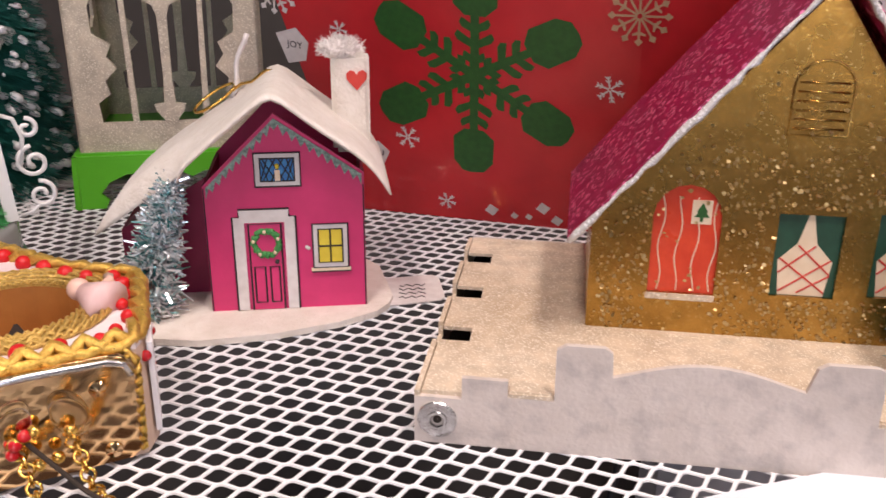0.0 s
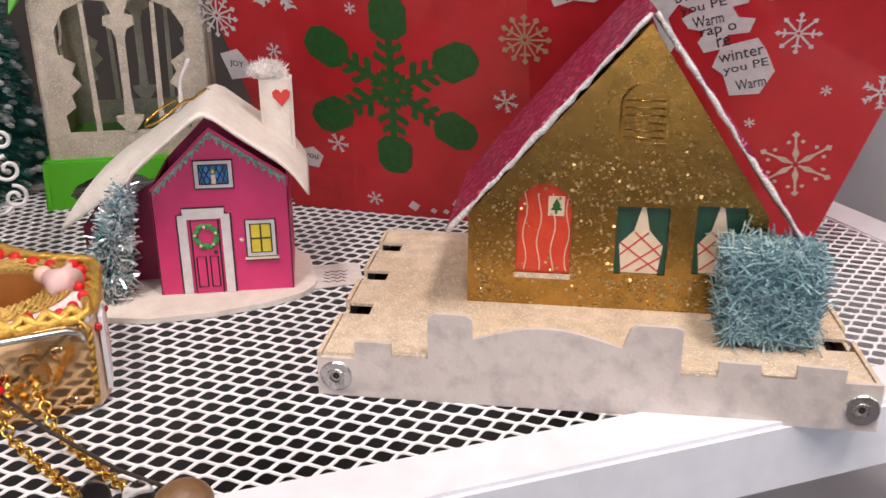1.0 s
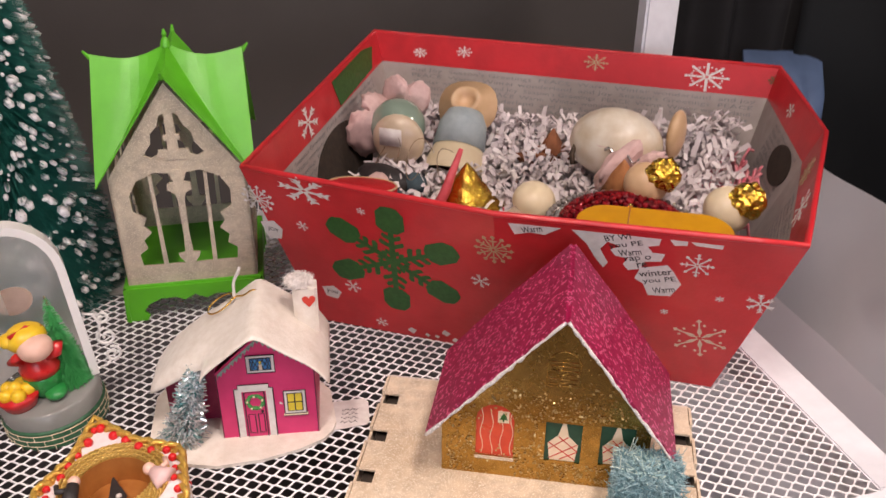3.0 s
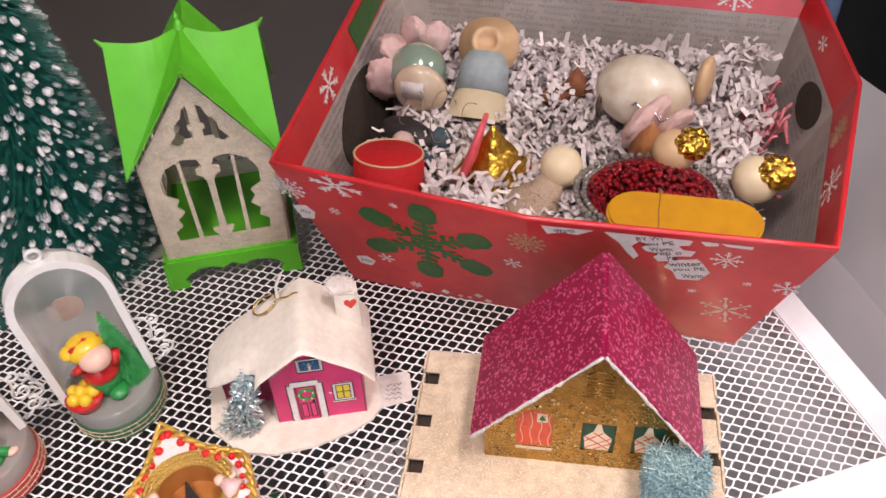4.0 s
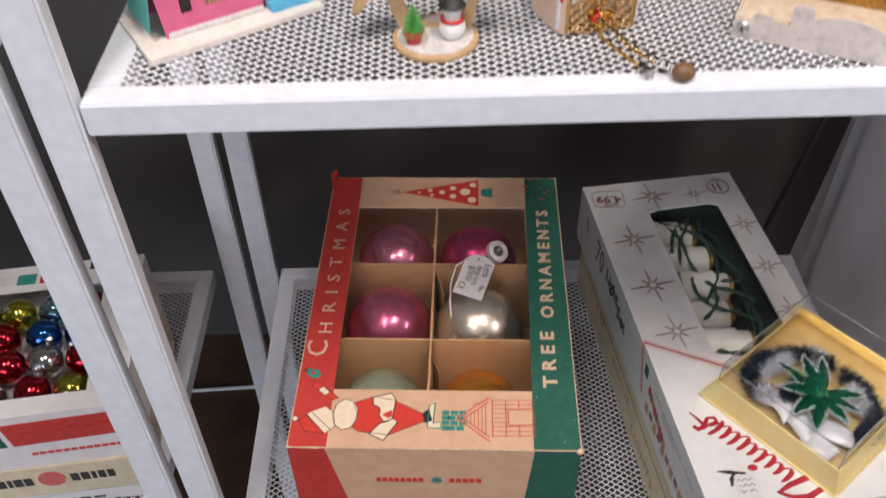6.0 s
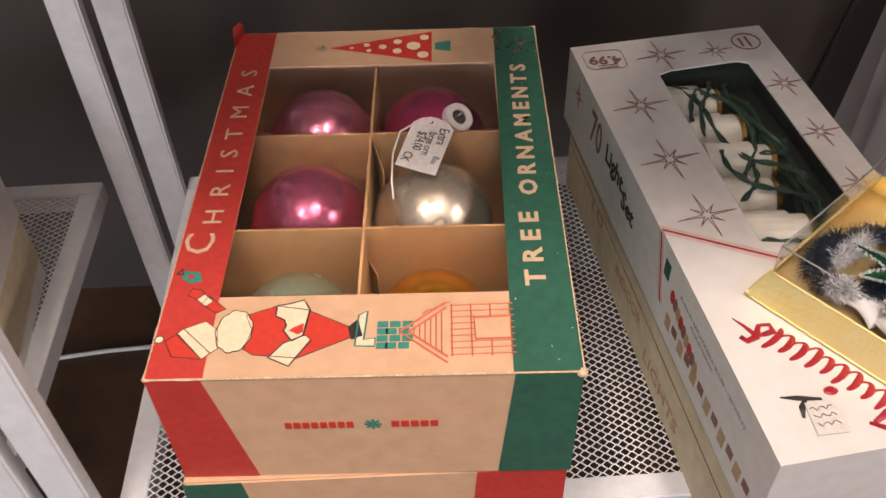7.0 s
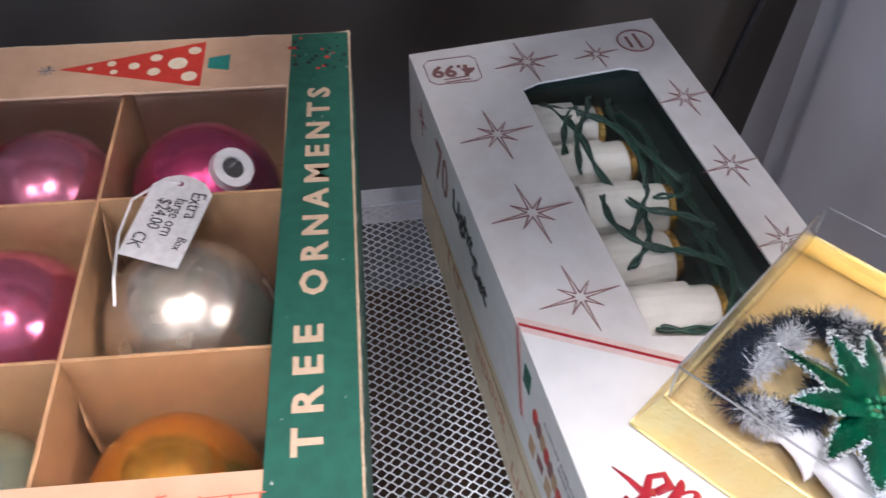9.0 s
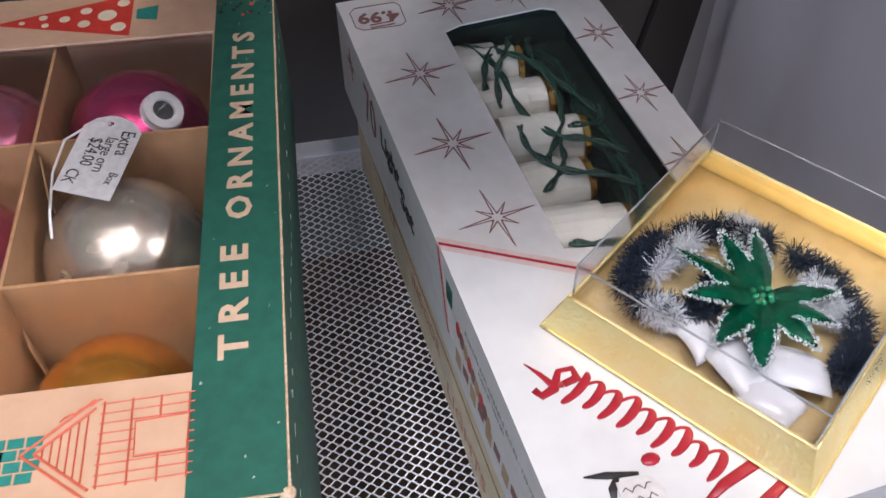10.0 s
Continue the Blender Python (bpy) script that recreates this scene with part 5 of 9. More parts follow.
D2, D1 = (-0.0205, 0.3435, 12, 4), (-0.0805, 0.3195, 24, 8)
display_dome(*D2, BRICK_GREEN, "clear arched dome ornament with white frame and green brick base")
display_dome(*D1, BRICK_RED, "clear arched dome ornament with white frame and red brick base")
fm = [SKIN, TOY_RED, TOY_GREEN, TOY_YELLOW, TOY_WHITE]
girl = [(ball(0.0069, 0.0012, -0.0042, 0.0322), 0), (ball(0.0078, -0.0014, 0.0016, 0.0353, 1.05, 1, 0.95), 3), (ball(0.004, -0.0075, 0.001, 0.0365), 3),
        (lathe([(0.0078, 0.0145), (0.0082, 0.018), (0.0055, 0.0255), (0.003, 0.0285)], 14), 1), (tube([(0.004, -0.003, 0.024), (0.008, -0.005, 0.026), (0.0095, -0.004, 0.0315)], 0.0022, 7), 1),
        (tube([(-0.005, -0.003, 0.025), (-0.0085, -0.004, 0.0275), (-0.006, -0.006, 0.031)], 0.0021, 7), 1),
        (lathe([(0.0045, 0.0), (0.0062, 0.004), (0.0078, 0.012), (0.0074, 0.0155)], 14), 2), (ball(0.0042, 0.003, -0.005, 0.0035, 1.1, 1.4, 0.85), 2), (tube([(-0.0068, -0.002, 0.04), (0, 0.0005, 0.0418), (0.005, 0.002, 0.0385)], 0.0012, 6), 1)]
for b_, _i in girl:
    b_.transform(Matrix.Translation((0, 0, 0)) @ Matrix.Diagonal((1.14, 1.14, 0.88, 1)))
figurine("doll_figurine", girl, fm, D2[0] + 0.001, D2[1] - 0.0045, 1.0195, 10, "small plastic doll in red and green with yellow hair", "figurine").matrix_world = dome_lean(D2[0], D2[1], D2[3]) @ pose(D2[0] + 0.001, D2[1] - 0.0045, 1.0195, 0, 0, 10)
bk = thing("toy_basket", D2[0] - 0.0105, D2[1] - 0.0105, 1.0195, 0, "tiny red basket heaped with yellow balls", "toy basket")
bk.matrix_world = dome_lean(D2[0], D2[1], D2[3]) @ bk.matrix_world
part("basket", lathe([(0.007, 0), (0.0092, 0.0048), (0.0094, 0.0068)], 18), TOY_RED, bk, "red plastic basket", smooth=True)
for k in range(6):
    part("yellow_ball", ball(0.0034, 0.005 * math.cos(k * 1.25) * (k < 5), 0.005 * math.sin(k * 1.25) * (k < 5), 0.0082 + 0.0016 * (k == 5)), TOY_YELLOW, bk, smooth=True)
leafy = brush_tree("toy_tree", D2[0] + 0.0115, D2[1] + 0.001, 1.0195, 0.048, 0.0095, 2200, mat("fresh green plastic", (0.05, 0.42, 0.12), (0.03, 0.3, 0.08), 0.4), 0.0003, 31, "tiny green plastic fir tree inside a dome")
leafy.matrix_world = dome_lean(D2[0], D2[1], D2[3]) @ leafy.matrix_world
elf = [(ball(0.006, 0, -0.002, 0.0225), 0), (lathe([(0.0072, 0.025), (0.0066, 0.03), (0.004, 0.0345), (0.001, 0.037)], 14), 2), (tube([(0.0005, 0, 0.034), (0.007, 0, 0.034), (0.0125, -0.001, 0.0305)], [0.0055, 0.0042, 0.002], 8), 2), (ball(0.0038, 0.0145, -0.0015, 0.0295), 3),
       (lathe([(0.0078, 0.008), (0.008, 0.0125), (0.005, 0.018)], 14), 4), (ball(0.0032, -0.0055, -0.0065, 0.0115), 3), (ball(0.0028, 0.0065, -0.006, 0.0105), 3), (lathe([(0.0062, 0), (0.0075, 0.004), (0.007, 0.009)], 14), 2),
       (tube([(0.002, -0.003, 0.004), (0.006, -0.008, 0.003), (0.0105, -0.012, 0.0012)], 0.0026, 7), 2), (tube([(-0.003, -0.003, 0.004), (0.002, -0.01, 0.003), (0.005, -0.0145, 0.0012)], 0.0026, 7), 2), (ball(0.0022, 0.0115, -0.013, 0.0012, 1.4, 1, 0.7), 0), (ball(0.0035, -0.009, -0.004, 0.018), 1)]
figurine("elf_figurine", elf, fm, D1[0] + 0.001, D1[1] - 0.002, 1.0195, 30, "small plastic elf in green hat with yellow pompom", "figurine").matrix_world = dome_lean(D1[0], D1[1], D1[3]) @ pose(D1[0] + 0.001, D1[1] - 0.002, 1.0195, 0, 0, 30)
leafy = brush_tree("toy_tree", D1[0] - 0.0125, D1[1] + 0.004, 1.0195, 0.036, 0.0075, 700, TOY_GREEN, 0.0003, 32, "tiny green plastic fir tree beside an elf")
leafy.matrix_world = dome_lean(D1[0], D1[1], D1[3]) @ leafy.matrix_world

# ---- cuckoo clock ornament lying on its back ----
clk = thing("clock_ornament", 0.0185, 0.2325, 1.0, 12, "beaded gold cuckoo clock ornament lying on its back with chains", "clock ornament")
CZ = 0.0275
pent = [(-0.021, 0), (0.021, 0), (0.0245, 0.006), (0.0296, 0.0338), (0.0125, 0.0485), (-0.0008, 0.0702), (-0.0142, 0.0485), (-0.0312, 0.0338), (-0.0255, 0.006)]
hole = disc(0, 0.0275, 0.0148, 32)
part("case", prism(pent, 0.001, CZ - 0.0015, [disc(0, 0.0275, 0.0152, 32)]), mat("cream felt case", (0.66, 0.5, 0.4), (0.6, 0.42, 0.3), 0.7, 0, 300, 0.2), clk, "cream case")
part("dial_well", lathe([(0.0151, CZ - 0.0125), (0.0151, CZ), (0.0146, CZ), (0.0146, CZ - 0.0125)], 32, False), mat("amber brown card", (0.5, 0.2, 0.05), (0.4, 0.15, 0.035), 0.4, 0, 120, 0.1), clk, "amber brown wall of the dial", Matrix.Translation((0, 0.0275, 0)))
part("face_plate", prism(pent, CZ - 0.0015, CZ, [hole]), mat("white face satin", (0.82, 0.74, 0.74), (0.76, 0.66, 0.66), 0.4, 0, 300, 0.1), clk, "white satin face")
part("dial", prism(disc(0, 0.0275, 0.0155, 28), CZ - 0.0135, CZ - 0.0125), mat("copper brown plastic", (0.46, 0.19, 0.05), (0.36, 0.13, 0.03), 0.22, 0.15, 100, 0.1, coat=0.3), clk, "copper brown dial")
part("clock_hand", prism([(-0.0042, 0.0268), (0.0012, 0.0245), (0.0035, 0.0275), (0.0006, 0.0405), (-0.0002, 0.0405)], CZ - 0.0092, CZ - 0.0085), INK, clk, "black clock hand")
part("clock_hand", prism([(-0.0132, 0.0272), (-0.0128, 0.0258), (0.002, 0.0248), (0.0028, 0.0292)], CZ - 0.0084, CZ - 0.0077), INK, clk, "black clock hand")
part("hand_hub", ball(0.0013, 0.0004, 0.0272, CZ - 0.0072, 1, 1, 0.6, 2), WHITE_PRINT, clk, "white pin head")
BRAID = mat("gold braid", (0.85, 0.56, 0.13), (0.6, 0.34, 0.06), 0.3, 0.65, 1500, 0.4, 2500)


def braid(points, r, closed=False):
    """A plaited gold cord: two strands wound round a line."""
    bm = bmesh.new()
    pts = [Vector(p) for p in points] + ([Vector(points[0])] if closed else [])
    dense = []
    for a, b in zip(pts, pts[1:]):
        n = max(2, int((b - a).length / (r * 0.9)))
        dense += [a.lerp(b, k / n) for k in range(n)]
    for ph in (0, math.pi):
        line = [p + Vector((0, 0, 0.6 * r * math.sin(i * 1.15 + ph))) + Vector((0.5 * r * math.cos(i * 1.15 + ph), 0.5 * r * math.sin(i * 1.15 + ph), 0)) for i, p in enumerate(dense)]
        join(bm, tube(line, r * 0.6, 5))
    return bm


inset = [(x * 0.95, 0.0275 + (y - 0.0275) * 0.96, CZ + 0.0008) for x, y in pent]
part("edge_braid", braid(inset, 0.0023, True), BRAID, clk, "gold braid along the edge", smooth=True)
LACE = mat("pale gold lace", (0.78, 0.53, 0.16), (0.5, 0.31, 0.07), 0.32, 0.6, 1200, 0.5, 2500)
part("lace_ring", prism(disc(0, 0.0275, 0.0215, 36), CZ, CZ + 0.0007, [disc(0, 0.0275, 0.0146, 32)]), LACE, clk, "pale gold lace ring")
for rr, th in ((0.0153, 0.0007), (0.0172, 0.0009), (0.0194, 0.001), (0.0211, 0.0009)):
    part("ring_braid", braid([(rr * math.cos(q), 0.0275 + rr * math.sin(q), CZ + 0.001) for q in [2 * math.pi * k / 36 for k in range(36)]], th, True), LACE, clk, "plaited gold cord", smooth=True)
rnd = random.Random(8)
BEAD_RED = mat("red glass bead", (0.55, 0.01, 0.015), (0.45, 0.008, 0.01), 0.12, 0, 300, coat=0.6)
BEAD_MATT = mat("scarlet bead", (0.66, 0.012, 0.014), (0.58, 0.01, 0.012), 0.4, 0, 300, 0.3, 900)
PEARL = mat("pearl bead", (0.82, 0.74, 0.72), (0.75, 0.66, 0.64), 0.2, 0, 300, coat=0.5)
loop = [Vector((x * 0.84, 0.0275 + (y - 0.0275) * 0.88, CZ + 0.001)) for x, y in pent]
for a, b in zip(loop, loop[1:] + loop[:1]):
    n = max(1, int((b - a).length / 0.0062))
    for k in range(n):
        c = a.lerp(b, (k + 0.5) / n)
        part("bead", ball(rnd.uniform(0.0014, 0.0021), c.x + rnd.uniform(-0.0009, 0.0009), c.y + rnd.uniform(-0.0009, 0.0009), c.z, n=2), BEAD_MATT, clk)
for side in (-1, 1):
    for k in range(5):
        y = 0.003 + 0.0048 * k
        x = side * (0.0232 + 0.0011 * k)
        part("bead", ball(0.0013, x, y, CZ - 0.005 - 0.0035 * (k % 3), n=2), PEARL if k % 2 else BEAD_RED, clk)
for side in (-1, 1):
    part("side_satin", prism([(0.0, 0.004), (0.012, 0.003), (0.013, CZ - 0.004), (0.006, CZ - 0.001), (0.0, CZ - 0.002)], 0, 0.0012), mat("white satin trim", (0.8, 0.77, 0.78), (0.72, 0.69, 0.7), 0.4), clk, "white satin side trim", Matrix.Translation((side * 0.0246 if side < 0 else 0.0236, 0.003, 0)) @ pose(0, 0, 0, 0, 0, -10 if side > 0 else 10) @ pose(0, 0, 0, 90, 0, 90))
# gold mirror panel that closes the lower end
pan = [(-0.0195, 0.002), (-0.0175, 0.0005), (0.0175, 0.0005), (0.0195, 0.002), (0.0202, 0.0225), (0.0175, 0.0255), (-0.0175, 0.0255), (-0.0202, 0.0225)]
panel = part("mirror_panel", prism(pan, 0, 0.0008), GOLD_MIRROR, clk, "gold mirror foil panel", front_at(0, -0.0003, 0.001))
part("panel_braid", braid([(x * 1.03, -0.0012, 0.001 + y * 1.02) for x, y in pan[3:6]], 0.0009), BRAID, panel, smooth=True)
part("panel_braid", braid([(x * 1.03, -0.0012, 0.001 + y * 1.02) for x, y in pan[6:] + pan[:1]], 0.0009), BRAID, panel, smooth=True)
part("panel_trim", tube([(-0.0192, -0.0016, 0.0215), (-0.018, -0.0018, 0.0242), (-0.015, -0.0019, 0.0253), (0, -0.0019, 0.0258), (0.015, -0.0019, 0.0253), (0.018, -0.0018, 0.0242), (0.0192, -0.0016, 0.0215)], 0.0009, 8), SILVER, panel, "silver strip", smooth=True)
for x, z in ((-0.014, 0.0045), (0.014, 0.0045), (0.0125, 0.0195), (-0.0125, 0.0195)):
    part("pin", lathe([(0.0019, 0), (0.0017, 0.0005), (0.0007, 0.0007), (0.0005, 0.0011)], 12), GOLD_MIRROR, panel, "", front_at(x, -0.0011, z), smooth=True)


for x, tilt in ((-0.0045, 35), (0.0065, -30)):
    part("glass_petal", ball(0.0034, 0, 0, 0, 1.0, 0.35, 1.5, 3), HAZY, panel, "clear glass petal", Matrix.Translation((x, -0.0028, 0.0155)) @ pose(0, 0, 0, 0, tilt, 0), smooth=True)


def chain(points, r, n):
    """Links of wire along a line."""
    bm = bmesh.new()
    pts = [Vector(p) for p in points]
    seg = [(b - a).length for a, b in zip(pts, pts[1:])]
    total = sum(seg)
    for k in range(n):
        s = total * (k + 0.5) / n
        i = 0
        while s > seg[i] and i < len(seg) - 1:
            s -= seg[i]
            i += 1
        a, b = pts[i], pts[i + 1]
        d = (b - a).normalized()
        c = a + d * s
        side = d.cross(Vector((0, 0.1, 1))).normalized()
        if k % 2:
            side = d.cross(side)
        L = total / n * 0.72
        ring = [c + d * L * math.cos(q) + side * r * 2.0 * math.sin(q) for q in [2 * math.pi * j / 10 for j in range(10)]]
        join(bm, tube(ring, r * 0.55, 5, True))
    return bm


pk = (0.028, -0.06)
for x0, x1 in ((-0.004, 0.004), (0.006, 0.013)):
    pts = [(x0, -0.002, 0.010), (x0 + 0.001, -0.006, 0.0085), (x0 + 0.002, -0.011, 0.004), (x1 - 0.001, -0.022, 0.0018), (x1 + 0.006, -0.042, 0.0016)]
    part("chain", chain(pts, 0.0007, 22), GOLD, clk, "fine gold chain", smooth=True)
for k in range(9):
    a = rnd.uniform(0, 6.28)
    part("bead", ball(0.0014, 0.001 + 0.006 * math.cos(a), -0.003 - 0.002 * rnd.random(), 0.011 + 0.0035 * math.sin(a), n=2), BEAD_RED if k % 3 == 0 else GOLD, clk)
part("cord", tube([(-0.002, -0.0035, 0.012), (0.006, -0.018, 0.008), (0.018, -0.04, 0.006), (pk[0], pk[1] + 0.005, 0.006)], 0.0005, 6), DARK_HOLE, clk, "thin dark cord", smooth=True)
for x, y in ((0.012, -0.045), (0.0205, -0.05), (0.010, -0.052)):
    part("glass_drop", ball(0.0036, x, y, 0.0036, 1, 1.5, 0.95, 3), HAZY, clk, "clear glass drop", smooth=True)
part("weight", ball(0.0058, pk[0], pk[1], 0.006, 1.15, 1.0, 0.95, 3), mat("brown wood weight", (0.2, 0.11, 0.05), (0.14, 0.07, 0.03), 0.45, 0, 300, 0.3), clk, "turned brown wooden weight")
cm = [mat("pale pink figure", (0.72, 0.5, 0.47), (0.66, 0.42, 0.4), 0.5), INK, SKIN]
figurine("tiny_figurine", [(lathe([(0.0055, 0), (0.004, 0.004), (0.0022, 0.008)], 12), 0), (ball(0.0026, 0, 0, 0.0095), 2), (tube([(0.001, 0, 0.006), (0.005, -0.002, 0.005), (0.007, -0.001, 0.008)], 0.0013, 6), 2)], cm, 0.0335, 0.253, 1.0 + CZ + 0.0022, 20, "tiny pale figure glued beside a clock dial", "figurine").matrix_world @= pose(0, 0, 0, -80, 0, 25) @ Matrix.Scale(1.0, 4)
figurine("tiny_figurine", [(lathe([(0.003, 0), (0.0028, 0.004), (0.0022, 0.009)], 12), 1), (ball(0.0022, 0, 0, 0.0105), 2), (tube([(-0.001, 0, 0.007), (-0.005, -0.001, 0.006), (-0.006, 0, 0.009)], 0.0011, 6), 1)], cm, -0.0035, 0.2475, 1.0 + CZ + 0.0025, -10, "tiny black figure glued beside a clock dial", "figurine").matrix_world @= pose(0, 0, 0, -78, 0, 0) @ Matrix.Scale(1.1, 4)

# ---- wooden snowman birdhouse ----
WOOD = mat("bare pine wood", (0.55, 0.37, 0.2), (0.46, 0.29, 0.14), 0.6, 0, 160, 0.15, 500)
sh = thing("snowman_birdhouse", -0.078, 0.226, 1.0, -2, "small wooden birdhouse ornament with snowy roof and round base", "birdhouse ornament")
part("base_disc", lathe([(0.0248, 0), (0.0255, 0.0008), (0.0255, 0.0032), (0.0248, 0.004)], 36), WOOD, sh, "round pine base", smooth=False)
part("base_snow", lathe([(0.0225, 0.004), (0.0225, 0.0045), (0.018, 0.0052)], 30), WHITE_GLITTER, sh, "white snow on the base")
pw = [(-0.021, 0.003), (0.021, 0.003), (0.0285, 0.0455), (-0.005, 0.071), (-0.0325, 0.0345)]
part("back_board", prism(pw, 0, 0.003, [disc(0, 0.0265, 0.0195, 28)]), WOOD, sh, "pine board with a round opening", front_at(0, 0.0095, 0))
apex = Vector((-0.005, 0, 0.0775))
for ex, ez, m_, snow in ((-0.0475, 0.0225, WOOD, False), (0.0465, 0.043, WOOD, True)):
    d = Vector((ex, 0, ez)) - apex
    ang = math.degrees(math.atan2(-d.z, d.x))
    M = Matrix.Translation(apex) @ pose(0, 0, 0, 0, ang, 0)
    rb = part("roof_board", box(0, d.length, -0.008, 0.0115, -0.0042 if ex > 0 else -0.0, 0.0 if ex > 0 else 0.0042, 0.0004), m_, sh, "pine roof board", M)
    if snow:
        part("roof_snow", box(0.001, d.length + 0.001, -0.0088, 0.0122, 0.0001, 0.0016, 0.0006), mat("white ribbed fabric", (0.84, 0.83, 0.82), (0.7, 0.69, 0.68), 0.8, 0, 900, 0.5, 1600), rb, "white ribbed fabric snow", M)
rnd = random.Random(4)
for k in range(34):
    a = rnd.uniform(0.5, 2.4)
    part("berry", ball(0.0012, 0.0195 * math.cos(a) * rnd.uniform(0.92, 1.05), 0.0048 - rnd.random() * 0.001, 0.0275 + 0.0195 * math.sin(a) * rnd.uniform(0.9, 1.05), n=1), BEAD_RED, sh)
figurine("snowman_figurine", [(ball(0.0078, 0, 0, 0.0068), 0), (ball(0.0055, 0, 0, 0.0168), 0), (lathe([(0.0078, 0.0205), (0.0078, 0.0215), (0.0048, 0.0216), (0.0052, 0.0275), (0.0005, 0.0278)], 18), 1), (tube([(0.0062 * math.cos(a), 0.0062 * math.sin(a), 0.0122) for a in [2 * math.pi * k / 12 for k in range(12)]], 0.0012, 6, True), 2)],
         [TOY_WHITE, INK, TOY_RED], -0.068, 0.2225, 1.0045, 0, "small white snowman in a black top hat", "figurine")
figurine("toy_pot", [(lathe([(0.0042, 0), (0.0058, 0.0068), (0.0062, 0.007), (0.0062, 0.0082), (0.004, 0.0082)], 18), 0)], [TOY_RED], -0.0905, 0.217, 1.0045, 0, "tiny red flower pot on a snowy base", "toy pot")
brush_tree("toy_tree", -0.0905, 0.217, 1.0118, 0.0185, 0.0072, 420, mat("fresh green bristle", (0.06, 0.28, 0.05), (0.1, 0.4, 0.08), 0.5), 0.00028, 33, "tiny bright green tree standing in a red pot")
tag = thing("price_tag", -0.128, 0.289, 1.0, 28, "white paper price tag with faint writing on a string", "price tag")
part("card", prism([(-0.0135, -0.0095), (0.009, -0.0105), (0.0135, -0.0055), (0.0135, 0.0045), (0.009, 0.0098), (-0.0135, 0.0095)], 0.0012, 0.0016), WHITE_PRINT, tag)
for k in range(3):
    part("scribble", tube([(-0.0095 + 0.0024 * j, 0.005 - 0.005 * k + 0.0014 * math.sin(j * 2.3 + k), 0.0017) for j in range(8)], 0.0003, 4), GREY_INK, tag)
TGI = (Matrix.Translation((-0.128, 0.289, 1.0)) @ pose(0, 0, 0, 0, 0, 28)).inverted()
loop_ = [(-0.118, 0.293, 1.0025), (-0.111, 0.29, 1.008), (-0.1, 0.284, 1.024), (-0.0955, 0.281, 1.044), (-0.0965, 0.283, 1.06), (-0.1, 0.285, 1.066), (-0.108, 0.285, 1.066)]
part("string", tube([TGI @ Vector(p) for p in loop_], 0.0011, 6), WHITE_PRINT, tag, "white string", smooth=True)
for ex_, ez_ in ((-0.121, 1.062), (-0.122, 1.066), (-0.116, 1.056), (-0.12, 1.069)):
    part("string_end", tube([TGI @ Vector(p) for p in ((-0.103, 0.285, 1.066), (-0.112, 0.284, (1.066 + ez_) / 2), (ex_, 0.284, ez_))], [0.0007, 0.0006, 0.0004], 5), WHITE_PRINT, tag, "frayed string end", smooth=True)

# ---- pink barn with its own base ----
barn = thing("pink_barn", -0.2405, 0.2015, 1.0, 33, "pink cardboard barn ornament with cream and teal roof on card base", "cardboard house")
part("base", prism([(0, 0), (0.112, 0.002), (0.111, 0.036), (0.078, 0.06), (0.0, 0.058)], 0.0004, 0.004), SNOW_FELT, barn, "cream card base")
BARN_PINK = mat("soft pink card", (0.68, 0.14, 0.26), (0.6, 0.11, 0.22), 0.5, 0, 100, 0.1, 500)
TEAL_CARD = mat("teal card", (0.1, 0.42, 0.38), (0.07, 0.34, 0.31), 0.5, 0, 100, 0.1, 500)
bw = [(0.0, 0), (0.062, 0), (0.065, 0.032), (0.046, 0.0515), (0.030, 0.057), (0.014, 0.0515), (-0.003, 0.032)]
bwin = [arch(0.0115, 0.0125, 0.0185, 0.0275), arch(0.0265, 0.0135, 0.0385, 0.0335), arch(0.047, 0.0145, 0.0535, 0.0285)]
BF = front_at(0.0165, 0.0185, 0.004)
part("front_wall", prism(bw, 0, 0.001, bwin), BARN_PINK, barn, "pink gable wall with three arched windows", BF)
for k, w in enumerate(bwin):
    xs = [p[0] for p in w]
    part("window", prism(arch(min(xs) - 0.0008, 0.0115, max(xs) + 0.0008, 0.0345 if k == 1 else 0.03), -0.0014, -0.001), TAN_PRINT if k == 1 else DARK_HOLE, barn, "dark arched window", BF)
    if k == 1:
        for j in range(4):
            part("window_bar", tube([(0.0285 + j * 0.0027, 0.0135, -0.0004), (0.0285 + j * 0.0027, 0.0325, -0.0004)], 0.0004, 5), CARD_EDGE, barn, "", BF)
part("back_wall", prism(bw, 0, 0.001), BARN_PINK, barn, "", front_at(0.0165, 0.0525, 0.004))
sec = [(0.0665, 0.030), (0.047, 0.0523), (0.030, 0.0582), (0.013, 0.0523), (-0.0048, 0.032), (-0.0095, 0.006)]
mats_ = [SNOW_FELT, SNOW_FELT, SNOW_FELT, SNOW_FELT, TEAL_CARD]
for (x0, z0), (x1, z1), m_ in zip(sec, sec[1:], mats_):
    rows = [[(0.0165 + x0, y, 0.004 + z0), (0.0165 + x1, y, 0.004 + z1)] for y in (0.0165, 0.035, 0.0555)]
    part("roof_panel", felt_sheet(rows, 0.0013), m_, barn, "teal roof skirt" if m_ is TEAL_CARD else "aged cream roof panel")
rows = [[(0.0165 + x, y, 0.004 + z) for x, z in ((0.0665, 0.030), (0.0735, 0.018))] for y in (0.0165, 0.0555)]
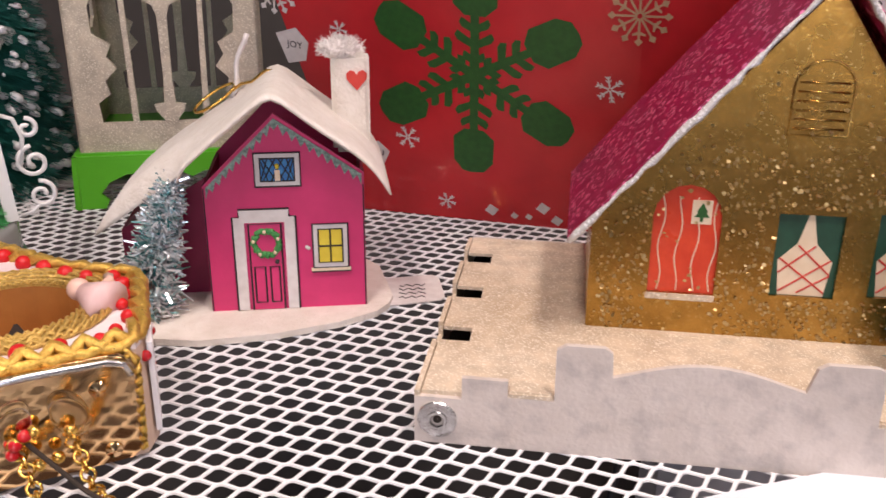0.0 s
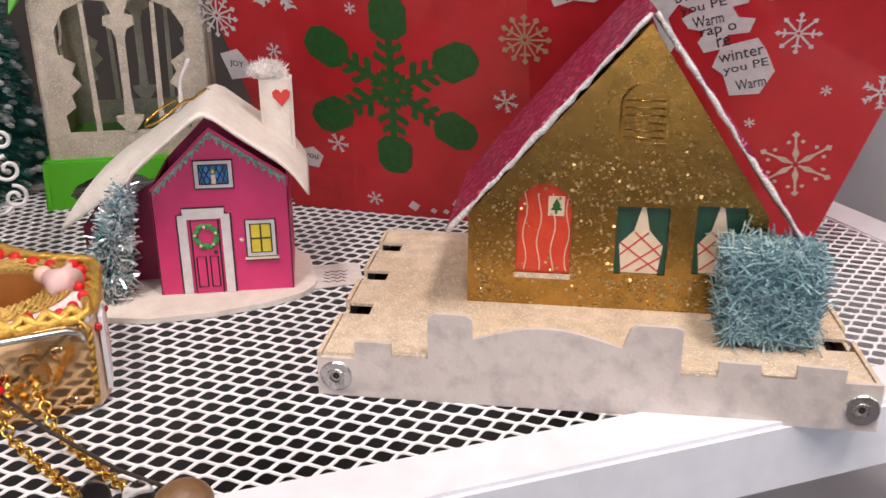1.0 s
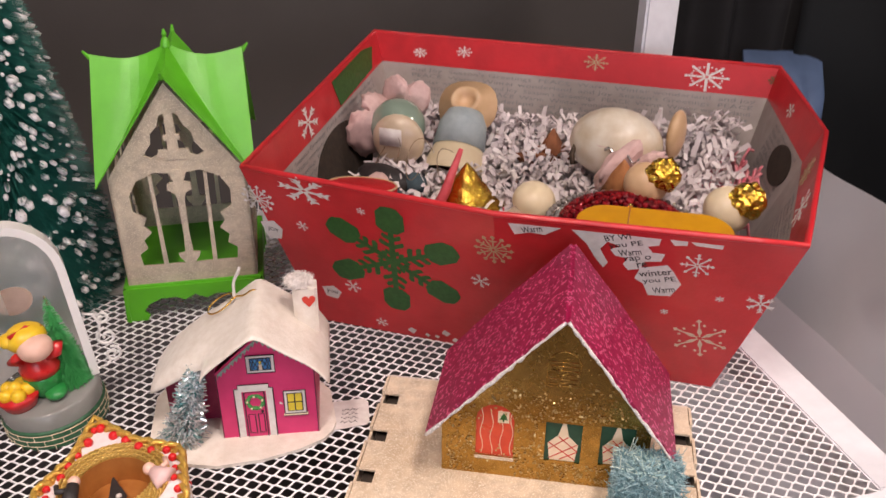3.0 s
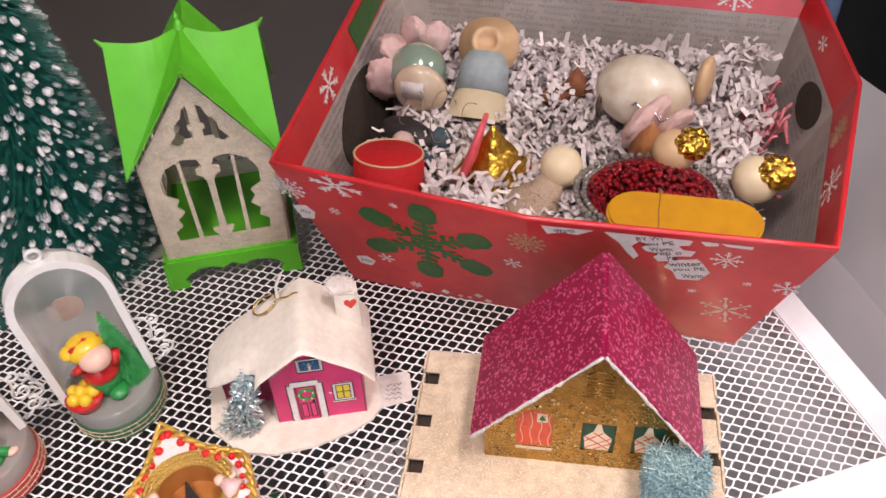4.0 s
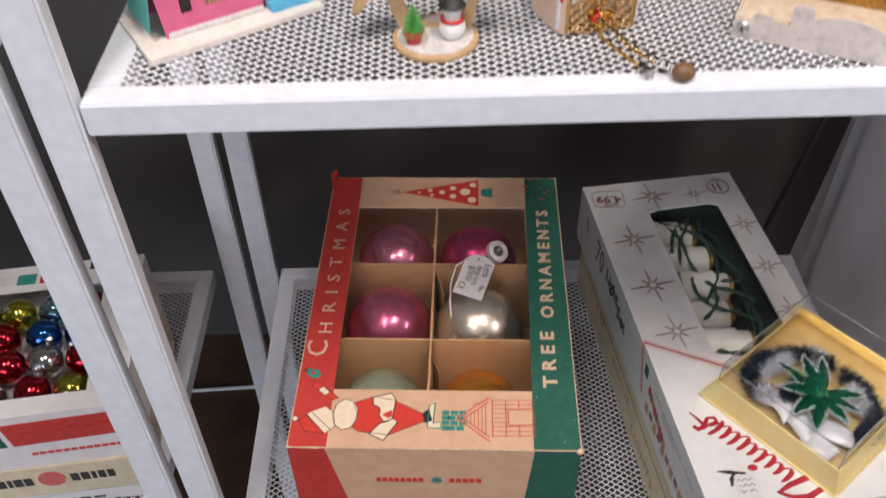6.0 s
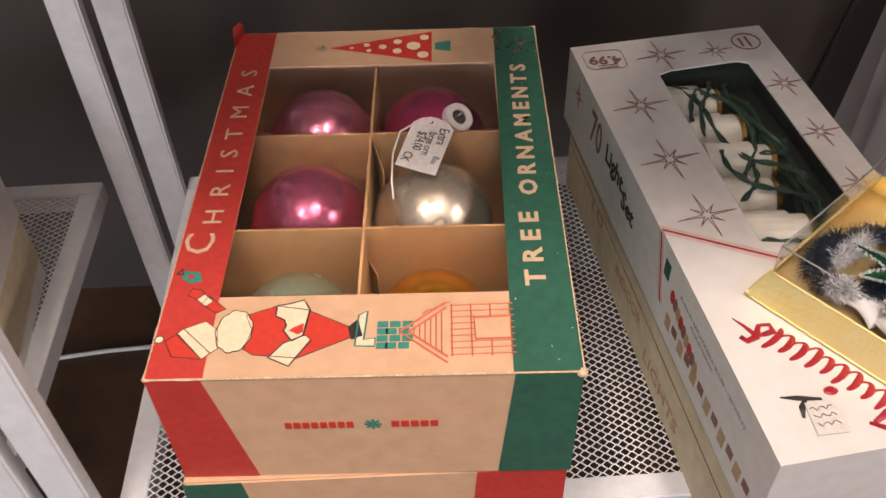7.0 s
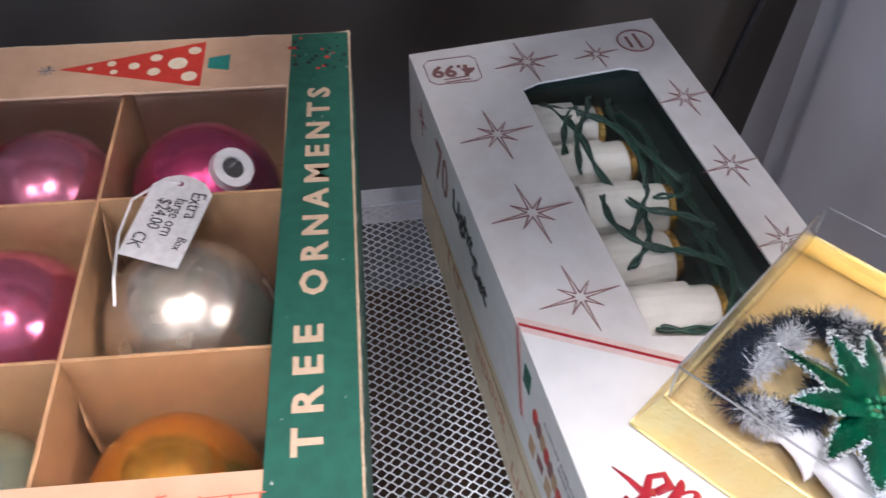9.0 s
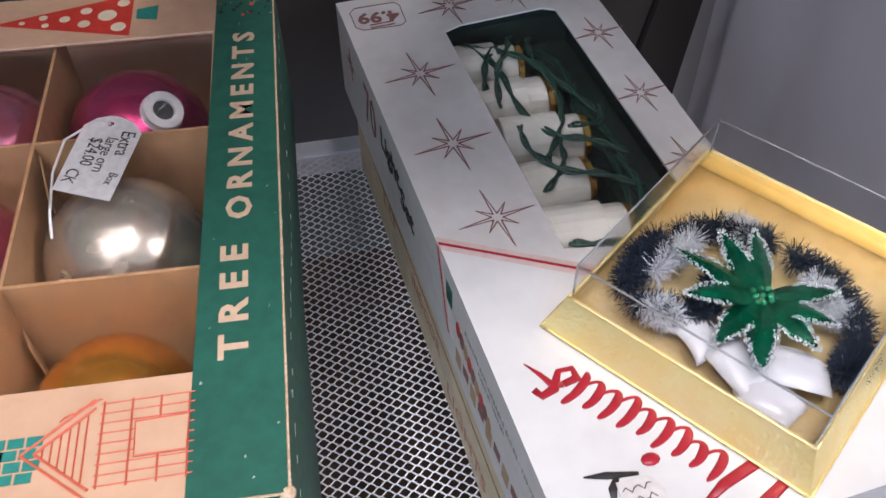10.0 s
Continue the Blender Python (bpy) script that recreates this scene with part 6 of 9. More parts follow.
part("roof_panel", felt_sheet(rows, 0.0013), TEAL_CARD, barn, "teal roof skirt")
part("chimney", box(0.066, 0.076, 0.035, 0.045, 0.03, 0.079, 0.0006), BARN_PINK, barn, "pink card chimney")
part("chimney_mouth", box(0.0675, 0.0745, 0.0365, 0.0435, 0.0785, 0.0795), DARK_HOLE, barn)
part("wall_snow", box(0.0175, 0.0785, 0.0155, 0.0175, 0.004, 0.008, 0.0008), WHITE_GLITTER, barn, "white snow along the wall")
part("bench", box(0.081, 0.112, 0.0095, 0.0175, 0.004, 0.0105, 0.0006), mat("pale blue card", (0.12, 0.5, 0.72), (0.1, 0.44, 0.65), 0.5), barn, "pale blue card strip")
part("bench_edge", box(0.081, 0.112, 0.0175, 0.021, 0.004, 0.0085, 0.0004), WHITE_GLITTER, barn)
FIR = mat("grey green bristle", (0.05, 0.16, 0.11), (0.1, 0.24, 0.18), 0.55)
P = pose(-0.2405, 0.2015, 1.0, 0, 0, 33) @ Vector((0.092, 0.031, 0.004))
brush_tree("bottle_brush_tree", P.x, P.y, P.z, 0.058, 0.0165, 4200, FIR, 0.00024, 41, "small frosted green bottle brush tree beside a pink barn", FLOCK, 120)

# ---- white church on a thick base, with trees and a cable ----
ch_ = thing("white_church", -0.194, 0.43, 1.0, -2, "white card church with gold rose window on a thick base", "cardboard church")
part("base", box(-0.12, 0.078, -0.066, 0.07, 0.0005, 0.018, 0.0012), mat("cream mica base", (0.66, 0.56, 0.46), (0.58, 0.47, 0.37), 0.6, 0, 200, 0.2, stain=0.4, stain_scale=40, stain_colour=(0.45, 0.33, 0.22)), ch_, "thick cream base")
WHITE_CARD = mat("white glitter card", (0.8, 0.8, 0.81), (0.72, 0.72, 0.74), 0.5, 0, 150, 0.15, 900)
cwall = [(-0.052, 0), (0.072, 0), (0.076, 0.072), (0.012, 0.152), (-0.052, 0.072)]
cholesx = (-0.03, 0.006, 0.043)
choles = [arch(x - 0.008, 0.006, x + 0.008, 0.046) for x in cholesx]
rose = disc(0.012, 0.082, 0.017, 24)
CFW = front_at(0, -0.022, 0.018)
part("front_wall", prism(cwall, 0, 0.0012, choles + [rose]), WHITE_CARD, ch_, "white gable wall with arched openings", CFW)
part("back_wall", prism(cwall, 0, 0.0012), WHITE_CARD, ch_, "", front_at(0, 0.062, 0.018))
# a dark sheet paints the shade inside the church
part("inside_panel", box(-0.05, 0.07, -0.012, -0.011, 0.018, 0.07), DARK_HOLE, ch_, "dark sheet painting the shade behind the openings")
part("side_wall", prism([(-0.0205, 0), (0.0605, 0), (0.0605, 0.072), (-0.0205, 0.072)], 0, 0.0012), WHITE_CARD, ch_, "", Matrix.Translation((0.0735, 0, 0.018)) @ pose(0, 0, 0, 90, 0, 90))
part("side_wall", box(-0.052, -0.051, -0.0205, 0.0605, 0.018, 0.09), WHITE_CARD, ch_)
OLD_GOLD = mat("old gold foil", (0.42, 0.3, 0.08), (0.3, 0.2, 0.04), 0.35, 0.8, 200, 0.3)
rw = part("rose_window", prism(disc(0.012, 0.082, 0.0275, 28), 0.0012, 0.0022, [disc(0.012, 0.082, 0.0155, 24)]), OLD_GOLD, ch_, "old gold rose window", CFW)
part("tracery", tube([(0.012 + 0.0150 * math.cos(a), 0.082 + 0.0150 * math.sin(a), 0.001) for a in [2 * math.pi * k / 24 for k in range(24)]], 0.0012, 6, True), WHITE_CARD, rw, "", CFW, smooth=True)
for k in range(6):
    a = 2 * math.pi * k / 6
    cx_, cy_ = 0.012 + 0.0075 * math.cos(a), 0.082 + 0.0075 * math.sin(a)
    part("tracery", tube([(cx_ + 0.004 * math.cos(b), cy_ + 0.004 * math.sin(b), 0.001) for b in [2 * math.pi * j / 12 for j in range(12)]], 0.0009, 6, True), OLD_GOLD, rw, "", CFW, smooth=True)
part("rose_back", prism(disc(0.012, 0.082, 0.018, 24), -0.004, -0.0035), DARK_HOLE, rw, "", CFW)
for ex, ez in ((0.091, 0.0985), (-0.067, 0.0985)):
    rows = [[(0.012, y, 0.1735), (0.012 + (ex - 0.012) * 0.5, y, 0.1735 + (ez - 0.1735) * 0.5), (ex, y, ez)] for y in (-0.036, 0.02, 0.072)]
    part("roof_panel", felt_sheet(rows, 0.0022), WHITE_CARD, ch_, "white steep roof panel")
TEAL_BR = mat("teal frosted bristle", (0.02, 0.13, 0.17), (0.08, 0.3, 0.36), 0.5, 0, 500)
CH = pose(-0.194, 0.43, 1.0, 0, 0, -2)
for (x, y), h, r, sd in (((0.062, -0.038), 0.06, 0.014, 51), ((-0.082, -0.047), 0.05, 0.016, 52), ((-0.02, 0.0), 0.03, 0.012, 53)):
    if sd == 53:
        continue
    P = CH @ Vector((x, y, 0.018))
    brush_tree("bottle_brush_tree", P.x, P.y, P.z, h, r, 2200, TEAL_BR, 0.00026, sd, "small teal frosted bottle brush tree on a church base", FLOCK, 60)
LEAF = tinsel("green chenille", (0.012, 0.17, 0.01), (0.006, 0.085, 0.008), (0.03, 0.3, 0.015), 0.5, 0.0)
DEEP_LEAF = tinsel("deep green chenille", (0.004, 0.05, 0.006), (0.003, 0.03, 0.004), (0.01, 0.09, 0.01), 0.55, 0.0)
gar = thing("garland", -0.194, 0.43, 1.0, -2, "green chenille garland standing and trailing on a church base", "garland")


def tuft_place(lo, hi, r):
    def place(i, rnd):
        f = rnd.random()
        return Vector(lo).lerp(Vector(hi), f) + Vector((rnd.gauss(0, r), rnd.gauss(0, r), rnd.gauss(0, r))), Vector((rnd.gauss(0, 1), rnd.gauss(0, 1), rnd.gauss(0.3, 0.9)))
    return place


part_mesh("upright_tuft", bristles(4200, tuft_place((-0.062, -0.056, 0.028), (-0.056, -0.05, 0.07), 0.004), 0.014, 0.00035, 61, 0.2), LEAF, gar, "vivid green upright tuft")
part_mesh("trailing_tuft", bristles(3800, tuft_place((-0.052, -0.042, 0.032), (0.02, -0.034, 0.03), 0.004), 0.013, 0.00035, 62, 0.2), DEEP_LEAF, gar, "deep green trailing tuft")
cab = tube([CH @ Vector(p) for p in ((-0.06, -0.058, 0.020), (-0.01, -0.06, 0.023), (0.04, -0.058, 0.026), (0.072, -0.045, 0.032), (0.086, -0.02, 0.06), (0.09, 0.005, 0.075), (0.1, 0.02, 0.06), (0.106, 0.012, 0.02), (0.112, -0.01, 0.002))], 0.0016, 8)
ob = part("light_cable", cab, mat("dark green cable", (0.012, 0.08, 0.07), (0.02, 0.11, 0.1), 0.45), None, smooth=True)
tagged(ob, "dark green string light cable across a church base", "cable")
cab = tube([(-0.29, 0.34, 1.002), (-0.24, 0.335, 1.003), (-0.19, 0.322, 1.002), (-0.15, 0.318, 1.002), (-0.112, 0.33, 1.002)], 0.0015, 8)
ob = part("light_cable", cab, bpy.data.materials["dark green cable"], None, smooth=True)
tagged(ob, "dark green string light cable lying on mesh shelf", "cable")
bulb = thing("light_socket", -0.112, 0.301, 1.0005, 0, "dark teal bulb socket standing on mesh shelf", "light socket")
part("socket", lathe([(0.0072, 0.0), (0.0085, 0.001), (0.0085, 0.0035), (0.005, 0.006), (0.0042, 0.012), (0.004, 0.03), (0.0026, 0.034)], 16), mat("dark teal plastic", (0.008, 0.1, 0.12), (0.006, 0.075, 0.09), 0.35), bulb, "", smooth=True)
# plain grey board at the back of the upper shelf, and a mint bag on the next unit
solo("grey_board", box(-0.17, 0.12, -0.034, 0.034, 0.0008, 0.0028, 0.0006), mat("grey board", (0.36, 0.34, 0.32), (0.3, 0.28, 0.265), 0.7, 0, 60, 0.1), -0.08, 0.48, 1.0, 1.3, "plain grey cardboard sheet at the back of the shelf", "cardboard sheet")
bag = bmesh.new()
rows = []
for k in range(13):
    a = 2 * math.pi * k / 12
    rows.append((math.copysign(abs(math.cos(a)) ** 0.5, math.cos(a)), math.copysign(abs(math.sin(a)) ** 0.5, math.sin(a))))
ring_ = []
for z, s in ((0.001, 0.95), (0.03, 1.03), (0.09, 1.0), (0.14, 0.9), (0.17, 0.86)):
    ring_.append([bag.verts.new((0.05 * s * c + 0.003 * noise.noise((c * 3, sn * 3, z * 30)), 0.11 * s * sn + 0.004 * noise.noise((sn * 3, c * 2, z * 40)), z)) for c, sn in rows[:-1]])
for A, B in zip(ring_, ring_[1:]):
    for k in range(12):
        bag.faces.new((A[k], A[(k + 1) % 12], B[(k + 1) % 12], B[k]))
bag.faces.new(ring_[0][::-1])
bag.faces.new(ring_[-1])
solo("mint_parcel", bag, mat("pale mint paper", (0.42, 0.68, 0.55), (0.36, 0.6, 0.48), 0.55, 0, 60, 0.2, 200), -0.43, 0.31, 1.0, 2, "pale mint paper parcel on the neighbouring shelf", "parcel", smooth=True)


# ---- box of tree ornaments ----
OX, OY, OR_, OZ = -0.082, 0.3055, -1.5, 0.602
OW, OL, OH = 0.1125, 0.1620, 0.095
ob_ = thing("ornament_box", OX, OY, OZ, OR_, "cream red and green cardboard ornament box with a window", "ornament box")
T = 0.0016
WX0, WX1, WY0, WY1 = -0.083, 0.0795, -0.1068, 0.1165
top_o = [(-OW, -OL), (OW, -OL), (OW, OL), (-OW, OL)]
winr = rect(WX0, WY0, WX1, WY1)
part("lid_panel", prism(rect(-OW + 0.0005, -OL + 0.0005, OW - 0.0005, OL - 0.0005), OH - T, OH, [winr]), KRAFT, ob_, "cream lid panel with a window")
for sx in (-1, 1):
    part("side_panel", box(min(sx * OW, sx * (OW - T)), max(sx * OW, sx * (OW - T)), -OL + T, OL - T, 0, OH - T), RED_BOX if sx < 0 else GREEN_BOX, ob_, "worn red side" if sx < 0 else "worn green side")
for sy in (-1, 1):
    part("end_panel", box(-OW, OW, min(sy * OL, sy * (OL - T)), max(sy * OL, sy * (OL - T)), 0, OH - T), KRAFT, ob_, "cream end panel")
part("bottom_panel", box(-OW + T, OW - T, -OL + T, OL - T, 0, T), KRAFT_IN, ob_)
TOP = Matrix.Translation((0, 0, OH))
part("red_strip", prism([(-OW + 0.0005, -OL + 0.0005), (-0.0822, -OL + 0.0005), (-0.0838, OL - 0.0005), (-OW + 0.0005, OL - 0.0005)], 0, 0.00025), RED_BOX, ob_, "red printed strip", TOP)
part("green_strip", prism([(0.0765, -OL + 0.0005), (OW - 0.0005, -OL + 0.0005), (OW - 0.0005, OL - 0.0005), (0.0812, OL - 0.0005)], 0, 0.00025), GREEN_BOX, ob_, "green printed strip", TOP)
FR = front_at(0, -OL, 0)
part("red_strip", prism([(-OW, 0.0), (-0.0685, 0.0), (-0.0838, OH - 0.0008), (-OW, OH - 0.0008)], 0.0, 0.0003), RED_BOX, ob_, "red printed strip", FR)
part("green_strip", prism([(0.0705, 0.0), (OW, 0.0), (OW, OH - 0.0008), (0.0775, OH - 0.0008)], 0.0, 0.0003), GREEN_BOX, ob_, "green printed strip", FR)
# worn pale edges
WORN = mat("worn card edge", (0.72, 0.55, 0.38), (0.5, 0.34, 0.2), 0.8, 0, 700, 0.4)
rnd = random.Random(14)
for a, b in (((-OW, -OL), (OW, -OL)), ((OW, -OL), (OW, OL)), ((-OW, -OL), (-OW, OL)), ((-OW, OL), (OW, OL))):
    n = 60
    pts = [(a[0] + (b[0] - a[0]) * k / n, a[1] + (b[1] - a[1]) * k / n, OH - 0.0004) for k in range(n + 1)]
    part("worn_edge", tube(pts, [0.0005 + 0.0006 * max(0, noise.noise((k * 0.7, a[0] * 50, a[1] * 40))) + (0.0006 if k in (0, n) else 0) for k in range(n + 1)], 6), WORN, ob_)
part("worn_corner", ball(0.0032, OW - 0.001, -OL + 0.001, OH - 0.002, 1, 1, 0.8, 2), WORN, ob_)
part("torn_flap", prism([(-OW, OL - 0.02), (-OW + 0.004, OL), (-OW + 0.001, OL + 0.003), (-OW - 0.003, OL - 0.004)], 0.0, 0.008), RED_BOX, ob_, "torn corner flap", TOP)
UP90 = pose(0, 0, 0, 0, 0, 90)
lettering("box_word", "HRISTMAS", 0.0235, BOX_PRINT, ob_, TOP @ Matrix.Translation((-0.0972, 0.0325, 0.0004)) @ UP90, "cream printed word", 2.05, fit=(0.16, 0.0115))
lettering("box_word", "C", 0.031, BOX_PRINT, ob_, TOP @ Matrix.Translation((-0.1015, -0.0645, 0.0004)) @ UP90, "cream printed capital", fit=(0.0165, 0.0175))
lettering("box_word", "TREE", 0.0225, BOX_PRINT, ob_, TOP @ Matrix.Translation((0.0925, -0.0735, 0.0004)) @ UP90, "cream printed word TREE", 1.6, bold=0.0007, fit=(0.0595, 0.0118))
lettering("box_word", "ORNAMENTS", 0.0225, BOX_PRINT, ob_, TOP @ Matrix.Translation((0.0952, 0.0418, 0.0004)) @ UP90 @ pose(0, 0, 0, 0, 0, -0.8), "cream printed word ORNAMENTS", 1.5, bold=0.0007, fit=(0.14, 0.0118))
for k in range(26):
    u, v = rnd.uniform(0.08, 0.11), rnd.uniform(0.126, 0.158)
    part("print_dot", prism(disc(u, v, rnd.uniform(0.0006, 0.0016), 9), 0.0003, 0.0004), RED_PRINT if k % 3 == 0 else INK, ob_, "", TOP)
SCUFF = mat("scuffed card", (0.5, 0.52, 0.45), (0.42, 0.44, 0.38), 0.85, 0, 700, 0.3)
for k in range(22):
    y, z = -0.15 + 0.0135 * k + rnd.uniform(-0.003, 0.003), 0.062 + 0.012 * math.sin(k * 0.4) + rnd.uniform(-0.002, 0.002)
    part("scuff", prism([(y, z), (y + rnd.uniform(0.002, 0.006), z + 0.0004), (y + 0.003, z + rnd.uniform(0.0008, 0.0016))], 0, 0.0002), SCUFF, ob_, "", Matrix.Translation((OW, 0, 0)) @ pose(0, 0, 0, 90, 0, 90))
for k in range(16):
    u, v = rnd.uniform(0.079, 0.111), rnd.uniform(-0.155, 0.15)
    part("scuff", prism([(u, v), (u + rnd.uniform(0.0003, 0.0012), v + 0.0003), (u + 0.0005, v + rnd.uniform(0.0006, 0.002))], 0.00026, 0.00036), SCUFF, ob_, "", TOP)
# printed tree at the far end, lying on its side
pt = part("printed_tree", prism([(-0.041, 0.139), (0.0345, 0.1185), (0.0345, 0.1585)], 0.0001, 0.0003), RED_PRINT, ob_, "red printed tree", TOP)
for u, v, r in ((-0.025, 0.1385, 0.0016), (-0.014, 0.142, 0.0024), (-0.012, 0.1345, 0.002), (-0.002, 0.139, 0.003), (0.009, 0.1455, 0.0032), (0.009, 0.133, 0.0034), (0.021, 0.1395, 0.0052), (0.029, 0.1505, 0.0035), (0.028, 0.1275, 0.0042)):
    part("print_dot", prism(disc(u, v, r, 16), 0.0003, 0.0004), CREAM_PRINT, pt, "", TOP)
part("print_star", prism([(x, y) for o in snowflake(6, 0.0045, 0.0006, 1)[:1] for x, y in o], 0.0002, 0.0003), INK, pt, "", TOP @ Matrix.Translation((-0.0465, 0.1385, 0)))
flake_print("print_star", 8, 0.0045, 0.0005, 1, GREY_INK, pt, TOP @ Matrix.Translation((-0.0475, 0.1385, 0.0001)))
part("print_pot", prism([(0.037, 0.134), (0.037, 0.143), (0.0485, 0.1455), (0.0485, 0.1315)], 0.0002, 0.0003), TEAL_PRINT, pt, "", TOP)
# printed plain shapes along the near end: round red and cream forms, a brick chimney and a house front
def print_shape(o, m_, lift, outline=0.0):
    part("printed_shape", prism(o, 0.0002 + lift, 0.00034 + lift), m_, ob_, "", TOP)
    if outline:
        part("ink_line", tube([(x, y, 0.0004 + lift) for x, y in o], outline, 4, True), INK, ob_, "", TOP)


def scallop(cx_, cy_, rx_, ry_, n_):
    """A rounded form with a wavy edge."""
    return [(cx_ + rx_ * (1 + 0.09 * abs(math.sin(n_ * q / 2))) * math.cos(q), cy_ + ry_ * (1 + 0.09 * abs(math.sin(n_ * q / 2))) * math.sin(q)) for q in [2 * math.pi * k / 48 for k in range(48)]]


print_shape([(-0.0656, -0.1207), (-0.0495, -0.1143), (-0.0331, -0.1174), (-0.0088, -0.1302), (-0.0083, -0.1374), (-0.0351, -0.1503), (-0.0586, -0.1475), (-0.064, -0.1437), (-0.0609, -0.1312)], RED_PRINT, 0.0, 0.0003)
print_shape([(-0.1064, -0.1374), (-0.1005, -0.1325), (-0.0848, -0.1498), (-0.1008, -0.1478)], RED_PRINT, 0.00003, 0.0003)
print_shape([(-0.1013, -0.1325), (-0.0978, -0.1292), (-0.081, -0.1459), (-0.0848, -0.1498)], CREAM_PRINT, 0.00006, 0.0003)
print_shape(disc(-0.1096, -0.1362, 0.0024, 12), CREAM_PRINT, 0.00009, 0.0003)
print_shape([(-0.0978, -0.1292), (-0.0868, -0.1243), (-0.0795, -0.1305), (-0.0776, -0.1432), (-0.081, -0.1459)], CREAM_PRINT, 0.00003, 0.0002)
print_shape(scallop(-0.0705, -0.1315, 0.0092, 0.0135, 9), CREAM_PRINT, 0.00012, 0.0003)
print_shape([(-0.0882, -0.106), (-0.0776, -0.1157), (-0.0826, -0.1185), (-0.0915, -0.1115)], RED_PRINT, 0.00003, 0.0003)
print_shape([(-0.0947, -0.1082), (-0.0911, -0.1043), (-0.0854, -0.1098), (-0.0891, -0.1137)], CREAM_PRINT, 0.00006, 0.0003)
print_shape([(-0.1004, -0.1052), (-0.0985, -0.1, ), (-0.093, -0.1015), (-0.0911, -0.1043), (-0.0947, -0.1082)], RED_PRINT, 0.00003, 0.0003)
print_shape([(-0.0495, -0.1143), (-0.042, -0.1128), (-0.0351, -0.1105), (-0.0313, -0.1175), (-0.0334, -0.1351), (-0.0388, -0.1391), (-0.0441, -0.1318), (-0.043, -0.1285), (-0.0444, -0.1245), (-0.0495, -0.1215)], CREAM_PRINT, 0.00009, 0.0005)
print_shape([(-0.0502, -0.1497), (-0.0434, -0.1403), (-0.0322, -0.1351), (-0.029, -0.1386), (-0.039, -0.1554)], CREAM_PRINT, 0.00012, 0.0005)
print_shape([(-0.0415, -0.1318), (-0.0388, -0.1296), (-0.0337, -0.1269), (-0.0337, -0.1328), (-0.0362, -0.1345)], RED_PRINT, 0.00018)
print_shape([(-0.01, -0.1302), (-0.0044, -0.1245), (-0.0035, -0.13), (-0.0017, -0.1363), (-0.0077, -0.1389)], INK, 0.00012)
# chimney cap and brick chimney
print_shape([(-0.0045, -0.1221), (0.0002, -0.1196), (-0.0011, -0.1391), (0.005, -0.1382), (0.0048, -0.1436), (-0.0055, -0.1431)], CREAM_PRINT, 0.00003)
part("ink_line", tube([(x, y, 0.0005) for x, y in ((-0.0045, -0.1221), (0.0002, -0.1196), (-0.0011, -0.1391), (0.005, -0.1382), (0.0048, -0.1436), (-0.0055, -0.1431))], 0.0005, 4, True), TEAL_PRINT, ob_, "", TOP)
for row in range(4):
    for c_ in range(3):
        x0, y0 = 0.0058 + 0.0067 * c_ - 0.002 * (row % 2) * (c_ > 0), -0.1268 - 0.0048 * row
        part("printed_brick", prism(rect(x0, y0 - 0.004, x0 + 0.0057, y0), 0.0002, 0.0004), TEAL_PRINT, ob_, "", TOP)
# roof, wall and window of the printed house
for a, b in (((0.0177, -0.1341), (0.042, -0.1142)), ((0.0177, -0.1341), (0.043, -0.155)), ((0.0225, -0.1342), (0.0425, -0.1178)), ((0.0225, -0.1342), (0.043, -0.1512))):
    part("print_line", tube([(*a, 0.0004), (*b, 0.0004)], 0.0006, 4), SALMON, ob_, "", TOP)
for k in range(6):
    f = (k + 1) / 7
    part("print_line", tube([(0.0225 + 0.0205 * f, -0.1342 + 0.0155 * f, 0.0004), (0.0225 + 0.0205 * f, -0.1342 - 0.0165 * f, 0.0004)], 0.0003, 4), SALMON, ob_, "", TOP)
snow_line = [(0.03 + 0.0018 * k, -0.122 + 0.0009 * k + 0.0011 * abs(math.sin(k * 1.1)), 0.0004) for k in range(9)]
part("print_line", tube(snow_line, 0.0004, 4), SALMON, ob_, "", TOP)
for k in range(9):
    y = -0.1165 - 0.0042 * k
    part("print_line", tube([(0.0445, y, 0.0004), (0.0788, y + 0.0008, 0.0004)], 0.0003, 4), SALMON, ob_, "", TOP)
for k in range(4):
    x = 0.0455 + 0.0104 * k
    part("print_line", tube([(x, -0.1155, 0.0004), (x, -0.151, 0.0004)], 0.00035, 4), SALMON, ob_, "", TOP)
win_o = [(0.0575, -0.126), (0.077, -0.1252), (0.0765, -0.1398), (0.058, -0.1402)]
part("printed_shape", prism(win_o, 0.0006, 0.0008), KRAFT, ob_, "", TOP)
part("print_line", tube([(x, y, 0.0008) for x, y in win_o], 0.0005, 4, True), SALMON, ob_, "", TOP)
# a small teal parcel below the first capital
print_shape([(-0.1065, -0.0863), (-0.0967, -0.0877), (-0.0944, -0.0945), (-0.1004, -0.0965), (-0.1064, -0.0923)], TEAL_PRINT, 0.0001)
print_shape(disc(-0.1012, -0.0912, 0.0018, 10), RED_BOX, 0.0003)
part("ink_line", tube([(-0.1098, -0.0889, 0.0005), (-0.1066, -0.085, 0.0005), (-0.106, -0.0895, 0.0005), (-0.1098, -0.0889, 0.0005)], 0.0005, 4), INK, ob_, "", TOP)
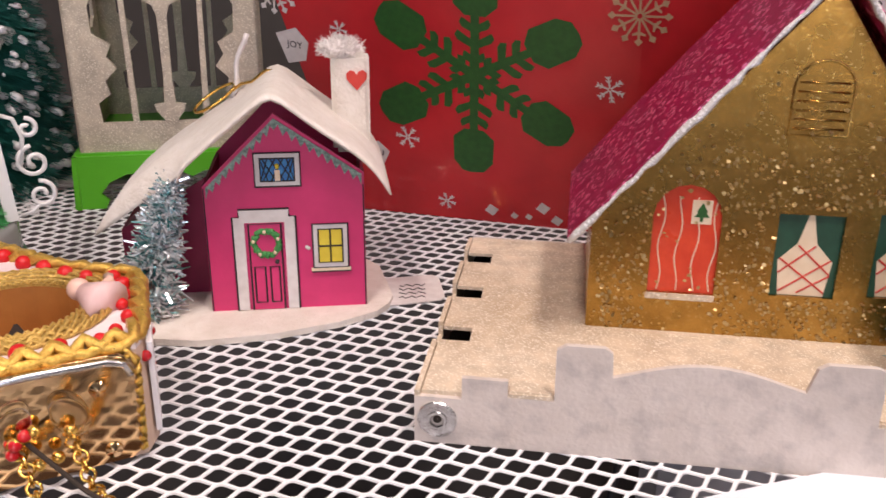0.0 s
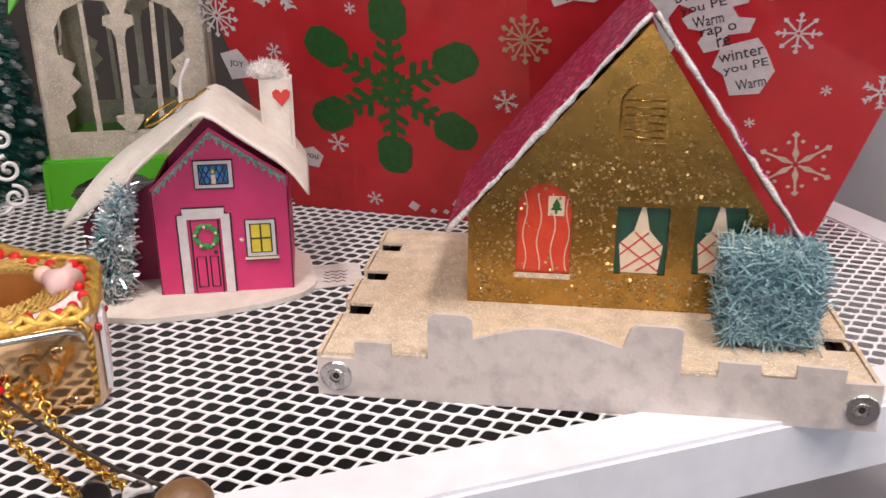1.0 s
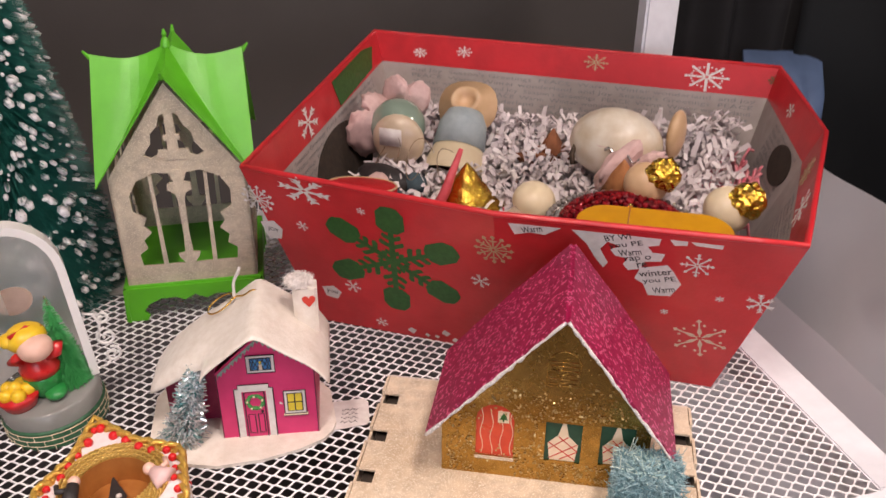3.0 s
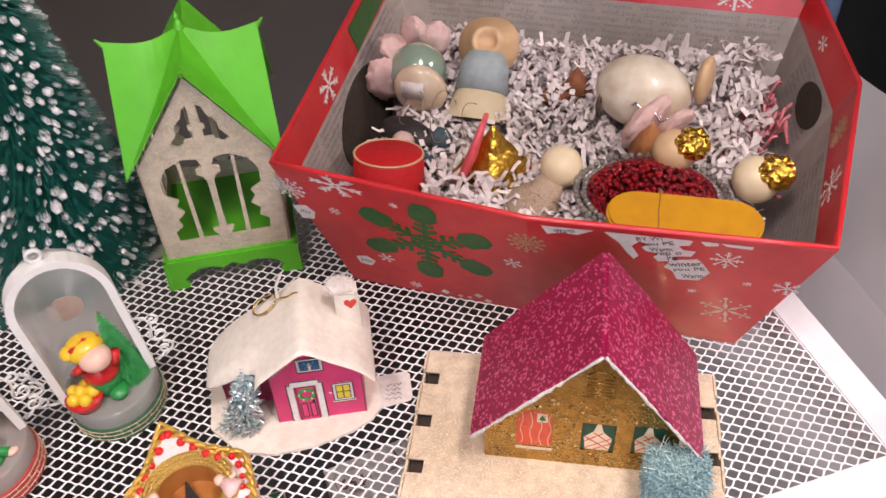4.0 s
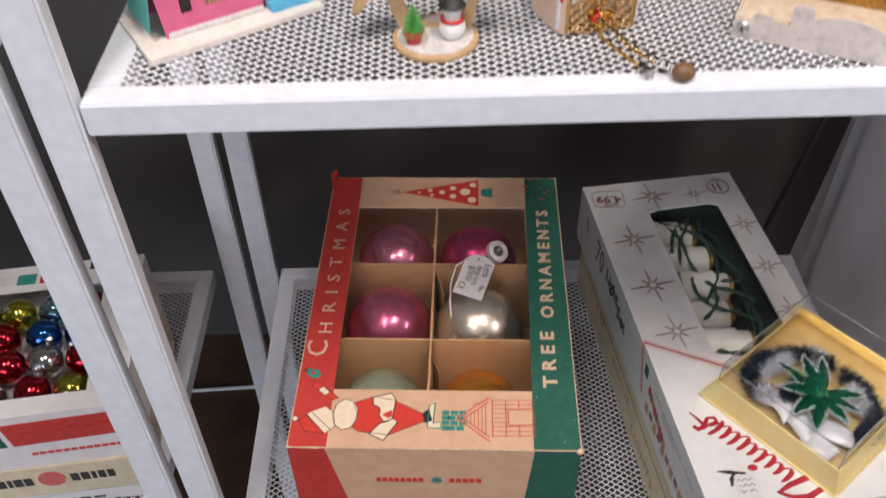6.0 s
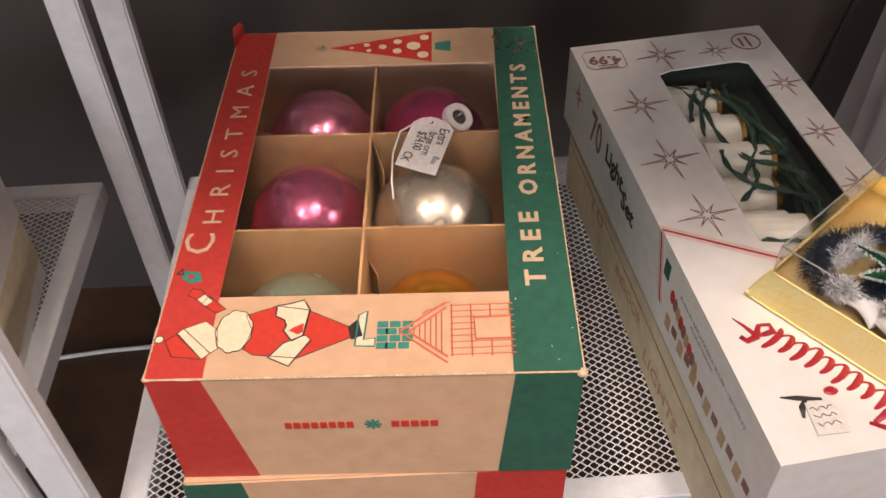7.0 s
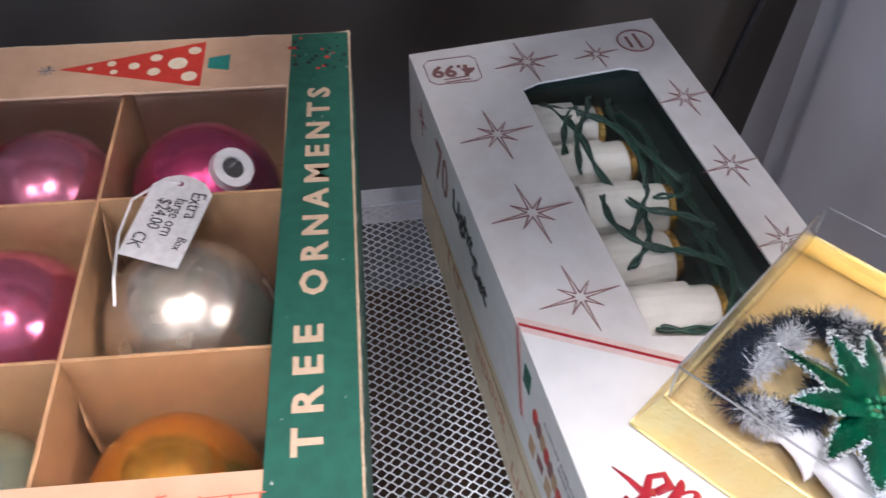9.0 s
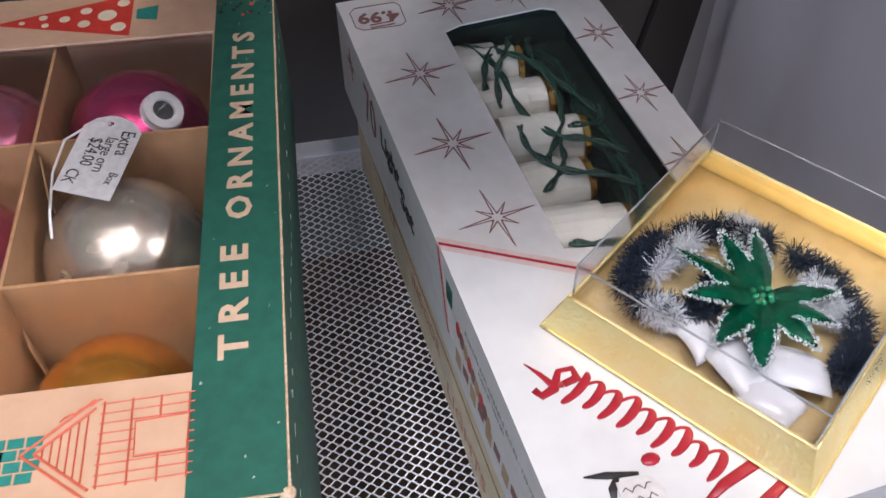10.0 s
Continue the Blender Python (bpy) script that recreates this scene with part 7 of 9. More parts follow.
# maker's line on the front, as plain shapes
for x0, x1, n in ((-0.047, -0.0085, 8), (0.011, 0.0375, 5)):
    w_ = (x1 - x0) / n
    for k in range(n):
        part("print_bar", box(x0 + k * w_ + 0.0005, x0 + (k + 1) * w_ - 0.0006, -0.0004, 0.0, 0.0485, 0.054), RED_PRINT, ob_, "", Matrix.Translation((0, -OL - 0.0001, 0)))
flake_print("print_star", 8, 0.0048, 0.0014, 1, TEAL_PRINT, ob_, FR @ Matrix.Translation((0.0015, 0.0515, 0.0003)))
# dividers, with one bent flap
DX = -0.0065
part("divider", box(DX - 0.0008, DX + 0.0008, WY0 - 0.02, WY1 + 0.02, T, OH - 0.006), KRAFT_IN, ob_, "tan card divider")
for dy in (0.0415, -0.0495):
    part("divider", box(-OW + T, DX - 0.001, dy - 0.0008, dy + 0.0008, T, OH - 0.0045), KRAFT_IN, ob_, "tan card divider")
    part("divider", box(DX + 0.001, OW - T, dy - 0.0008, dy + 0.0008, T, OH - 0.0045), KRAFT_IN, ob_, "tan card divider")
part("ragged_flap", prism([(0, 0.02), (0.014, 0.02)] + [(0.014 + 0.0012 * math.sin(k * 2.2), 0.02 + 0.0045 * k) for k in range(11)] + [(0, 0.064)], 0, 0.0008), KRAFT_IN, ob_, "ragged bent flap", Matrix.Translation((DX + 0.002, -0.052, 0.0)) @ pose(0, 0, 0, 90, 0, -65))
part("ragged_flap", prism([(0, 0.04), (0.03, 0.04)] + [(0.03 + 0.0012 * math.sin(k * 2.2), 0.04 + 0.0042 * k) for k in range(11)] + [(0, 0.084)], 0, 0.0008), KRAFT_IN, ob_, "ragged bent flap", Matrix.Translation((DX + 0.002, 0.04, 0.0)) @ pose(0, 0, 0, 90, 0, -75))
film_ = part("window_film", box(WX0 + 0.001, WX1 - 0.001, WY0 + 0.001, WY1 - 0.001, OH - 0.0028, OH - 0.0026), FILM, ob_, "clear window film")
film_.visible_shadow = False


CAP_TIN = mat("bright tin", (0.8, 0.79, 0.78), (0.62, 0.61, 0.6), 0.3, 0.5, 200, 0.1, 600)


def bauble(x, y, z, r, c1, c2, rough, label, cap_dir=None, metal=0.5):
    M = pose(OX, OY, OZ, 0, 0, OR_)
    P = M @ Vector((x, y, z))
    b = thing("bauble", P.x, P.y, P.z, 0, label, "bauble", "baubles in the box")
    sp = bmesh.new()
    bmesh.ops.create_uvsphere(sp, u_segments=40, v_segments=24, radius=r)
    part("glass_ball", sp, mat("bauble glass", c1, c2, rough + 0.05, metal, 60, 0.35, 140, coat=0.4, stain=0.35, stain_scale=110, stain_colour=tuple(v * 0.7 for v in c1)), b, smooth=True)
    if cap_dir:
        d = Vector(cap_dir).normalized()
        Q = d.to_track_quat("Z", "Y").to_matrix().to_4x4()
        c = part("cap", lathe([(0.0108, -0.002), (0.0112, 0.001), (0.0103, 0.004), (0.0103, 0.006), (0.0058, 0.0062), (0.0052, 0.004)], 28, False), CAP_TIN, b, "silver stamped cap", Q @ Matrix.Translation((0, 0, r - 0.003)), smooth=False)
        # a flat black disc paints the shade in the cap's mouth
        part("cap_hole", lathe([(0.0055, 0), (0.0001, 0)], 20, False), INK, c, "", Q @ Matrix.Translation((0, 0, r + 0.0018)))
        part("cap_wire", tube([(0.003 * math.cos(a), 0.001, 0.003 * math.sin(a) + 0.001) for a in [math.pi * k / 8 for k in range(9)]], 0.0006, 6), SILVER, c, "", Q @ Matrix.Translation((0, 0, r + 0.003)), smooth=True)
    return b


bauble(-0.046, 0.082, 0.0515, 0.0385, (0.62, 0.2, 0.3), (0.55, 0.16, 0.25), 0.13, "large pale lilac pink glass bauble in a box cell", None, 0.9)
bauble(0.034, 0.082, 0.0515, 0.0385, (0.5, 0.05, 0.16), (0.42, 0.035, 0.12), 0.16, "large magenta glass bauble with silver cap in a box cell", (0.47, -0.4, 0.8), 0.85)
bauble(-0.047, -0.004, 0.0505, 0.0402, (0.68, 0.17, 0.29), (0.6, 0.13, 0.24), 0.12, "large hot pink glass bauble in a box cell", None, 0.9)
bauble(0.034, -0.004, 0.0505, 0.0402, (0.72, 0.64, 0.54), (0.58, 0.5, 0.4), 0.2, "large tarnished silver glass bauble in a box cell", (0.2, -0.9, -0.3), 0.9)
bauble(-0.047, -0.089, 0.043, 0.036, (0.36, 0.4, 0.29), (0.28, 0.32, 0.21), 0.2, "large faded mint green glass bauble in a box cell", None, 0.75)
bauble(0.035, -0.089, 0.043, 0.036, (0.8, 0.36, 0.05), (0.7, 0.28, 0.03), 0.14, "large orange gold glass bauble in a box cell", None, 0.92)
# price tag on a wire
tg = thing("price_tag", -0.0505, 0.3225, OZ + OH + 0.0045, 0, "white price tag with handwriting tied to an ornament box", "price tag")
tl = [(-0.0245, -0.0135), (0.017, -0.0138), (0.0225, -0.0085), (0.0245, -0.002), (0.0245, 0.0035), (0.0215, 0.0095), (0.016, 0.0138), (-0.0235, 0.0135)]
TM = pose(0, 0, 0, 0, 0, 71.7) @ pose(0, 0, 0, 6, -6, 0)
part("card", prism(tl, 0, 0.0004, [disc(0.0195, 0.002, 0.0015, 10)]), WHITE_PRINT, tg, "white card", TM)
for w_, px_, py_, sz in (("Extra", 0.009, -0.0085, 0.0095), ("Box", -0.0125, -0.0095, 0.006), ("large orn", 0.0005, -0.002, 0.008), ("$24.00", 0.001, 0.0048, 0.0085), ("CK", -0.0145, 0.0085, 0.0085)):
    lettering("tag_word", w_, sz, INK, tg, TM @ Matrix.Translation((px_, py_, 0.0006)) @ pose(0, 0, 0, 0, 0, 180 + px_ * 500) @ Matrix.Diagonal((0.78, 1, 1, 1)), "handwritten word", 0.95, 0.00005)
part("wire", tube([TM @ Vector((0.0195, 0.002, 0.0005)), (-0.0035, 0.021, 0.003), (-0.0165, 0.011, 0.0025), (-0.0215, -0.006, -0.002), (-0.0225, -0.0255, -0.008), (-0.0215, -0.038, -0.012)], 0.0006, 6), WHITE_PRINT, tg, "white string", smooth=True)
# the box below, of the same kind
ub = thing("ornament_box", -0.0885, 0.302, 0.508, 0.2, "closed green red and cream cardboard ornament box under another", "ornament box")
part("carton", box(-0.112, 0.112, -0.16, 0.16, 0.0008, 0.0935, 0.0012), KRAFT, ub, "cream carton")
part("green_strip", prism([(-0.1125, 0.001), (-0.07, 0.001), (-0.078, 0.093), (-0.1125, 0.093)], 0, 0.0004), GREEN_BOX, ub, "", front_at(0, -0.1602, 0))
part("red_strip", prism([(0.055, 0.001), (0.1125, 0.001), (0.1125, 0.093), (0.06, 0.093)], 0, 0.0004), RED_BOX, ub, "", front_at(0, -0.1602, 0))
part("side_strip", box(-0.1126, -0.1121, -0.159, 0.159, 0.002, 0.092), GREEN_BOX, ub)
part("side_strip", box(0.1121, 0.1126, -0.159, 0.159, 0.002, 0.092), GREEN_BOX, ub)
part("lid_line", tube([(-0.1127, -0.1607, 0.06), (-0.07, -0.1607, 0.06)], 0.0006, 6), CREAM_PRINT, ub)

# ---- box of candle lights ----
LX, LY, LR, LZ = 0.071, 0.503, 8.0, 0.582
LW, LL, LHt = 0.165, 0.40, 0.07
lb = thing("light_set_box", LX, LY, LZ, LR, "white cardboard candle light box with window and printed stars", "light box")
LT = 0.0015
lwin = [(0.0585, -0.243), (0.134, -0.262), (0.134, -0.0505), (0.126, -0.046), (0.07, -0.0475), (0.0585, -0.0515)]
part("lid_panel", prism(rect(0, -LL, LW, 0), LHt - LT, LHt, [lwin]), WHITE_BOX, lb, "white lid panel with a window")
part("side_panel", box(0, LT, -LL + LT, -LT, 0, LHt - LT), WHITE_BOX, lb, "white side panel")
part("side_panel", box(LW - LT, LW, -LL + LT, -LT, 0, LHt - LT), WHITE_BOX, lb, "white side panel")
part("end_panel", box(0, LW, -LT, 0, 0, LHt - LT), WHITE_BOX, lb, "white end panel")
part("end_panel", box(0, LW, -LL, -LL + LT, 0, LHt - LT), WHITE_BOX, lb, "white end panel")
part("bottom_panel", box(LT, LW - LT, -LL + LT, -LT, 0, LT), WHITE_BOX, lb)
part("tray", box(0.05, 0.146, -0.275, -0.04, LT, 0.02), mat("dark green flock", (0.004, 0.013, 0.009), (0.007, 0.021, 0.015), 0.7, 0, 200), lb, "dark green tray")
for bx in ((0.116, 0.1465, -0.275, -0.045, 0.0205, 0.04), (0.05, 0.1465, -0.0445, -0.04, 0.0205, 0.067), (0.147, 0.15, -0.28, -0.04, LT, 0.0675), (0.045, 0.0495, -0.28, -0.04, LT, 0.03)):
    part("tray_wall", box(*bx), bpy.data.materials["dark green flock"], lb)
LT_ = Matrix.Translation((0, 0, LHt))
gl = prism([(0.0, -LL), (LW, -LL), (LW, -0.325), (0.0, -0.222)], 0.0002, 0.0016)
part("front_sleeve", gl, mat("glossy white card", (0.76, 0.74, 0.72), (0.7, 0.68, 0.66), 0.2, 0, 60, 0.03, 300, coat=0.5), lb, "glossy white sleeve", LT_)
RED_LINE = mat("crimson line print", (0.4, 0.02, 0.03), (0.34, 0.016, 0.024), 0.4, 0, 200)
PINK_LINE = mat("pale pink border print", (0.7, 0.55, 0.5), (0.64, 0.48, 0.44), 0.4, 0, 200)
part("pink_border", prism([(0.0, -0.2175), (0.16, -0.3155), (0.16, -0.3245), (0.0, -0.2265)], 0.0017, 0.00175), PINK_LINE, lb, "pale pink printed border", LT_)
part("red_line", prism([(0.0, -0.2211), (0.16, -0.3191), (0.16, -0.3209), (0.0, -0.2229)], 0.0018, 0.00195), RED_LINE, lb, "red printed line", LT_)
LSM = pose(0, 0, 0, 90, 0, -90) @ Matrix.Diagonal((-1, 1, 1, 1))
part("pink_border", prism([(-0.2175, LHt), (-0.2265, LHt), (-0.2435, 0.02), (-0.2345, 0.02)], 0.00005, 0.0002), PINK_LINE, lb, "pale pink printed border", LSM)
part("red_line", prism([(-0.2212, LHt), (-0.2228, LHt), (-0.2398, 0.02), (-0.2382, 0.02)], 0.0002, 0.0004), RED_LINE, lb, "red printed line", LSM)
STAR_INK = mat("plum brown ink", (0.2, 0.085, 0.08), (0.27, 0.13, 0.12), 0.5, 0, 400)


def ray_star(parent, m, r):
    """Eight thin rays, long and short, with open middles."""
    bm = bmesh.new()
    for k in range(8):
        a = math.pi * k / 4 + 0.1
        L = r * (1.0 if k % 2 == 0 else 0.55)
        tip, q = Vector((math.cos(a) * L, math.sin(a) * L, 0)), r * 0.13
        for sg in (1, -1):
            b = Vector((math.cos(a + sg * 0.39) * q, math.sin(a + sg * 0.39) * q, 0))
            join(bm, tube([b, tip], [r * 0.02, r * 0.012], 4))
    return part("printed_star", bm, STAR_INK, parent, "thin printed star", m @ Matrix.Translation((0, 0, 0.0002)))


for u, v, r in ((0.0695, -0.026, 0.0215), (0.1145, -0.029, 0.015), (0.0312, -0.088, 0.0225), (0.0305, -0.153, 0.023), (0.0345, -0.213, 0.0215), (0.1495, -0.083, 0.018), (0.1485, -0.145, 0.018), (0.149, -0.203, 0.018), (0.146, -0.255, 0.016)):
    ray_star(lb, LT_ @ Matrix.Translation((u, v, 0)), r)
LS = Matrix.Translation((0, 0, 0)) @ pose(0, 0, 0, 90, 0, -90)      # left side: x along the box towards its front
ray_star(lb, LS @ Matrix.Translation((0.034, 0.045, 0)), 0.013)
lettering("box_word", "4.99", 0.0155, STAR_INK, lb, LT_ @ Matrix.Translation((0.0225, -0.0235, 0.0003)) @ pose(0, 0, 0, 0, 0, 172), "printed price 4.99", bold=0.0005)
part("price_outline", tube([(x, y, 0.0003) for x, y in ((0.006, -0.014), (0.010, -0.010), (0.036, -0.011), (0.039, -0.015), (0.038, -0.034), (0.034, -0.037), (0.010, -0.035), (0.006, -0.031))], 0.0003, 4, True), STAR_INK, lb, "", LT_)
for k in range(2):
    part("print_bar", box(0.015, 0.031, -0.0315 - 0.003 * k, -0.0305 - 0.003 * k, 0.0002, 0.0004), STAR_INK, lb, "", LT_)
part("print_ring", tube([(0.144 + 0.0115 * math.cos(a), -0.0215 + 0.0115 * math.sin(a), 0.0003) for a in [2 * math.pi * k / 28 for k in range(28)]], 0.0006, 5, True), STAR_INK, lb, "", LT_)
part("print_bar", box(0.1385, 0.1405, -0.028, -0.016, 0.0002, 0.0005), STAR_INK, lb, "", LT_)
part("print_bar", box(0.1445, 0.1465, -0.030, -0.014, 0.0002, 0.0005), STAR_INK, lb, "", LT_)
lettering("box_word", "70", 0.046, STAR_INK, lb, LS @ Matrix.Translation((0.083, 0.043, 0.0003)) @ Matrix.Diagonal((0.62, 0.9, 1, 1)), "printed number 70", bold=0.0004)
lettering("box_word", "Light", 0.026, INK, lb, LS @ Matrix.Translation((0.128, 0.046, 0.0003)) @ Matrix.Diagonal((0.8, 0.85, 1, 1)), "printed word Light", bold=0.0006)
lettering("box_word", "Set", 0.026, INK, lb, LS @ Matrix.Translation((0.163, 0.036, 0.0003)) @ Matrix.Diagonal((0.8, 0.85, 1, 1)), "printed word Set", bold=0.0006)
part("print_patch", prism(rect(0.236, 0.046, 0.245, 0.06), 0.0002, 0.0004), GREEN_BOX, lb, "", LS)
for k in range(9):
    part("print_patch", prism(disc(0.255 + 0.0058 * k, 0.042 - 0.002 * k, 0.0035, 8, 0.006), 0.0002, 0.0004), (RED_BOX, STAR_INK, TAN_PRINT)[k % 3], lb, "", LS)
for w_, u, v, ln in (("PUSH-IN REPLACEABLE BULBS - 120 VOLTS", 0.315, 0.053, 0.1), ("MADE IN TAIWAN", 0.302, 0.047, 0.034)):
    lettering("box_word", w_, 0.005, GREY_INK, lb, LS @ Matrix.Translation((u, v, 0.0003)), "small grey printed line", 1.0, 0.00005, fit=(ln, 0.0032))
# faded print along the side, as plain bars
for k in range(12):
    part("print_bar", prism(rect(0.252 + 0.0115 * k, 0.012 + 0.0045 * (k % 2), 0.26 + 0.0115 * k, 0.024), 0.0002, 0.0004), STAR_INK if k % 2 else TAN_PRINT, lb, "", LS)
# the maker's red script, as one plain looping stroke
SCRIPT_RED = mat("crimson script ink", (0.42, 0.02, 0.035), (0.34, 0.015, 0.025), 0.35, 0, 200)
ex_, nx_ = Vector((0.62, -0.785, 0)), Vector((0.785, 0.62, 0))


def script(points, widths, name="script_stroke", material=None, label="thick red script stroke"):
    """A flat brush stroke on the sleeve, along and across the line of writing."""
    line = [Vector((0.0326, -0.3247, 0)) + ex_ * a + nx_ * b for a, b in points]
    bm = tube(line, widths, 8)
    bm.transform(Matrix.Translation((0, 0, 0.0018)) @ Matrix.Diagonal((1, 1, 0.12, 1)))
    part(name, bm, material or SCRIPT_RED, lb, label, LT_, smooth=True)


wave, wide = [], []
for k in range(420):
    f = k / 419
    q = f * 2 * math.pi * 8.5
    mid = 0.0012 + 0.0022 * math.sin(f * math.pi) - 0.001 * f
    b = (0.0086 + 0.0012 * math.sin(q * 0.37 + 1) - 0.0022 * f) * math.cos(q)
    wave.append((-0.007 + 0.069 * f + 0.27 * b + 0.0022 * math.sin(q), mid + b))
    wide.append(0.0008 + 0.0013 * max(0.0, math.sin(q + 0.3)))
script(wave, wide)
script([(-0.0293, 0.0), (-0.021, -0.0008), (-0.0135, -0.0025), (-0.0095, 0.0005)], [0.0003, 0.0012, 0.002, 0.0018])
script([(-0.0095, 0.0005), (-0.0062, 0.0068), (-0.0105, 0.0098), (-0.0148, 0.0052), (-0.0118, -0.0038), (-0.0142, -0.0098), (-0.0188, -0.0092)], [0.0018, 0.0024, 0.0017, 0.0015, 0.0024, 0.0022, 0.0018])
script([(0.064, -0.0155), (0.0665, -0.005), (0.0735, 0.011), (0.081, 0.0165), (0.0865, 0.01), (0.0825, -0.0045), (0.0735, -0.0135), (0.062, -0.0175)], [0.0014, 0.0024, 0.0028, 0.002, 0.0024, 0.0028, 0.0022, 0.0012])
part("script_dot", ball(0.0034, 0.0468, -0.361, 0.0018, 1.25, 0.9, 0.25, 2), SCRIPT_RED, lb, "", LT_)
for pts, wd in ((((0.0175, -0.3602), (0.0265, -0.3622), (0.0395, -0.3652)), (0.0004, 0.0019, 0.0009)), (((0.031, -0.3632), (0.0265, -0.3685), (0.0245, -0.375)), (0.001, 0.0018, 0.0008))):
    bm = tube([(*p, 0) for p in pts], list(wd), 8)
    bm.transform(Matrix.Translation((0, 0, 0.0019)) @ Matrix.Diagonal((1, 1, 0.12, 1)))
    part("lower_script", bm, INK, lb, "black script stroke", LT_, smooth=True)
part("price_sticker", prism([(0.0285, -0.3665), (0.042, -0.3672), (0.0465, -0.373), (0.0445, -0.388), (0.0265, -0.387)], 0.0024, 0.0028), WHITE_PRINT, lb, "white price sticker", LT_)
for k in range(3):
    part("sticker_scribble", tube([(0.0295 + 0.0018 * j, -0.371 - 0.005 * k + 0.0014 * math.sin(j * 2.2 + k), 0.0029) for j in range(8)], 0.0003, 4), INK, lb, "", LT_)
lf = part("window_film", prism([(0.06, -0.242), (0.133, -0.26), (0.133, -0.052), (0.06, -0.053)], -0.0022, -0.002), FILM, lb, "clear window film", LT_)
lf.visible_shadow = False
# candles and green wire inside
CANDLE = mat("white candle plastic", (0.5, 0.48, 0.43), (0.43, 0.41, 0.36), 0.32, 0, 100)
WIRE = mat("dark green wire", (0.006, 0.03, 0.019), (0.01, 0.045, 0.028), 0.4)
LM = pose(LX, LY, LZ, 0, 0, LR)
for k in range(6):
    v = -0.066 - 0.0375 * k
    P = LM @ Vector((0.0515 + 0.006 * (k % 3), v, 0.047 - 0.003 * (k % 2)))
    c = thing("candle_light", P.x, P.y, P.z, LR - 8 + 7 * (k % 2), "white plastic candle light with brass socket in a box", "candle light", "candle lights in the box")
    R = pose(0, 0, 0, 0, 90, 0)
    part("tube", lathe([(0.0172, 0), (0.0178, 0.001), (0.0178, 0.034), (0.0152, 0.035), (0.0152, 0.046), (0.0148, 0.047)], 22), CANDLE, c, "", R, smooth=False)
    part("socket", lathe([(0.0125, 0.047), (0.0148, 0.048), (0.0148, 0.051), (0.0115, 0.053)], 22), GOLD, c, "brass socket ring", R, smooth=False)
    part("bulb", lathe([(0.0065, 0.053), (0.007, 0.058), (0.0045, 0.066), (0.0005, 0.069)], 16), HAZY, c, "small clear bulb", R, smooth=True)
rnd = random.Random(77)
for k, pts in enumerate((((0.066, -0.058, 0.064), (0.082, -0.085, 0.063), (0.079, -0.13, 0.062), (0.089, -0.158, 0.0635), (0.112, -0.166, 0.062), (0.128, -0.178, 0.058)),
                         ((0.088, -0.066, 0.063), (0.074, -0.082, 0.064), (0.066, -0.108, 0.062)), ((0.068, -0.064, 0.0635), (0.086, -0.072, 0.064), (0.104, -0.09, 0.064), (0.108, -0.12, 0.063), (0.098, -0.15, 0.063), (0.078, -0.175, 0.062)),
                         ((0.1, -0.15, 0.062), (0.122, -0.152, 0.06), (0.131, -0.13, 0.055)), ((0.092, -0.158, 0.0625), (0.088, -0.18, 0.062), (0.068, -0.196, 0.06)), ((0.118, -0.176, 0.06), (0.121, -0.21, 0.061), (0.104, -0.236, 0.06)),
                         ((0.066, -0.232, 0.06), (0.085, -0.24, 0.061), (0.11, -0.238, 0.06)), ((0.112, -0.058, 0.058), (0.103, -0.085, 0.063), (0.114, -0.112, 0.06), (0.127, -0.14, 0.056)),
                         ((0.074, -0.142, 0.064), (0.07, -0.165, 0.065), (0.082, -0.186, 0.064), (0.104, -0.192, 0.062), (0.126, -0.205, 0.056)),
                         ((0.116, -0.062, 0.05), (0.124, -0.09, 0.056), (0.119, -0.125, 0.052), (0.127, -0.16, 0.054), (0.12, -0.2, 0.056), (0.126, -0.235, 0.052)),
                         ((0.1, -0.056, 0.06), (0.092, -0.075, 0.064), (0.078, -0.092, 0.0645), (0.069, -0.125, 0.062)), ((0.127, -0.1, 0.05), (0.114, -0.135, 0.048), (0.122, -0.175, 0.05), (0.113, -0.215, 0.052)))):
    dense = []
    for a, b in zip(pts, pts[1:]):
        dense += [Vector(a).lerp(Vector(b), j / 6) for j in range(6)]
    dense.append(Vector(pts[-1]))
    sm = [(dense[max(0, i - 2)] + dense[max(0, i - 1)] + d + dense[min(len(dense) - 1, i + 1)] + dense[min(len(dense) - 1, i + 2)]) / 5 for i, d in enumerate(dense)]
    w = bmesh.new()
    for ph in (0, math.pi):
        join(w, tube([LM @ (p + Vector((0.0012 * math.cos(i * 0.8 + ph), 0.0012 * math.sin(i * 0.8 + ph), 0.0006 * math.sin(i * 0.8 + ph)))) for i, p in enumerate(sm)], 0.0011, 6))
    ob = part("light_wire", w, WIRE, None, smooth=True)
    tagged(ob, "twisted dark green light wire inside a box window", "wire")
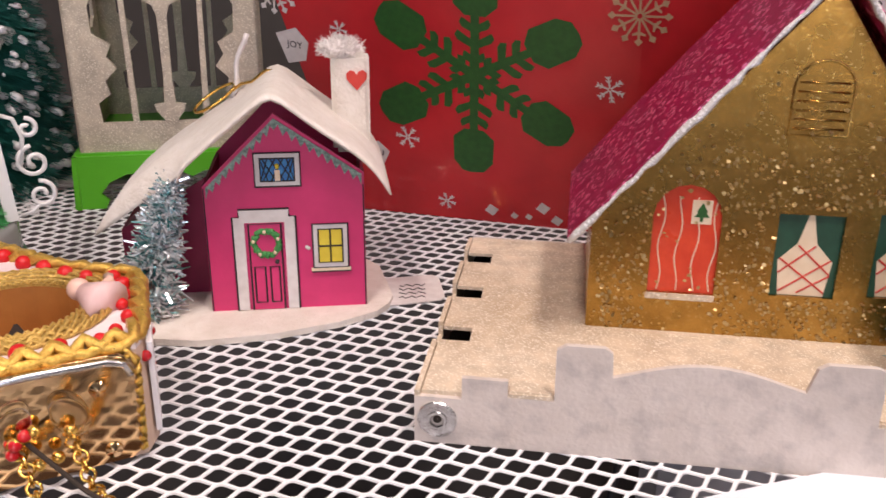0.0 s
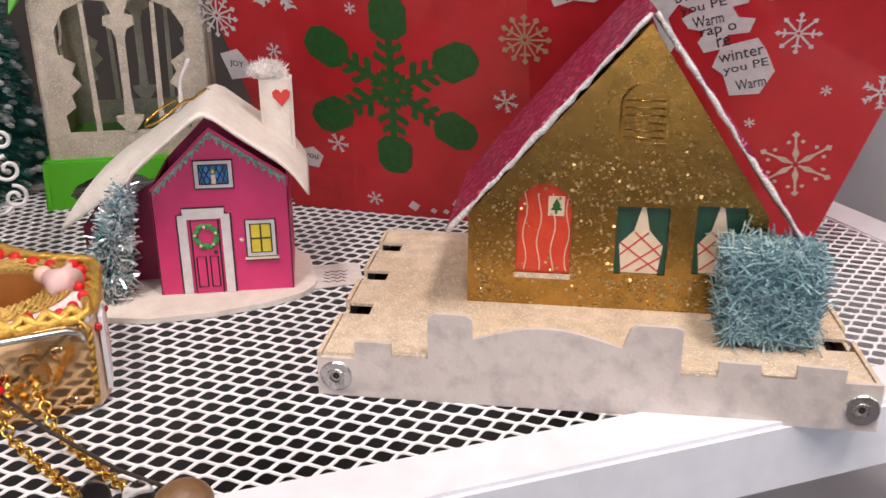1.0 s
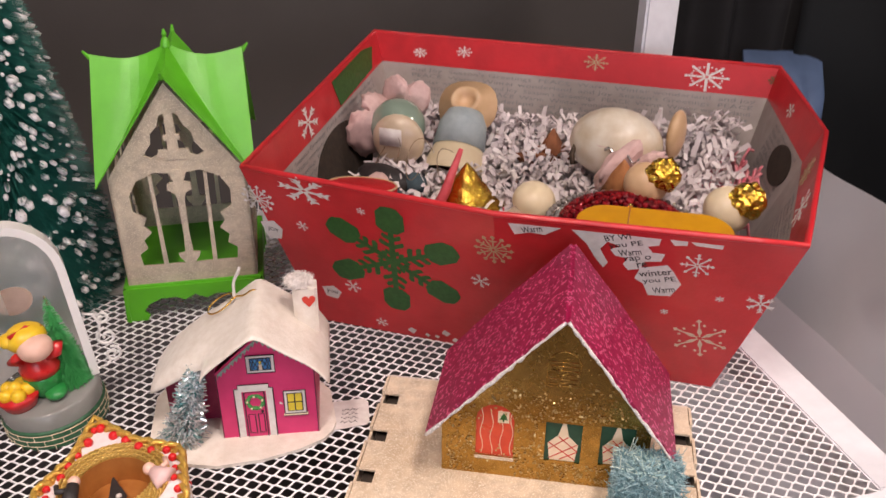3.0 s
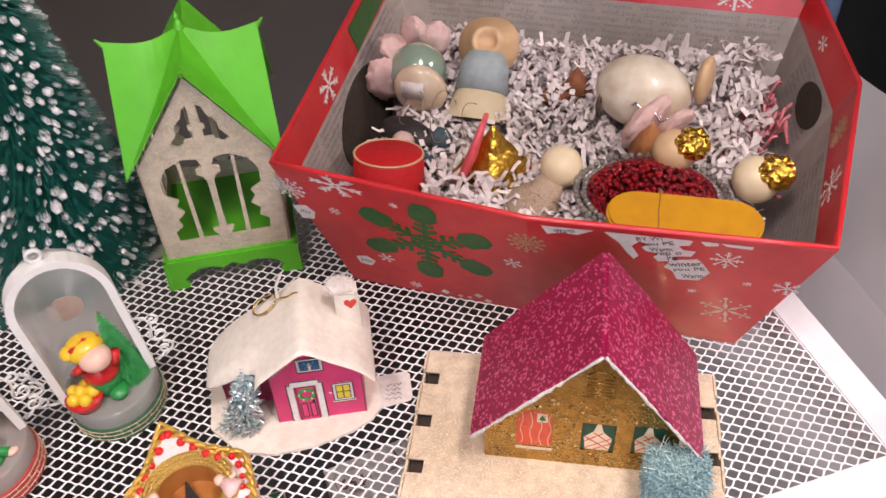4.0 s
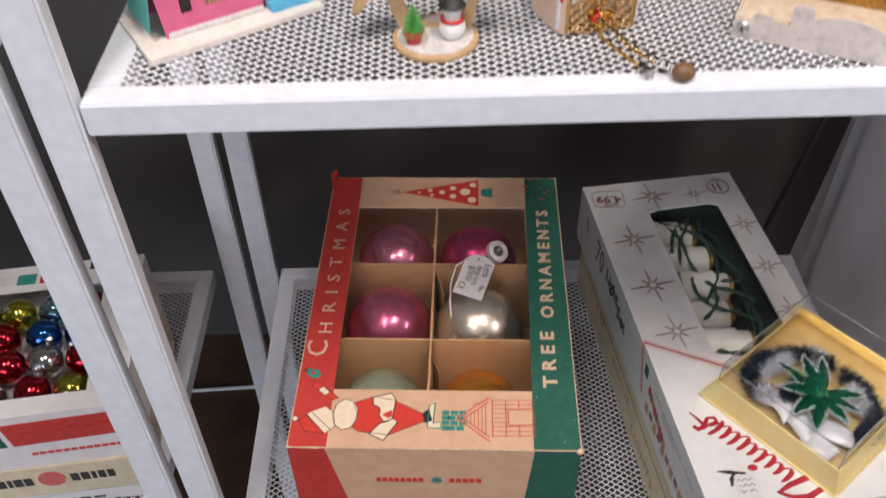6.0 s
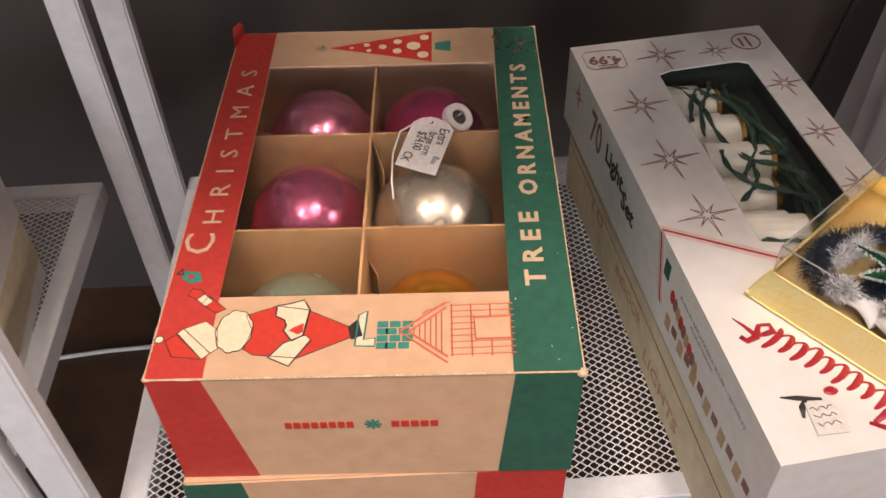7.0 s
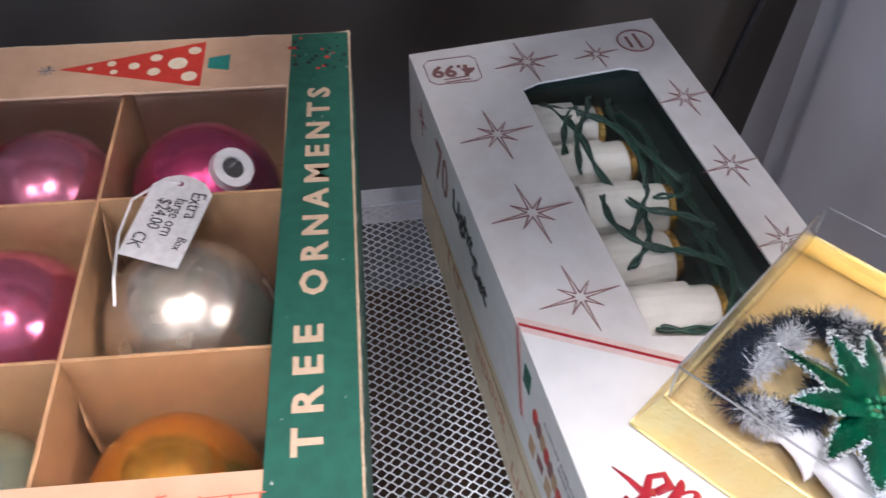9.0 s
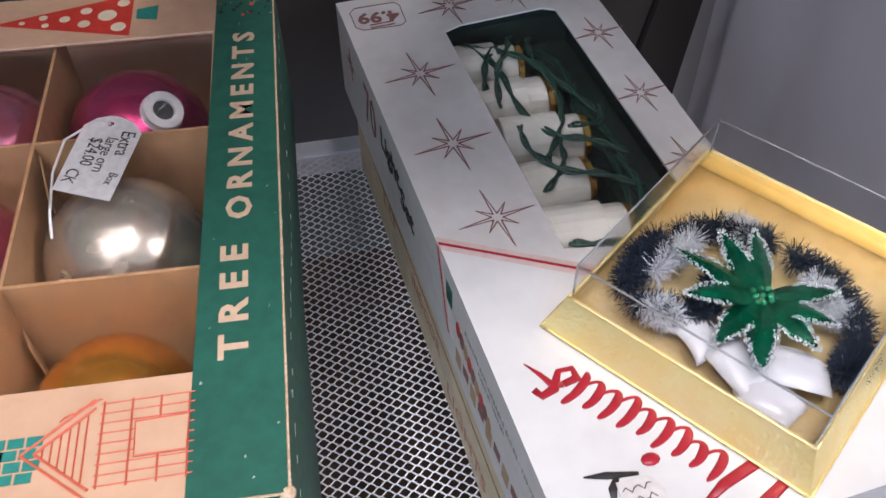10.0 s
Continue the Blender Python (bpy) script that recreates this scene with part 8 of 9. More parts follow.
# yellowed box under it
FADED_RED = mat("faded red ink", (0.42, 0.2, 0.13), (0.5, 0.3, 0.2), 0.6, 0, 300)
lb2 = thing("flat_box", LX + 0.004, LY - 0.002, 0.508, LR - 0.6, "yellowed flat cardboard box lying under a light box", "cardboard box")
part("carton", box(0.002, 0.162, -0.385, -0.002, 0.0008, 0.0735, 0.0012), BEIGE_BOX, lb2, "yellowed carton")
for w_, u, v, ln, h_ in (("10", 0.095, 0.052, 0.03, 0.013), ("LIGHTS", 0.26, 0.03, 0.07, 0.012), ("INDOOR", 0.18, 0.045, 0.06, 0.011)):
    lettering("box_word", w_, 0.01, FADED_RED, lb2, Matrix.Translation((0.0018, 0, 0)) @ pose(0, 0, 0, 90, 0, -90) @ Matrix.Translation((u, v - 0.008, 0.0003)), "faded red printed word", fit=(ln, h_))
part("lid_seam", box(0.0014, 0.002, -0.383, -0.004, 0.05, 0.0508), CARD_EDGE, lb2)

# ---- clear topped gift box with a green flower ----
fx, fy, fz, frz = 0.1395, 0.2245, 0.6545, -50
fb = thing("corsage_box", fx, fy, fz, frz, "gold foil tray with clear lid holding a green flower", "gift box")
FW, FD, FT, FH, FI = 0.131, 0.140, 0.0205, 0.0415, 0.0075
part("tray_bottom", box(0.0015, FW - 0.0015, 0.0015, FD - 0.0015, 0.0003, 0.0015), mat("pale gold tray foil", (0.74, 0.57, 0.29), (0.62, 0.45, 0.2), 0.34, 0.6, 60, 0.35, 500), fb, "pale gold tray bottom")
GF2 = mat("bright crinkled gold foil", (1.0, 0.85, 0.42), (0.99, 0.78, 0.32), 0.42, 0.7, 90, 0.6, 420)


def tray_ring(i_, z):
    return [Vector((i_, i_, z)), Vector((FW - i_, i_, z)), Vector((FW - i_, FD - i_, z)), Vector((i_, FD - i_, z))]


# sides that lean inwards, with a sharp folded lip
outer_lo, outer_hi, inner_lo, inner_hi = tray_ring(0, 0), tray_ring(FI, FT), tray_ring(0.0012, 0.0016), tray_ring(FI + 0.0012, FT)
for k in range(4):
    q = (k + 1) % 4
    bm = bmesh.new()
    vo = [bm.verts.new(p) for p in (outer_lo[k], outer_lo[q], outer_hi[q], outer_hi[k])]
    vi = [bm.verts.new(p) for p in (inner_lo[k], inner_lo[q], inner_hi[q], inner_hi[k])]
    bm.faces.new(vo)
    bm.faces.new(vi[::-1])
    for a in range(4):
        b = (a + 1) % 4
        bm.faces.new((vo[a], vi[a], vi[b], vo[b]))
    side = part("tray_side", bm, GF2, fb, "leaning gold foil tray side")
    n_ = 24
    pts = [outer_hi[k].lerp(outer_hi[q], e / n_) + Vector((0, 0, 0.0003 * noise.noise((e * 0.9, k, 2)))) for e in range(n_ + 1)]
    part("tray_lip", tube(pts, 0.0007, 6), GF2, side, "gold foil lip", smooth=True)
    pts = [outer_lo[k].lerp(outer_lo[q], e / n_) + Vector((0, 0, 0.0006)) for e in range(n_ + 1)]
    part("tray_foot", tube(pts, 0.0006, 6), GF2, side, smooth=True)
L0, L1, W1 = FI + 0.0014, FD - FI - 0.0014, FW - FI - 0.0014
for bx in ((L0, W1, L0, L0 + 0.0003, FT - 0.004, FH), (L0, W1, L1 - 0.0003, L1, FT - 0.004, FH), (L0, L0 + 0.0003, L0, L1, FT - 0.004, FH), (W1 - 0.0003, W1, L0, L1, FT - 0.004, FH), (L0, W1, L0, L1, FH, FH + 0.0003)):
    lo = part("lid_panel", box(*bx), CLEAR, fb, "clear creased plastic lid panel")
    lo.visible_shadow = False
EDGE_SHINE = mat("creased plastic edge", (0.85, 0.85, 0.86), (0.75, 0.75, 0.76), 0.12, 0, 80, trans=0.7, ior=1.3)
for a, b in (((L0, L0, FH), (W1, L0, FH)), ((W1, L0, FH), (W1, L1, FH)), ((W1, L1, FH), (L0, L1, FH)), ((L0, L1, FH), (L0, L0, FH)), ((L0, L0, FT), (L0, L0, FH)), ((W1, L0, FT), (W1, L0, FH)), ((W1, L1, FT), (W1, L1, FH)), ((L0, L1, FT), (L0, L1, FH))):
    part("lid_crease", tube([a, b], 0.0005, 6), EDGE_SHINE, fb, smooth=True)
FM = pose(fx, fy, fz, 0, 0, frz)
P = FM @ Vector((0.0735, 0.0585, 0.0165))
fl = thing("green_flower", P.x, P.y, P.z, frz, "shiny green foil petal flower with silver glitter edges", "flower corsage")
GEM = mat("green cellophane", (0.0, 0.1, 0.042), (0.0, 0.045, 0.018), 0.1, 0.55, 120, 0.3, 200, coat=0.8)
SILV_GL = glitter("silver glitter", (0.55, 0.56, 0.58), (0.9, 0.9, 0.92), 0.3, 0.6, 2500, 0.4, 1.0, 0.95)
rnd = random.Random(91)
# each petal: direction, length, width, lift
for an, L, wd, lift in ((178, 0.044, 0.0052, 8), (155, 0.036, 0.0048, 18), (122, 0.036, 0.0056, 16), (44, 0.034, 0.0054, 12), (10, 0.032, 0.005, 18), (-18, 0.031, 0.0056, 10), (-62, 0.036, 0.0062, 6), (-100, 0.031, 0.0066, 6), (-148, 0.032, 0.0062, 10)):
    bm = bmesh.new()
    rows_ = []
    n = 9
    for j in range(n + 1):
        f = 0.06 + 0.94 * j / n
        hw = wd * (math.sin(math.pi * min(1.0, 0.08 + 0.92 * f)) ** 0.75) + 0.0002
        droop = -0.006 * f * f
        rows_.append([bm.verts.new((L * f, s * hw, droop + (0.0022 * (1 - abs(s)) * (1 - f * 0.6)) + e)) for s, e in ((-1, 0), (-0.5, 0), (0, 0), (0.5, 0), (1, 0), (1, 0.0006), (0, 0.0006), (-1, 0.0006))])
    for A, B in zip(rows_, rows_[1:]):
        for k in range(8):
            bm.faces.new((A[k], A[(k + 1) % 8], B[(k + 1) % 8], B[k]))
    PM = pose(0, 0, 0.005 + rnd.uniform(0, 0.002), 0, 0, an + rnd.uniform(-3, 3)) @ pose(0, 0, 0, rnd.uniform(-30, 30), -lift, 0)
    edge = [(r_[0].co.x, r_[0].co.y, r_[0].co.z + 0.0006) for r_ in rows_[4:]] + [(r_[4].co.x, r_[4].co.y, r_[4].co.z + 0.0006) for r_ in rows_[:3:-1]]
    pe = part("petal", bm, GEM, fl, "shiny green petal", PM)
    gl_ = bmesh.new()
    for (ax, ay, az), (bx_, by_, bz) in zip(edge, edge[1:]):
        for q in range(14):
            f = rnd.random()
            join(gl_, ball(rnd.uniform(0.0003, 0.0007), ax + (bx_ - ax) * f + rnd.uniform(-0.0013, 0.0013), ay + (by_ - ay) * f + rnd.uniform(-0.0013, 0.0013), az + (bz - az) * f + rnd.uniform(0, 0.0006), n=1))
    part("petal_edge", gl_, SILV_GL, pe, "silver glitter edge", PM)
for k in range(9):
    a = 2 * math.pi * k / 8
    part("stamen", ball(0.0014, 0.0045 * math.cos(a) * (k > 0) * rnd.uniform(0.6, 1.2), 0.0045 * math.sin(a) * (k > 0) * rnd.uniform(0.6, 1.2), 0.009, n=2), mat("green glass bead", (0.025, 0.15, 0.075), (0.015, 0.11, 0.05), 0.1, coat=0.6) if k == 0 else bpy.data.materials["green glass bead"], fl, "green glass bead")
NAVY = mat("navy chenille", (0.003, 0.008, 0.018), (0.006, 0.015, 0.032), 0.7, 0, 500)
WHCH = mat("white chenille", (0.5, 0.5, 0.51), (0.38, 0.38, 0.4), 0.8, 0, 500)
NAVY_LAB, WHITE_LAB = "navy blue chenille stem curled in a gift box", "white chenille stem curled in a gift box"
for (m_, pts, sd, lab) in ((NAVY, ((0.02, 0.036), (0.016, 0.055), (0.018, 0.07)), 1, NAVY_LAB), (NAVY, ((0.022, 0.078), (0.034, 0.094), (0.05, 0.098), (0.058, 0.102)), 2, NAVY_LAB),
                           (NAVY, ((0.07, 0.102), (0.09, 0.1), (0.108, 0.088), (0.116, 0.072)), 3, NAVY_LAB), (WHCH, ((0.026, 0.05), (0.028, 0.068), (0.03, 0.08)), 4, WHITE_LAB),
                           (WHCH, ((0.04, 0.1), (0.05, 0.1)), 5, WHITE_LAB), (NAVY, ((0.028, 0.03), (0.042, 0.036), (0.056, 0.046), (0.05, 0.07)), 6, NAVY_LAB),
                           (WHCH, ((0.086, 0.092), (0.104, 0.08)), 7, WHITE_LAB), (NAVY, ((0.117, 0.068), (0.117, 0.054)), 8, NAVY_LAB), (WHCH, ((0.036, 0.032), (0.046, 0.034)), 9, WHITE_LAB)):
    V3 = [Vector((x, y, 0.012)) for x, y in pts]

    def cp(i, rnd, V3=V3):
        k = rnd.randrange(len(V3) - 1)
        return V3[k].lerp(V3[k + 1], rnd.random()), Vector((rnd.gauss(0, 1), rnd.gauss(0, 1), rnd.gauss(0, 0.8)))
    o = part_mesh("chenille_stem", bristles(900 if m_ is WHCH else 1700, cp, 0.0092, 0.00026, 100 + sd), m_, None)
    o.matrix_world = FM
    tagged(o, lab, "chenille stem", "chenille stems")
rib = thing("satin_ribbon", P.x, P.y, P.z - 0.012, frz, "white satin ribbon bow in a gift box", "ribbon")
SATIN = mat("grey white satin", (0.5, 0.5, 0.51), (0.42, 0.42, 0.43), 0.28, 0, 60, 0.1, 400, sheen=0.4)
for cx_, cy_, an, ln, wd, up, tw in ((0.006, -0.027, -12, 0.034, 0.0095, 0.006, 8), (0.027, -0.016, 32, 0.03, 0.0105, 0.007, -10), (0.025, -0.033, -10, 0.026, 0.0085, 0.005, 8), (-0.014, -0.026, -20, 0.022, 0.0085, 0.004, -6)):
    rows = []
    for j in range(17):
        f = j / 16
        ph = math.pi * (1.25 * f - 0.12)
        wv = wd * (0.75 + 0.25 * math.sin(math.pi * f))
        rows.append([(-ln * 0.5 * math.cos(ph), s * wv + 0.002 * math.sin(f * 6 + an), 0.002 + up * max(0.0, math.sin(ph)) + 0.0018 * (1 - s * s) + 0.0007 * math.sin(s * 5 + f * 7)) for s in (-1, -0.6, -0.2, 0.2, 0.6, 1)])
    part("loop", felt_sheet(rows, 0.0004), SATIN, rib, "white satin loop", pose(cx_, cy_, 0, tw * 0.5, 0, an), smooth=True)

# ---- stacked ornament boxes on the neighbouring unit ----
nb = [(-0.47, 0.302, 0.508, 6, 0.0205, WHITE_BOX), (-0.466, 0.3, 0.5287, 7.5, 0.047, BEIGE_BOX), (-0.4657, 0.3013, 0.5759, 8.5, 0.0751, WHITE_BOX)]
for k, (x, y, z, rz, h, m_) in enumerate(nb):
    w = thing("bauble_box", x, y, z, rz, "shallow white box of small coloured glass baubles" if k == 2 else "shallow white cardboard bauble box in a stack", "bauble box", "stacked bauble boxes")
    bw_, bd_ = 0.097, 0.094
    if k < 2:
        part("carton", box(-bw_, bw_, -bd_, bd_, 0.0008, h, 0.001), m_, w)
    else:
        part("lid_panel", prism(rect(-bw_, -bd_, bw_, bd_), h - 0.0012, h, [rect(-bw_ + 0.012, -bd_ + 0.02, bw_ - 0.035, bd_ - 0.035)]), m_, w, "white lid panel with window")
        for bx in ((-bw_, bw_, -bd_, -bd_ + 0.0012), (-bw_, bw_, bd_ - 0.0012, bd_), (-bw_, -bw_ + 0.0012, -bd_ + 0.0012, bd_ - 0.0012), (bw_ - 0.0012, bw_, -bd_ + 0.0012, bd_ - 0.0012)):
            part("side_panel", box(*bx, 0, h - 0.0012), m_, w)
        part("bottom_panel", box(-bw_ + 0.0012, bw_ - 0.0012, -bd_ + 0.0012, bd_ - 0.0012, h - 0.0385, h - 0.037), m_, w, "inner tray")
        for j in range(6):
            part("print_patch", box(-0.09 + 0.022 * j, -0.072 + 0.022 * j, 0.068, 0.082, h, h + 0.0003), (TOY_RED, GREEN_BOX, WHITE_PRINT, TEAL_PRINT, TOY_RED, GREEN_BOX)[j], w)
        for j in range(4):
            part("print_bar", box(0.045 + 0.011 * j, 0.053 + 0.011 * j, 0.08, 0.09, h, h + 0.0003), INK, w)
        part("print_patch", prism(disc(0.08, 0.055, 0.009, 12, 0.014), 0, 0.0003), TOY_RED, w, "", Matrix.Translation((0, 0, h)))
    fm_ = front_at(0, -bd_, 0)
    if k == 2:
        part("red_band", prism([(-0.009, 0.034), (bw_ - 0.006, 0.036), (bw_ - 0.003, 0.067), (-0.013, 0.065)], 0, 0.0004), RED_BOX, w, "red printed band", fm_)
        part("green_band", prism([(-bw_ + 0.004, 0.032), (-0.014, 0.034), (-0.018, 0.065), (-bw_ + 0.004, 0.063)], 0, 0.0004), GREEN_BOX, w, "green printed band", fm_)
        for j in range(6):
            part("print_bar", box(0.004 + 0.013 * j, 0.013 + 0.013 * j, -0.0004, 0, 0.05 + 0.003 * (j % 2), 0.0515 + 0.003 * (j % 2)), TOY_RED, w, "", Matrix.Translation((0, -bd_ - 0.0004, 0)))
        for j in range(12):
            part("print_bar", box(0.002 + 0.0068 * j, 0.0075 + 0.0068 * j, -0.0004, 0, 0.018, 0.0215), RED_PRINT, w, "", Matrix.Translation((0, -bd_ - 0.0001, 0)))
    elif k == 1:
        for u, wd_ in ((-0.04, 0.007), (-0.031, 0.004), (-0.0255, 0.008), (-0.016, 0.0075), (0.026, 0.0075), (0.0355, 0.0075), (0.045, 0.004), (0.051, 0.0065), (0.0595, 0.0065)):
            part("print_bar", box(u, u + wd_, -0.0004, 0, 0.02, 0.0315), INK, w, "", Matrix.Translation((0, -bd_ - 0.0001, 0)))
        part("print_patch", prism(disc(0.009, 0.027, 0.0125, 18, 0.0115), 0, 0.0004), mat("pale red print", (0.6, 0.13, 0.11), (0.54, 0.1, 0.09), 0.5), w, "", fm_)
    else:
        for j in range(9):
            part("print_bar", box(-0.07 + 0.014 * j, -0.059 + 0.014 * j, -0.0004, 0, 0.006, 0.0085), INK, w, "", Matrix.Translation((0, -bd_ - 0.0001, 0)))
cols = [((0.5, 0.01, 0.02), (0.4, 0.008, 0.015)), ((0.02, 0.15, 0.5), (0.015, 0.11, 0.4)), ((0.55, 0.5, 0.05), (0.45, 0.4, 0.04)), ((0.6, 0.58, 0.55), (0.5, 0.48, 0.45)), ((0.25, 0.45, 0.55), (0.2, 0.38, 0.47)), ((0.6, 0.35, 0.1), (0.5, 0.28, 0.08))]
bm_ = [mat("small bauble glass", a, b, 0.1, 0.95, 60, coat=0.5) for a, b in cols]
BM = pose(-0.4657, 0.3013, 0.6011, 0, 0, 8.5)
rnd = random.Random(6)
for i in range(4):
    for j in range(4):
        P = BM @ Vector((-0.064 + 0.0355 * i + 0.008 * (j % 2) + rnd.uniform(-0.002, 0.002), -0.056 + 0.0335 * j, 0.034 + rnd.uniform(-0.003, 0.002)))
        q = (0, 1, 4, 2, 3, 0, 0, 2, 0, 3, 1, 4, 2, 0, 1, 0)[i * 4 + j]
        b = thing("small_bauble", P.x, P.y, P.z, 0, "small shiny " + ("red", "blue", "yellow green", "silver", "pale blue", "copper")[q] + " glass bauble in a box", "bauble", "small baubles in a box")
        part("glass_ball", ball(0.0164, n=4), bm_[q], b, smooth=True)
        part("cap", lathe([(0.004, 0), (0.004, 0.003), (0.001, 0.004)], 12), SILVER, b, "", pose(0, 0, 0, rnd.uniform(-70, 70), rnd.uniform(-60, 60), 0) @ pose(0, 0, 0.0158))

# ---- cloth and dark shapes beside and behind the unit ----
def drape(w, h, folds, depth, seed):
    bm = bmesh.new()
    nx, nz = 80, 26
    g = []
    for i in range(nx + 1):
        u = i / nx
        col = []
        for j in range(nz + 1):
            v = j / nz
            f = depth * (0.6 + 0.4 * (1 - v)) * (math.sin(u * folds * 6.28 + 1.7 * noise.noise((u * 4, v * 1.5, seed))) + 0.6 * noise.noise((u * 7, v * 2.2, seed + 4)))
            top = max(0.0, v - 0.93) / 0.07
            col.append(bm.verts.new((u * w + 0.006 * noise.noise((u * 5, v * 3, seed)), f * (1 - top * 0.8) + 0.05 * top ** 2, v * h)))
        g.append(col)
    for A, B in zip(g, g[1:]):
        for j in range(nz):
            bm.faces.new((A[j], B[j], B[j + 1], A[j + 1]))
    return bm


dr = part("draped_cloth", drape(0.95, 1.01, 7, 0.022, 2.0), CLOTH_GREY, None, smooth=True)
dr.matrix_world = pose(0.455, 0.72, 0.002, 0, 0, -90)
tagged(dr, "pale grey cloth hanging in soft folds beside the shelves", "draped cloth")
dr = part("draped_cloth", drape(0.47, 0.97, 5, 0.0042, 5.0), CLOTH_GREY, None, smooth=True)
dr.matrix_world = pose(0.3605, 0.543, 0.002, 0, 0, -90)
tagged(dr, "pale grey cloth hanging under the upper shelf beside boxes", "draped cloth")
for x, w_, m_, lab, sd in ((0.565, 0.3, mat("charcoal cloth", (0.008, 0.0075, 0.008), (0.012, 0.011, 0.012), 0.85, 0, 40, 0.2, 400), "charcoal cloth hanging in folds behind the shelves", 9.0), (0.70, 0.8, DARK_CLOTH, "black cloth hanging in folds behind the shelves", 12.0)):
    dk = part("dark_curtain", drape(w_, 1.9, 4, 0.02, sd), m_, None, smooth=True)
    dk.matrix_world = pose(x, 0.82, 0.002, 0, 0, 0) if sd == 9.0 else pose(x, 0.79, 0.002, 0, 0, -50)
    so = dk.modifiers.new("thickness", "SOLIDIFY")
    so.thickness = 0.002
    tagged(dk, lab, "curtain", "dark curtains")
bl = part("blue_cloth", drape(0.085, 0.985, 2, 0.008, 15.0), BLUE_CLOTH, None, smooth=True)
bl.matrix_world = pose(0.635, 0.765, 0.002, 0, 0, -20)
so = bl.modifiers.new("thickness", "SOLIDIFY")
so.thickness = 0.004
tagged(bl, "pale blue cloth hanging before a dark curtain", "cloth")

# ---- shredded paper and old ornaments in the red gift box ----
GM = pose(0.2519, 0.4086, 1.0, 0, 0, -32)
rnd = random.Random(123)
fill = bmesh.new()
n = 18
gr = [[fill.verts.new((-0.108 + 0.216 * i / n, -0.09 + 0.18 * j / n, 0.036 + 0.012 * noise.noise((i * 0.5, j * 0.5, 1)) + 0.012 * (j / n))) for j in range(n + 1)] for i in range(n + 1)]
for A, B in zip(gr, gr[1:]):
    for j in range(n):
        fill.faces.new((A[j], B[j], B[j + 1], A[j + 1]))
SHRED = tinsel("shredded white paper", (0.78, 0.72, 0.7), (0.68, 0.61, 0.61), (0.55, 0.48, 0.49), 0.7, 0.0)
verts, faces = [], []
for k in range(2600):
    x, y = rnd.uniform(-0.105, 0.105), rnd.uniform(-0.088, 0.09)
    z = 0.043 + 0.013 * (y + 0.09) / 0.18 + rnd.uniform(0, 0.016) + 0.014 * max(0.0, x - 0.03) / 0.08
    a, w_, L = rnd.uniform(0, 6.28), rnd.uniform(0.0009, 0.0018), rnd.uniform(0.009, 0.023)
    kk = len(verts)
    curl, til = rnd.uniform(-1.3, 1.3), rnd.uniform(-0.45, 0.45)
    px, pz = 0.0, 0.0
    for s in range(6):
        f = s / 5
        c = Vector((x + math.cos(a + curl * f * 0.5) * L * (f - 0.5), y + math.sin(a + curl * f * 0.5) * L * (f - 0.5), z + 0.0022 * math.sin(math.pi * f * 3.5 + curl * 3) + til * L * (f - 0.5)))
        sd_ = Vector((-math.sin(a + curl * f), math.cos(a + curl * f), 0.5 * math.sin(curl * f * 2))) * w_
        verts += [tuple(c + sd_), tuple(c - sd_)]
    for s in range(5):
        faces.append((kk + 2 * s, kk + 2 * s + 1, kk + 2 * s + 3, kk + 2 * s + 2))
me = bpy.data.meshes.new("shredded_paper")
me.from_pydata(verts, [], faces)
fill.to_mesh(fm__ := bpy.data.meshes.new("paper_bed"))
fill.free()
sp_ = part_mesh("shredded_paper", me, SHRED, None)
sp_.matrix_world = GM
tagged(sp_, "crinkled white shredded paper filling a gift box", "shredded paper", "", "stuff")
bed = part_mesh("paper_bed", fm__, mat("packed paper", (0.4, 0.36, 0.35), (0.28, 0.25, 0.24), 0.8, 0, 260, 0.5, 400), None)
bed.matrix_world = GM
tagged(bed, "pale bed of packed paper in a gift box", "packing paper", "", "stuff")
for name, m_, n_, c0, lab in (("pink_tinsel", mat("pink tinsel", (0.75, 0.15, 0.2), (0.8, 0.35, 0.38), 0.4), 60, (0.112, 0.02), "curled pink paper ribbon"),):
    bmx = bmesh.new()
    for k in range(n_):
        a, x, y = rnd.uniform(0, 6.28), c0[0] - 0.006 + rnd.uniform(-0.018, 0.014), c0[1] + rnd.uniform(-0.05, 0.045)
        pts = [(x + 0.011 * (f - 0.5) * math.cos(a), y + 0.011 * (f - 0.5) * math.sin(a), 0.06 + 0.006 * math.sin(f * 5 + k) + 0.006 * rnd.random()) for f in (0, 0.25, 0.5, 0.75, 1)]
        join(bmx, tube(pts, 0.0011, 4))
    o = part(name, bmx, m_, None, smooth=True)
    o.matrix_world = GM
    tagged(o, lab + " tangled in shredded paper", "ribbon", "", "stuff")
PALE_GREEN = mat("pale green glass", (0.32, 0.42, 0.34), (0.26, 0.36, 0.28), 0.15, 0.3, 60, coat=0.6)
WAX = mat("cream shell", (0.74, 0.68, 0.57), (0.6, 0.5, 0.36), 0.34, 0, 90, 0.35, 140, coat=0.2, stain=0.5, stain_scale=60, stain_colour=(0.5, 0.38, 0.24))
TANW = mat("tan wood bead", (0.66, 0.44, 0.26), (0.58, 0.37, 0.2), 0.4, 0, 80)
CREAMW = mat("cream wood bead", (0.78, 0.66, 0.46), (0.7, 0.57, 0.37), 0.4, 0, 80)
